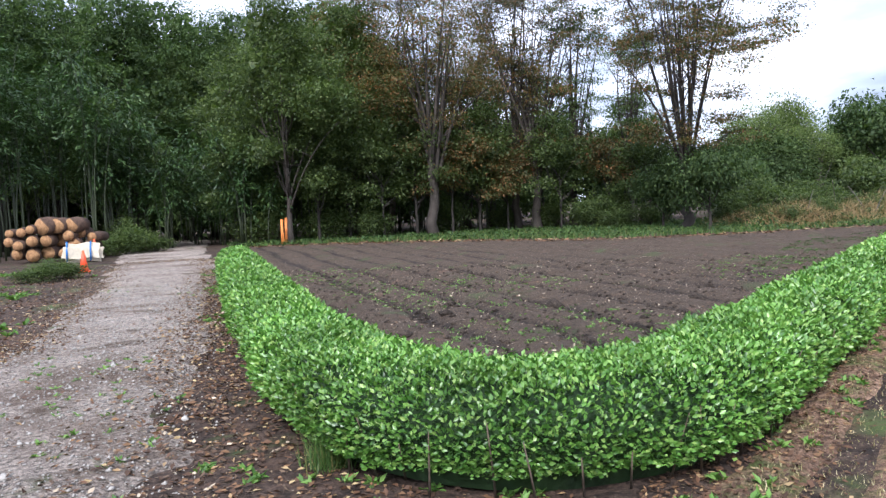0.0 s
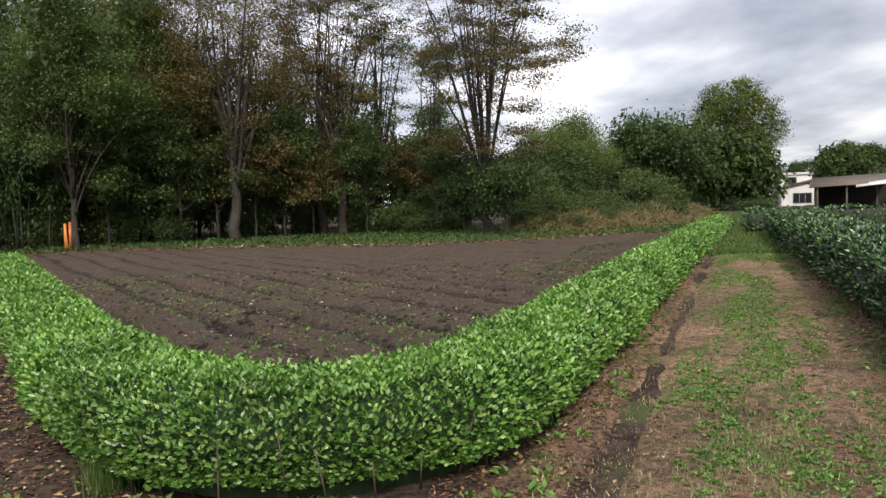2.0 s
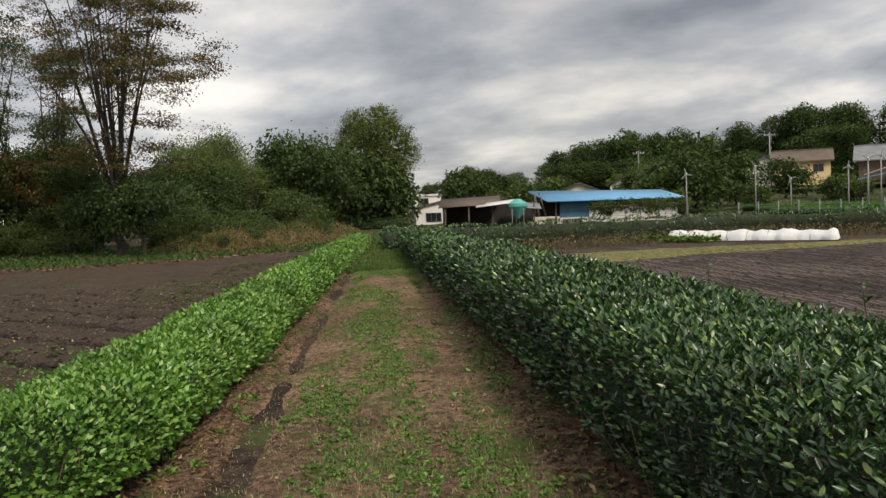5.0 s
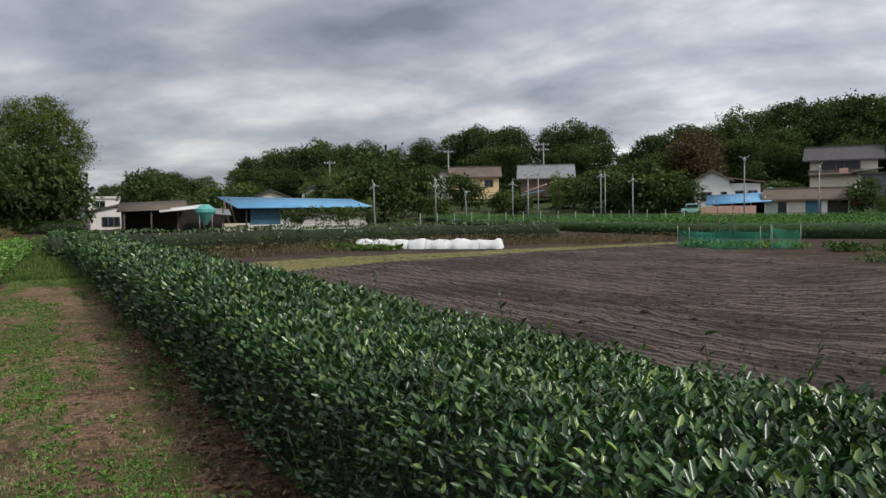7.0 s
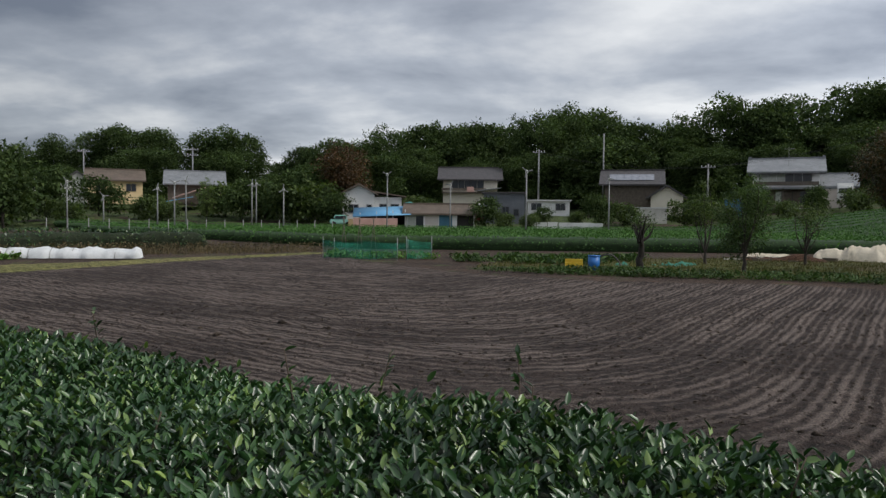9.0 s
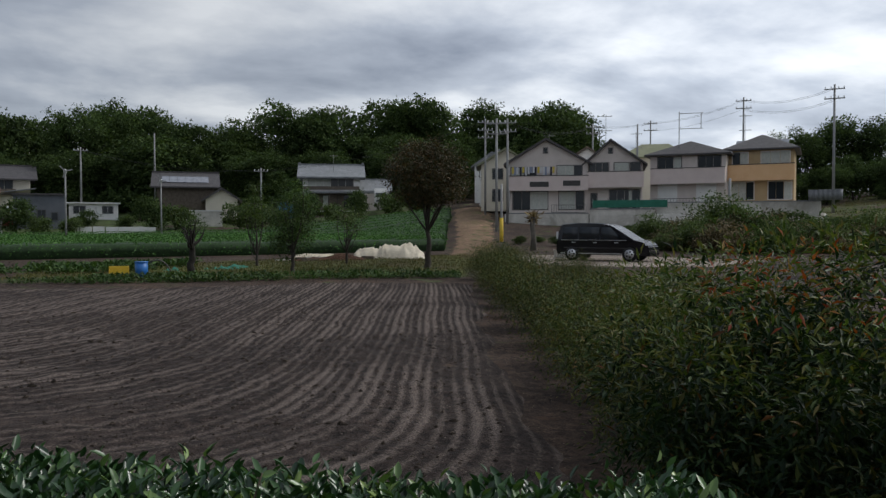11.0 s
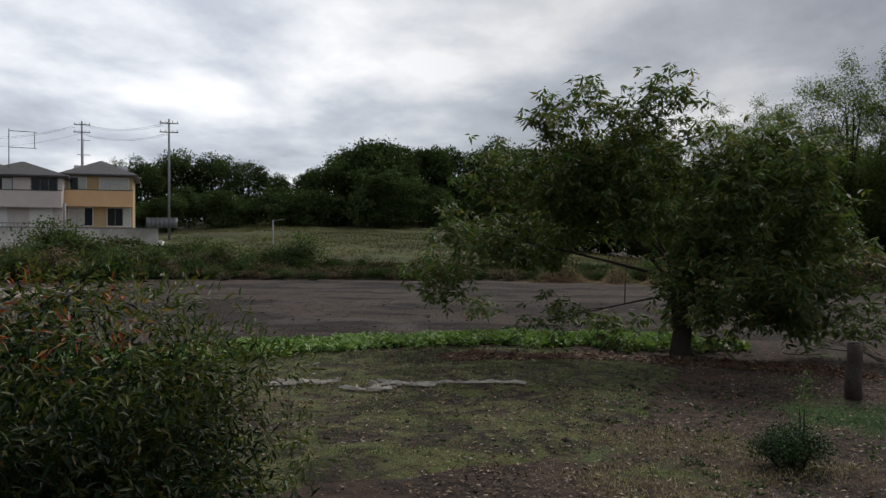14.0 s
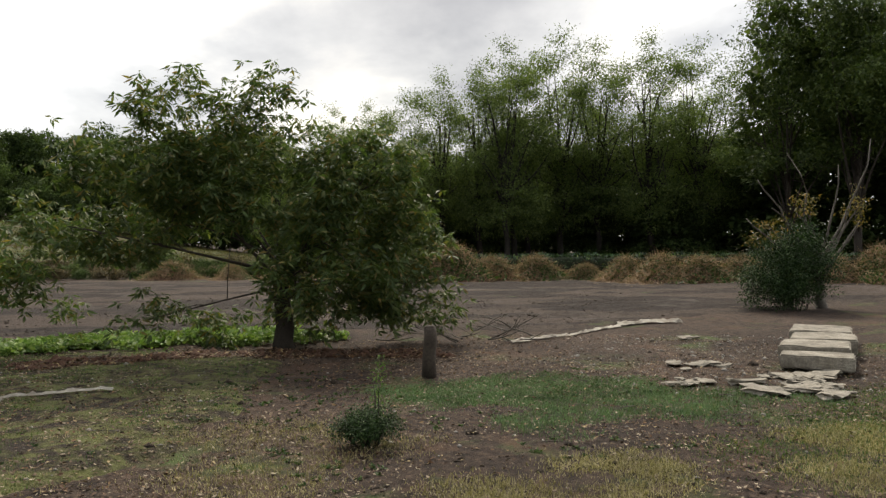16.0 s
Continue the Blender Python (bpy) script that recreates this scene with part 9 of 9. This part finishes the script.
for az, d, k, t in ((121.5, 58, 0.6, 1), (122.8, 60, 0.7, 0), (124.2, 56, 0.7, 1), (125.5, 58, 0.8, 0), (126.3, 48, 0.6, 1), (130.4, 64, 1.4, 0), (131.8, 62, 1.5, 1), (133.2, 63, 1.6, 0), (134.6, 62, 1.6, 1), (136.0, 64, 1.8, 0), (137.2, 62, 1.7, 1), (138.5, 60, 1.6, 0), (139.8, 62, 1.7, 1), (141.2, 60, 1.5, 0), (142.4, 58, 1.4, 1), (129.2, 66, 1.0, 1)):
    put(skirt_far if t else bush_far, az, d, k * (0.5 if az < 139 else 0.62), 0.55)
for row_, gap in ((0, 0.7), (1, 0.85), (2, 1.0)):  # the overgrown bank below the houses and the meadow
    for az in np.arange(128.6, 180.0, gap):
        d = np.interp(az, [129, 140, 152, 168], [52, 50, 47, 45]) + row_ * 2.6 + rng.uniform(-1, 1)
        crest = 1.63 + d * math.tan(radians(np.interp(az, [128.5, 130.5, 134, 138, 141, 146, 152, 160, 168], [-1.0, 0.1, 0.9, 1.0, 0.5, 0.0, -0.3, -0.4, -0.4]) - 0.55 * (2 - row_)))
        x, y = ground_at(az, d)
        k = max(0.45, (crest - float(land(x, y))) / 1.55) * rng.uniform(0.75, 1.05)
        put(scrub_a if rng.random() < 0.5 else (bush if rng.random() < 0.25 else scrub_b), az, d, k, rng.uniform(0.75, 1.0))
for az in np.arange(139.0, 177.0, 1.5):
    put(skirt_far, az, rng.uniform(128, 140), rng.uniform(1.2, 1.9))
for az, d, k in ((144.0, 58, 1.0), (149.9, 54, 0.8), (151.4, 53, 1.1), (145.5, 55, 0.9)):
    put(bush, az, d, k)
for az, d in ((143.2, 68), (143.6, 68)):
    s_ = site("marker_post", az, d, None, "short yellow marker post on the bank", "post", group="marker posts")
    part("post", rod((0, 0, -0.1), (0.15, 0, 1.1), 0.05, 8), M["guard"], s_)
st = site("thin_pole", 149.4, 55, None, "thin grey pole with a bracket in the meadow", "pole")
part("pole", rod((0, 0, -0.2), (0, 0, 3.4), 0.05, 8), M["steel_pole"], st), part("bracket", rod((0, 0, 3.38), (0.8, 0, 3.5), 0.025, 6), M["steel_pole"], st)
wf = empty("white_barrier", Matrix.Identity(4), "long white barrier at the top of the meadow", "barrier")
for az in np.arange(151.5, 159.0, 0.75):
    a, b = ground_at(az, 140), ground_at(az + 0.68, 140)
    L = math.hypot(b[0] - a[0], b[1] - a[1])
    p_ = part("panel", box(0, 0, 0.3, L, 0.15, 0.85), M["white_sheet"], wf)
    p_.matrix_basis = Matrix.Translation((*a, 1.63 + 140 * math.tan(radians(2.55)) - 0.3)) @ Matrix.Rotation(math.atan2(b[1] - a[1], b[0] - a[0]), 4, "Z")

# ---- log pile, cones, posts by the northern road ----
M["cut_wood"] = surface("fresh_cut_wood", (0.2, 0.09, 0.035), (0.46, 0.27, 0.12), 7, 0.85, 60, 0.45, 0.4)
M["orange_plastic"] = surface("orange_red_plastic", (0.75, 0.07, 0.02), (0.85, 0.11, 0.03), 3, 0.5, 30, 0.1, 0.05)
M["orange_paint"] = surface("orange_painted_post", (0.65, 0.20, 0.04), (0.78, 0.28, 0.07), 2, 0.6, 30, 0.15, 0.1)
M["log_bark"] = surface("log_bark", (0.045, 0.026, 0.018), (0.12, 0.07, 0.045), 4, 0.9, 22, 0.5, 0.9)
K = 39.0 / 1383
pile = [(22, 443, 10.5), (70, 443, 13), (46, 446, 12), (96, 445, 10), (10, 424, 9), (46, 424, 10), (68, 424, 11), (91, 424, 12), (24, 430, 9), (113, 432, 11), (63, 402, 16), (86, 402, 14), (110, 402, 14), (30, 410, 8.5), (104, 418, 10), (12, 411, 7.5), (124, 414, 10), (142, 422, 9), (134, 436, 9), (44, 406, 8)]
for n_, (px, py, r) in enumerate(pile):
    az = -31.6 + px * 0.0365
    d = 39.0 + rng.uniform(-0.3, 0.3)
    lg = site("cut_log", az, d, 0.0, "sawn log with pale end grain in a rough pile", "log", turn=rng.uniform(-40, -6), group="logs of the pile")
    r = r * K * 0.88
    z = max(r, (457 - py) * K)
    L = rng.uniform(0.9, 1.4)
    pts = np.array([(0, 0.0, z), (0.02, L * 0.5, z + 0.02), (0.0, L, z)])
    part("bark", tubes([(pts, [r, r * 1.05, r * 0.95])], 14), M["log_bark"], lg, shade=False)
    e = part("cut_face", rod((0, -0.012, z), (0, -0.002, z), r * 0.93, 14), M["cut_wood"], lg)
bag = site("bulk_bag", -27.0, 37.0, 0.0, "white woven bulk bag with blue straps", "bag")
bm = box(-0.8, -0.4, 0.0, 0.8, 0.5, 0.78, 0.16)
bmesh.ops.subdivide_edges(bm, edges=bm.edges[:], cuts=2, use_grid_fill=True)
for v in bm.verts:
    v.co += Vector((math.sin(v.co.z * 7 + v.co.x * 3), math.cos(v.co.x * 5), math.sin(v.co.x * 6) * 0.8)) * 0.05
part("bag_body", bm, M["tarp"], bag)
for x in (-0.62, 0.28):
    part("strap", tubes([(np.array([(x, -0.47, 0.05), (x, -0.48, 0.5), (x + 0.03, -0.3, 0.86)]), [0.035] * 3)], 4), M["blue_plastic"], bag)
for az, d, h in ((-27.0, 29.2, 0.72), (-26.3, 38.5, 0.9)):
    cn = site("traffic_cone", az, d, 0.0, "orange-red traffic cone beside the road", "cone", group="traffic cones")
    part("cone_base", box(-0.2, -0.2, 0, 0.2, 0.2, 0.04, 0.01), M["orange_plastic"], cn), part("cone_body", rod((0, 0, 0.04), (0, 0, h), 0.15, 16, 0.03), M["orange_plastic"], cn)
for az, d, h, r in ((-14.05, 44.0, 1.35, 0.07), (-13.75, 44.2, 1.42, 0.09), (-13.9, 43.6, 1.3, 0.04)):
    ps = site("orange_post", az, d, 0.0, "upright orange painted post at the field corner", "post", group="orange posts")
    part("post", rod((0, 0, -0.1), (0.02 if r > 0.06 else -0.12, 0, h), r, 10), M["orange_paint"], ps)
for az, d, k in ((-24.4, 42, 0.9), (-23.4, 44, 0.8), (-28.6, 27, 0.45), (-29.5, 26, 0.4), (-26.5, 40.5, 0.5)):
    put(bush, az, d, k, 0.6)

# ---- heaps of dry brush by the path and south of the bare field ----
def dry_heap(m, w, h, n, label, mats=("dry_plume", "weed_dull")):
    root = empty("brush_heap", m, label, "brush heap", "brush heaps")
    x, y = rng.normal(0, w * 0.4, n), rng.normal(0, w * 0.22, n)
    z = h * np.exp(-(x / w * 1.6) ** 2 - (y / w * 2.6) ** 2) * rng.uniform(0.2, 1.0, n)
    a = rng.uniform(0, 6.28, n)
    axis = np.stack([np.cos(a), np.sin(a), rng.uniform(-0.9, 0.3, n)], 1)
    L = rng.uniform(0.3, 0.8, n)
    tuft_ = rng.normal(0, 0.28, (n // 24 + 1, 3))[np.arange(n) // 24]
    axis = axis * 0.7 + tuft_ * 2 + [0, 0, 0.25]
    tagged(part("dry_stalk_mass", leaves(np.stack([x, y, z + 0.05], 1), axis, rng.normal(size=(n, 3)) + [0, 0, 1], L, 0.024, 0.05, droop=0.35, lean=True), M[mats[0]], root), kind="stuff")
    k = n // 3
    x, y = rng.normal(w * 0.1, w * 0.36, k), rng.normal(-w * 0.1, w * 0.2, k)
    z = h * 0.9 * np.exp(-(x / w * 1.6) ** 2 - (y / w * 2.6) ** 2) * rng.uniform(0.4, 1.0, k)
    part("green_growth", leaves(np.stack([x, y, z + 0.08], 1), rng.normal(size=(k, 3)), rng.normal(size=(k, 3)) + [0, 0, 1], 0.2, 0.1, 0.15), M[mats[1]], root)
    xs, ys = np.meshgrid(np.linspace(-w, w, 16), np.linspace(-w * 0.6, w * 0.6, 10), indexing="ij")
    zz = h * 0.72 * np.exp(-(xs / w * 1.6) ** 2 - (ys / w * 2.6) ** 2) - 0.12
    i, j = np.meshgrid(np.arange(15), np.arange(9), indexing="ij")
    f = np.stack([i * 10 + j, (i + 1) * 10 + j, (i + 1) * 10 + j + 1, i * 10 + j + 1], -1)
    part("heap_core", (np.stack([xs, ys, zz], -1).reshape(-1, 3), f.ravel(), np.full(135, 4)), M["husk"], root, shade=True)
    return root


hp = dry_heap(spot(-170.5, 36.5, 0, 3.1), 2.6, 1.7, 5000, "tall heap of dry brown grass grown over with weeds")
for az, d, k in ((-167.5, 37, 0.9), (-164.5, 37.5, 1.0), (-161.0, 38, 0.75), (-158.2, 37, 1.05), (-155.8, 36, 1.15), (-153.2, 36, 1.2), (-150.6, 37, 1.1), (-145.5, 37, 1.1), (-142.5, 38, 1.1), (-173.5, 38, 1.0), (-177, 39, 0.9), (178, 41, 0.8), (174, 42, 0.8), (170, 43, 0.8)):
    put(hp, az, d, k * rng.uniform(0.7, 0.95), rng.uniform(0.75, 1.1))
hq = dry_heap(spot(21.8, 44, 0, 0.3), 3.0, 0.9, 4200, "tangle of dry pale stalks and cut branches beside the path", ("dry_grass", "weed_dull"))
for az, d, k in ((20.0, 50, 1.0), (23.6, 47, 1.0), (25.2, 52, 1.1), (26.8, 56, 1.1), (28.2, 60, 1.0), (24.2, 41, 0.7), (29.2, 66, 1.0), (27.3, 48, 0.7), (18.6, 47, 0.9), (20.8, 42, 1.0), (22.4, 41.5, 0.9), (24.6, 44, 1.1), (19.4, 44, 1.0), (25.8, 46, 1.0), (26.4, 50, 1.2)):
    put(hq, az, d, k, rng.uniform(0.7, 1.1))
for az, d, k in ((19.6, 42, 0.5), (21.2, 41, 0.45), (23.2, 43, 0.55), (24.4, 46, 0.6), (26.0, 48, 0.6), (22.2, 46, 0.7), (27.4, 54, 0.8)):
    put(bush, az, d, k)
for i in range(26):
    az, d = rng.uniform(19, 29), rng.uniform(43, 58)
    x, y = ground_at(az, d)
    b_ = empty("cut_branch", Matrix.Translation((x, y, 0)), "bare pale cut branch sticking out of the brush", "branch", "cut branches")
    a_ = rng.uniform(0, 6.28)
    L = rng.uniform(1.0, 2.6)
    up = rng.uniform(0.3, 1.0)
    e = np.array([math.cos(a_) * L * (1 - up * 0.6), math.sin(a_) * L * (1 - up * 0.6), L * up + 0.3])
    part("stick", tubes([(bezier((0, 0, 0.1), e * 0.5 + [0, 0, 0.2], e, 6), np.linspace(0.035, 0.01, 6))], 5), M["bark_pale"], b_)
hedge("clipped_hedge", [ground_at(az, 46) for az in (-172, -166, -160, -154, -148, -142)], 0.7, 1.0, M["tea_dark"], (0.08, 0.42), 400, "low dark hedge before the southern wood", wob=0.1)

# ---- the yard to the south ----
ps = empty("wooden_stump_post", pose(-1.0, -11.2, 0, 2, -3, 20), "weathered short wooden post in the grass", "post")
M["post_wood"] = surface("dark_weathered_post", (0.045, 0.034, 0.026), (0.1, 0.08, 0.062), 4, 0.95, 30, 0.5, 0.6)
part("post", tubes([(np.array([(0, 0, -0.1), (0.01, 0, 0.2), (0.0, 0.01, 0.45), (0.01, 0, 0.6)]), [0.1, 0.088, 0.084, 0.08])], 12), M["post_wood"], ps)
part("post_top", tubes([(np.array([(0.01, 0, 0.601), (0.012, 0, 0.62)]), [0.075, 0.05])], 12), M["post_wood"], ps)
M["old_concrete"] = surface("weathered_concrete_slab", (0.2, 0.178, 0.14), (0.44, 0.4, 0.33), 4.5, 0.9, 35, 0.45, 0.8, stain=(0.1, 0.085, 0.065))
sl = empty("slab_stack", Matrix.Translation((-5.95, -10.4, 0)) @ Matrix.Rotation(math.atan2(-3.6, -2.6) - math.pi / 2, 4, "Z"), "stack of broken pale concrete slabs", "slabs")
for i, (y0, y1, z, dx) in enumerate(((0.0, 0.55, 0.14, 0.0), (0.62, 1.5, 0.19, -0.05), (1.56, 2.5, 0.2, 0.04), (2.55, 3.6, 0.21, -0.02))):
    bm = box(-0.45 + dx, y0, 0.02, 0.45 + dx, y1, z + 0.05, 0.02)
    bmesh.ops.subdivide_edges(bm, edges=bm.edges[:], cuts=3, use_grid_fill=True)
    for v in bm.verts:
        v.co += Vector(noise.noise_vector(v.co * 6 + Vector((i * 9, 0, 0)))) * 0.025
    part("slab", bm, M["old_concrete"], sl)


def rubble(x, y, r, n, label):
    for i in range(n):
        bm = bmesh.new()
        bmesh.ops.create_icosphere(bm, subdivisions=2, radius=1)
        bmesh.ops.bisect_plane(bm, geom=bm.verts[:] + bm.edges[:] + bm.faces[:], plane_co=(0, 0, 0.45), plane_no=(rng.normal(0, 0.15), rng.normal(0, 0.15), 1), clear_outer=True)
        bmesh.ops.holes_fill(bm, edges=bm.edges[:])
        s_ = r * rng.uniform(0.25, 1.0) if i else r
        sc = Vector((s_ * rng.uniform(0.8, 1.5), s_ * rng.uniform(0.6, 1.1), s_ * rng.uniform(0.18, 0.4)))
        for v in bm.verts:
            k = 1 + 0.9 * noise.noise(v.co * 2.2 + Vector((i * 3.1, x, y)))
            v.co = Vector((v.co.x * sc.x, v.co.y * sc.y, v.co.z * sc.z)) * k
        px, py = (x, y) if not i else (x + rng.normal(0, r * 1.5), y + rng.normal(0, r * 1.2))
        ob = part("concrete_rubble", bm, M["old_concrete"], None)
        ob.matrix_basis = pose(px, py, sc.z * 0.3, 0, 0, rng.uniform(0, 360))
        tagged(ob, label, "rubble", "broken concrete in the yard")


rubble(-5.5, -10.0, 0.16, 14, "flat broken piece of pale concrete beside the slabs")
rubble(-5.1, -9.3, 0.2, 12, "pale broken lump of concrete on the ground")
rubble(-4.9, -11.2, 0.15, 11, "small pale broken concrete pieces")
rubble(-3.9, -9.9, 0.1, 8, "small pale broken concrete pieces")
rubble(-6.0, -14.2, 0.09, 12, "scattered pale stones on dark earth")


def strip(points, w, h, label, name="bark_strip", material="tarp_old", seed=0):
    """A crumpled strip of old sheeting or bark lying on the ground."""
    k, c, d = along(points, 0.05)
    nrm = np.stack([d[:, 1], -d[:, 0]], 1)
    ww = w * (0.25 + 1.5 * vnoise(k, k * 0 + seed, 0.22, 3) ** 1.5)
    cols = np.linspace(-1, 1, 7)
    V = np.zeros((len(k), 7, 3))
    for i, u_ in enumerate(cols):
        V[:, i, :2] = c + nrm * (u_ * ww * (0.6 + 0.8 * vnoise(k + seed, k * 0 + u_ * 3, 0.12, 2)) + 0.6 * w * (vnoise(k, k * 0 + seed + 5, 0.3, 2) - 0.5))[:, None]
        V[:, i, 2] = top(V[:, i, 0], V[:, i, 1]) + 0.01 + h * vnoise(k + i * 0.4 + seed, k * 0 + u_ * 0.9, 0.1, 3) * (1 - abs(u_) * 0.7) * 1.8
    i, j = np.meshgrid(np.arange(len(k) - 1), np.arange(6), indexing="ij")
    f = np.stack([i * 7 + j, (i + 1) * 7 + j, (i + 1) * 7 + j + 1, i * 7 + j + 1], -1)
    ob = part(name, (V.reshape(-1, 3), f.ravel(), np.full((len(k) - 1) * 6, 4)), M[material], None)
    return tagged(ob, label, "sheeting", "old sheeting in the yard")


M["tarp_old"] = surface("weathered_white_sheet", (0.28, 0.25, 0.2), (0.6, 0.56, 0.48), 7, 0.85, 40, 0.4, 0.5, stain=(0.16, 0.13, 0.1))
for cx_, cy_, n_ in ((5.55, -9.6, 6), (5.2, -9.75, 4), (4.5, -9.55, 3), (4.25, -10.05, 5)):
    for i_ in range(n_):  # a tangle of torn, twisted strips
        a_, x_, y_ = rng.uniform(0, 6.28), cx_ + rng.normal(0, 0.12), cy_ + rng.normal(0, 0.07)
        bend = [(x_ + math.cos(a_) * k_ * 0.13 + rng.normal(0, 0.025), y_ + math.sin(a_) * k_ * 0.07 + rng.normal(0, 0.025)) for k_ in range(4)]
        strip(bend, rng.uniform(0.018, 0.04), rng.uniform(0.03, 0.07), "torn twisted strip of weathered white sheeting", "old_sheeting", seed=cx_ * 7 + i_)
strip([(4.3, -10.15), (4.05, -10.14), (3.7, -10.36), (3.35, -10.4), (3.0, -10.56), (2.7, -10.5)], 0.032, 0.04, "long twisted strip of old white sheeting", "old_sheeting", seed=7)
strip([(-2.8, -14.2), (-3.6, -14.6), (-4.6, -15.5), (-5.6, -16.3)], 0.065, 0.05, "long strip of pale peeling bark on the earth", "bark_strip", seed=9)
strip([(-5.6, -16.5), (-6.4, -16.7), (-7.2, -16.8)], 0.12, 0.08, "pale plank lying on the dark earth", "bark_strip", seed=11)
for i in range(16):
    x, y = -2.4 + rng.normal(0, 0.7), -15.0 + rng.normal(0, 0.8)
    b_ = empty("fallen_branch", Matrix.Translation((x, y, 0)), "thin bare fallen branch on the ground", "branch", "fallen branches")
    a_ = rng.uniform(0, 6.28)
    L = rng.uniform(0.5, 1.4)
    e = np.array([math.cos(a_) * L, math.sin(a_) * L, rng.uniform(0.05, 0.5)])
    cs = [(bezier((0, 0, 0.03), e * 0.5 + rng.normal(0, 0.06, 3), e, 6), np.linspace(0.014, 0.004, 6))]
    for _ in range(2):
        cs.append((bezier(e * 0.4, e * 0.6 + rng.normal(0, 0.1, 3), e * 0.8 + np.append(rng.normal(0, 0.25, 2), 0.1), 5), np.linspace(0.007, 0.003, 5)))
    part("stick", tubes(cs, 5), M["bark_pale"], b_)
for i in range(40):
    x, y = rng.uniform(-4.5, 4.5), rng.uniform(-13, -6.2)
    b_ = empty("twig", Matrix.Translation((x, y, 0)), "short dry twig on the yard", "twig", "twigs in the yard")
    a_ = rng.uniform(0, 6.28)
    L = rng.uniform(0.12, 0.45)
    e = np.array([math.cos(a_) * L, math.sin(a_) * L, 0.03])
    part("stick", tubes([(bezier((0, 0, 0.015), e * 0.5 + [0, 0, 0.03], e, 4), np.linspace(0.006, 0.002, 4))], 4), M["bark_pale"], b_)
# lopped tree with yellowing leaves behind the round bush
lop = tree("lopped_tree", pose(-12.3, -19.6, 0), "lopped grey tree with bare stubs and yellowing leaves", [(-1.0, 0, 3.0, 0.35, 0.3, 0.9), (0.5, 0, 2.7, 0.45, 0.4, 0.35), (1.3, 0, 1.9, 0.6, 0.5, 0.45)], (0.13, 1.1), 9, 30, 30, (0.1, 0.4), 0.12, "yellowing", "bark_pale", fork=(0.7, 1.0), twigs=1, droop=0.6)
stubs = []
for e in ((1.7, 0, 3.4), (0.9, 0.2, 3.9), (-1.6, 0, 4.2), (2.2, 0, 2.4), (-0.6, 0, 3.6), (1.2, 0, 2.6)):
    e = np.array(e)
    stubs.append((bezier((0, 0, 1.0), e * 0.5 + [0, 0, 0.3], e, 7) + np.vstack([np.zeros(3), rng.normal(0, 0.09, (6, 3))]), np.linspace(0.042, 0.012, 7)))
for s_ in stubs:
    part("bare_stub", tubes([s_], 6), M["bark_pale"], lop, "bare grey lopped branch")
sn = tree("bare_sapling", pose(-2.6, -30.0, 0), "thin dead grey sapling standing alone", [(0, 0, 2.6, 0.3, 0.3, 0.7)], (0.05, 2.2), 6, 8, 1, (0.1, 0.4), 0.1, "yellowing", "bark_pale", fork=(0.5, 1.0), twigs=1)
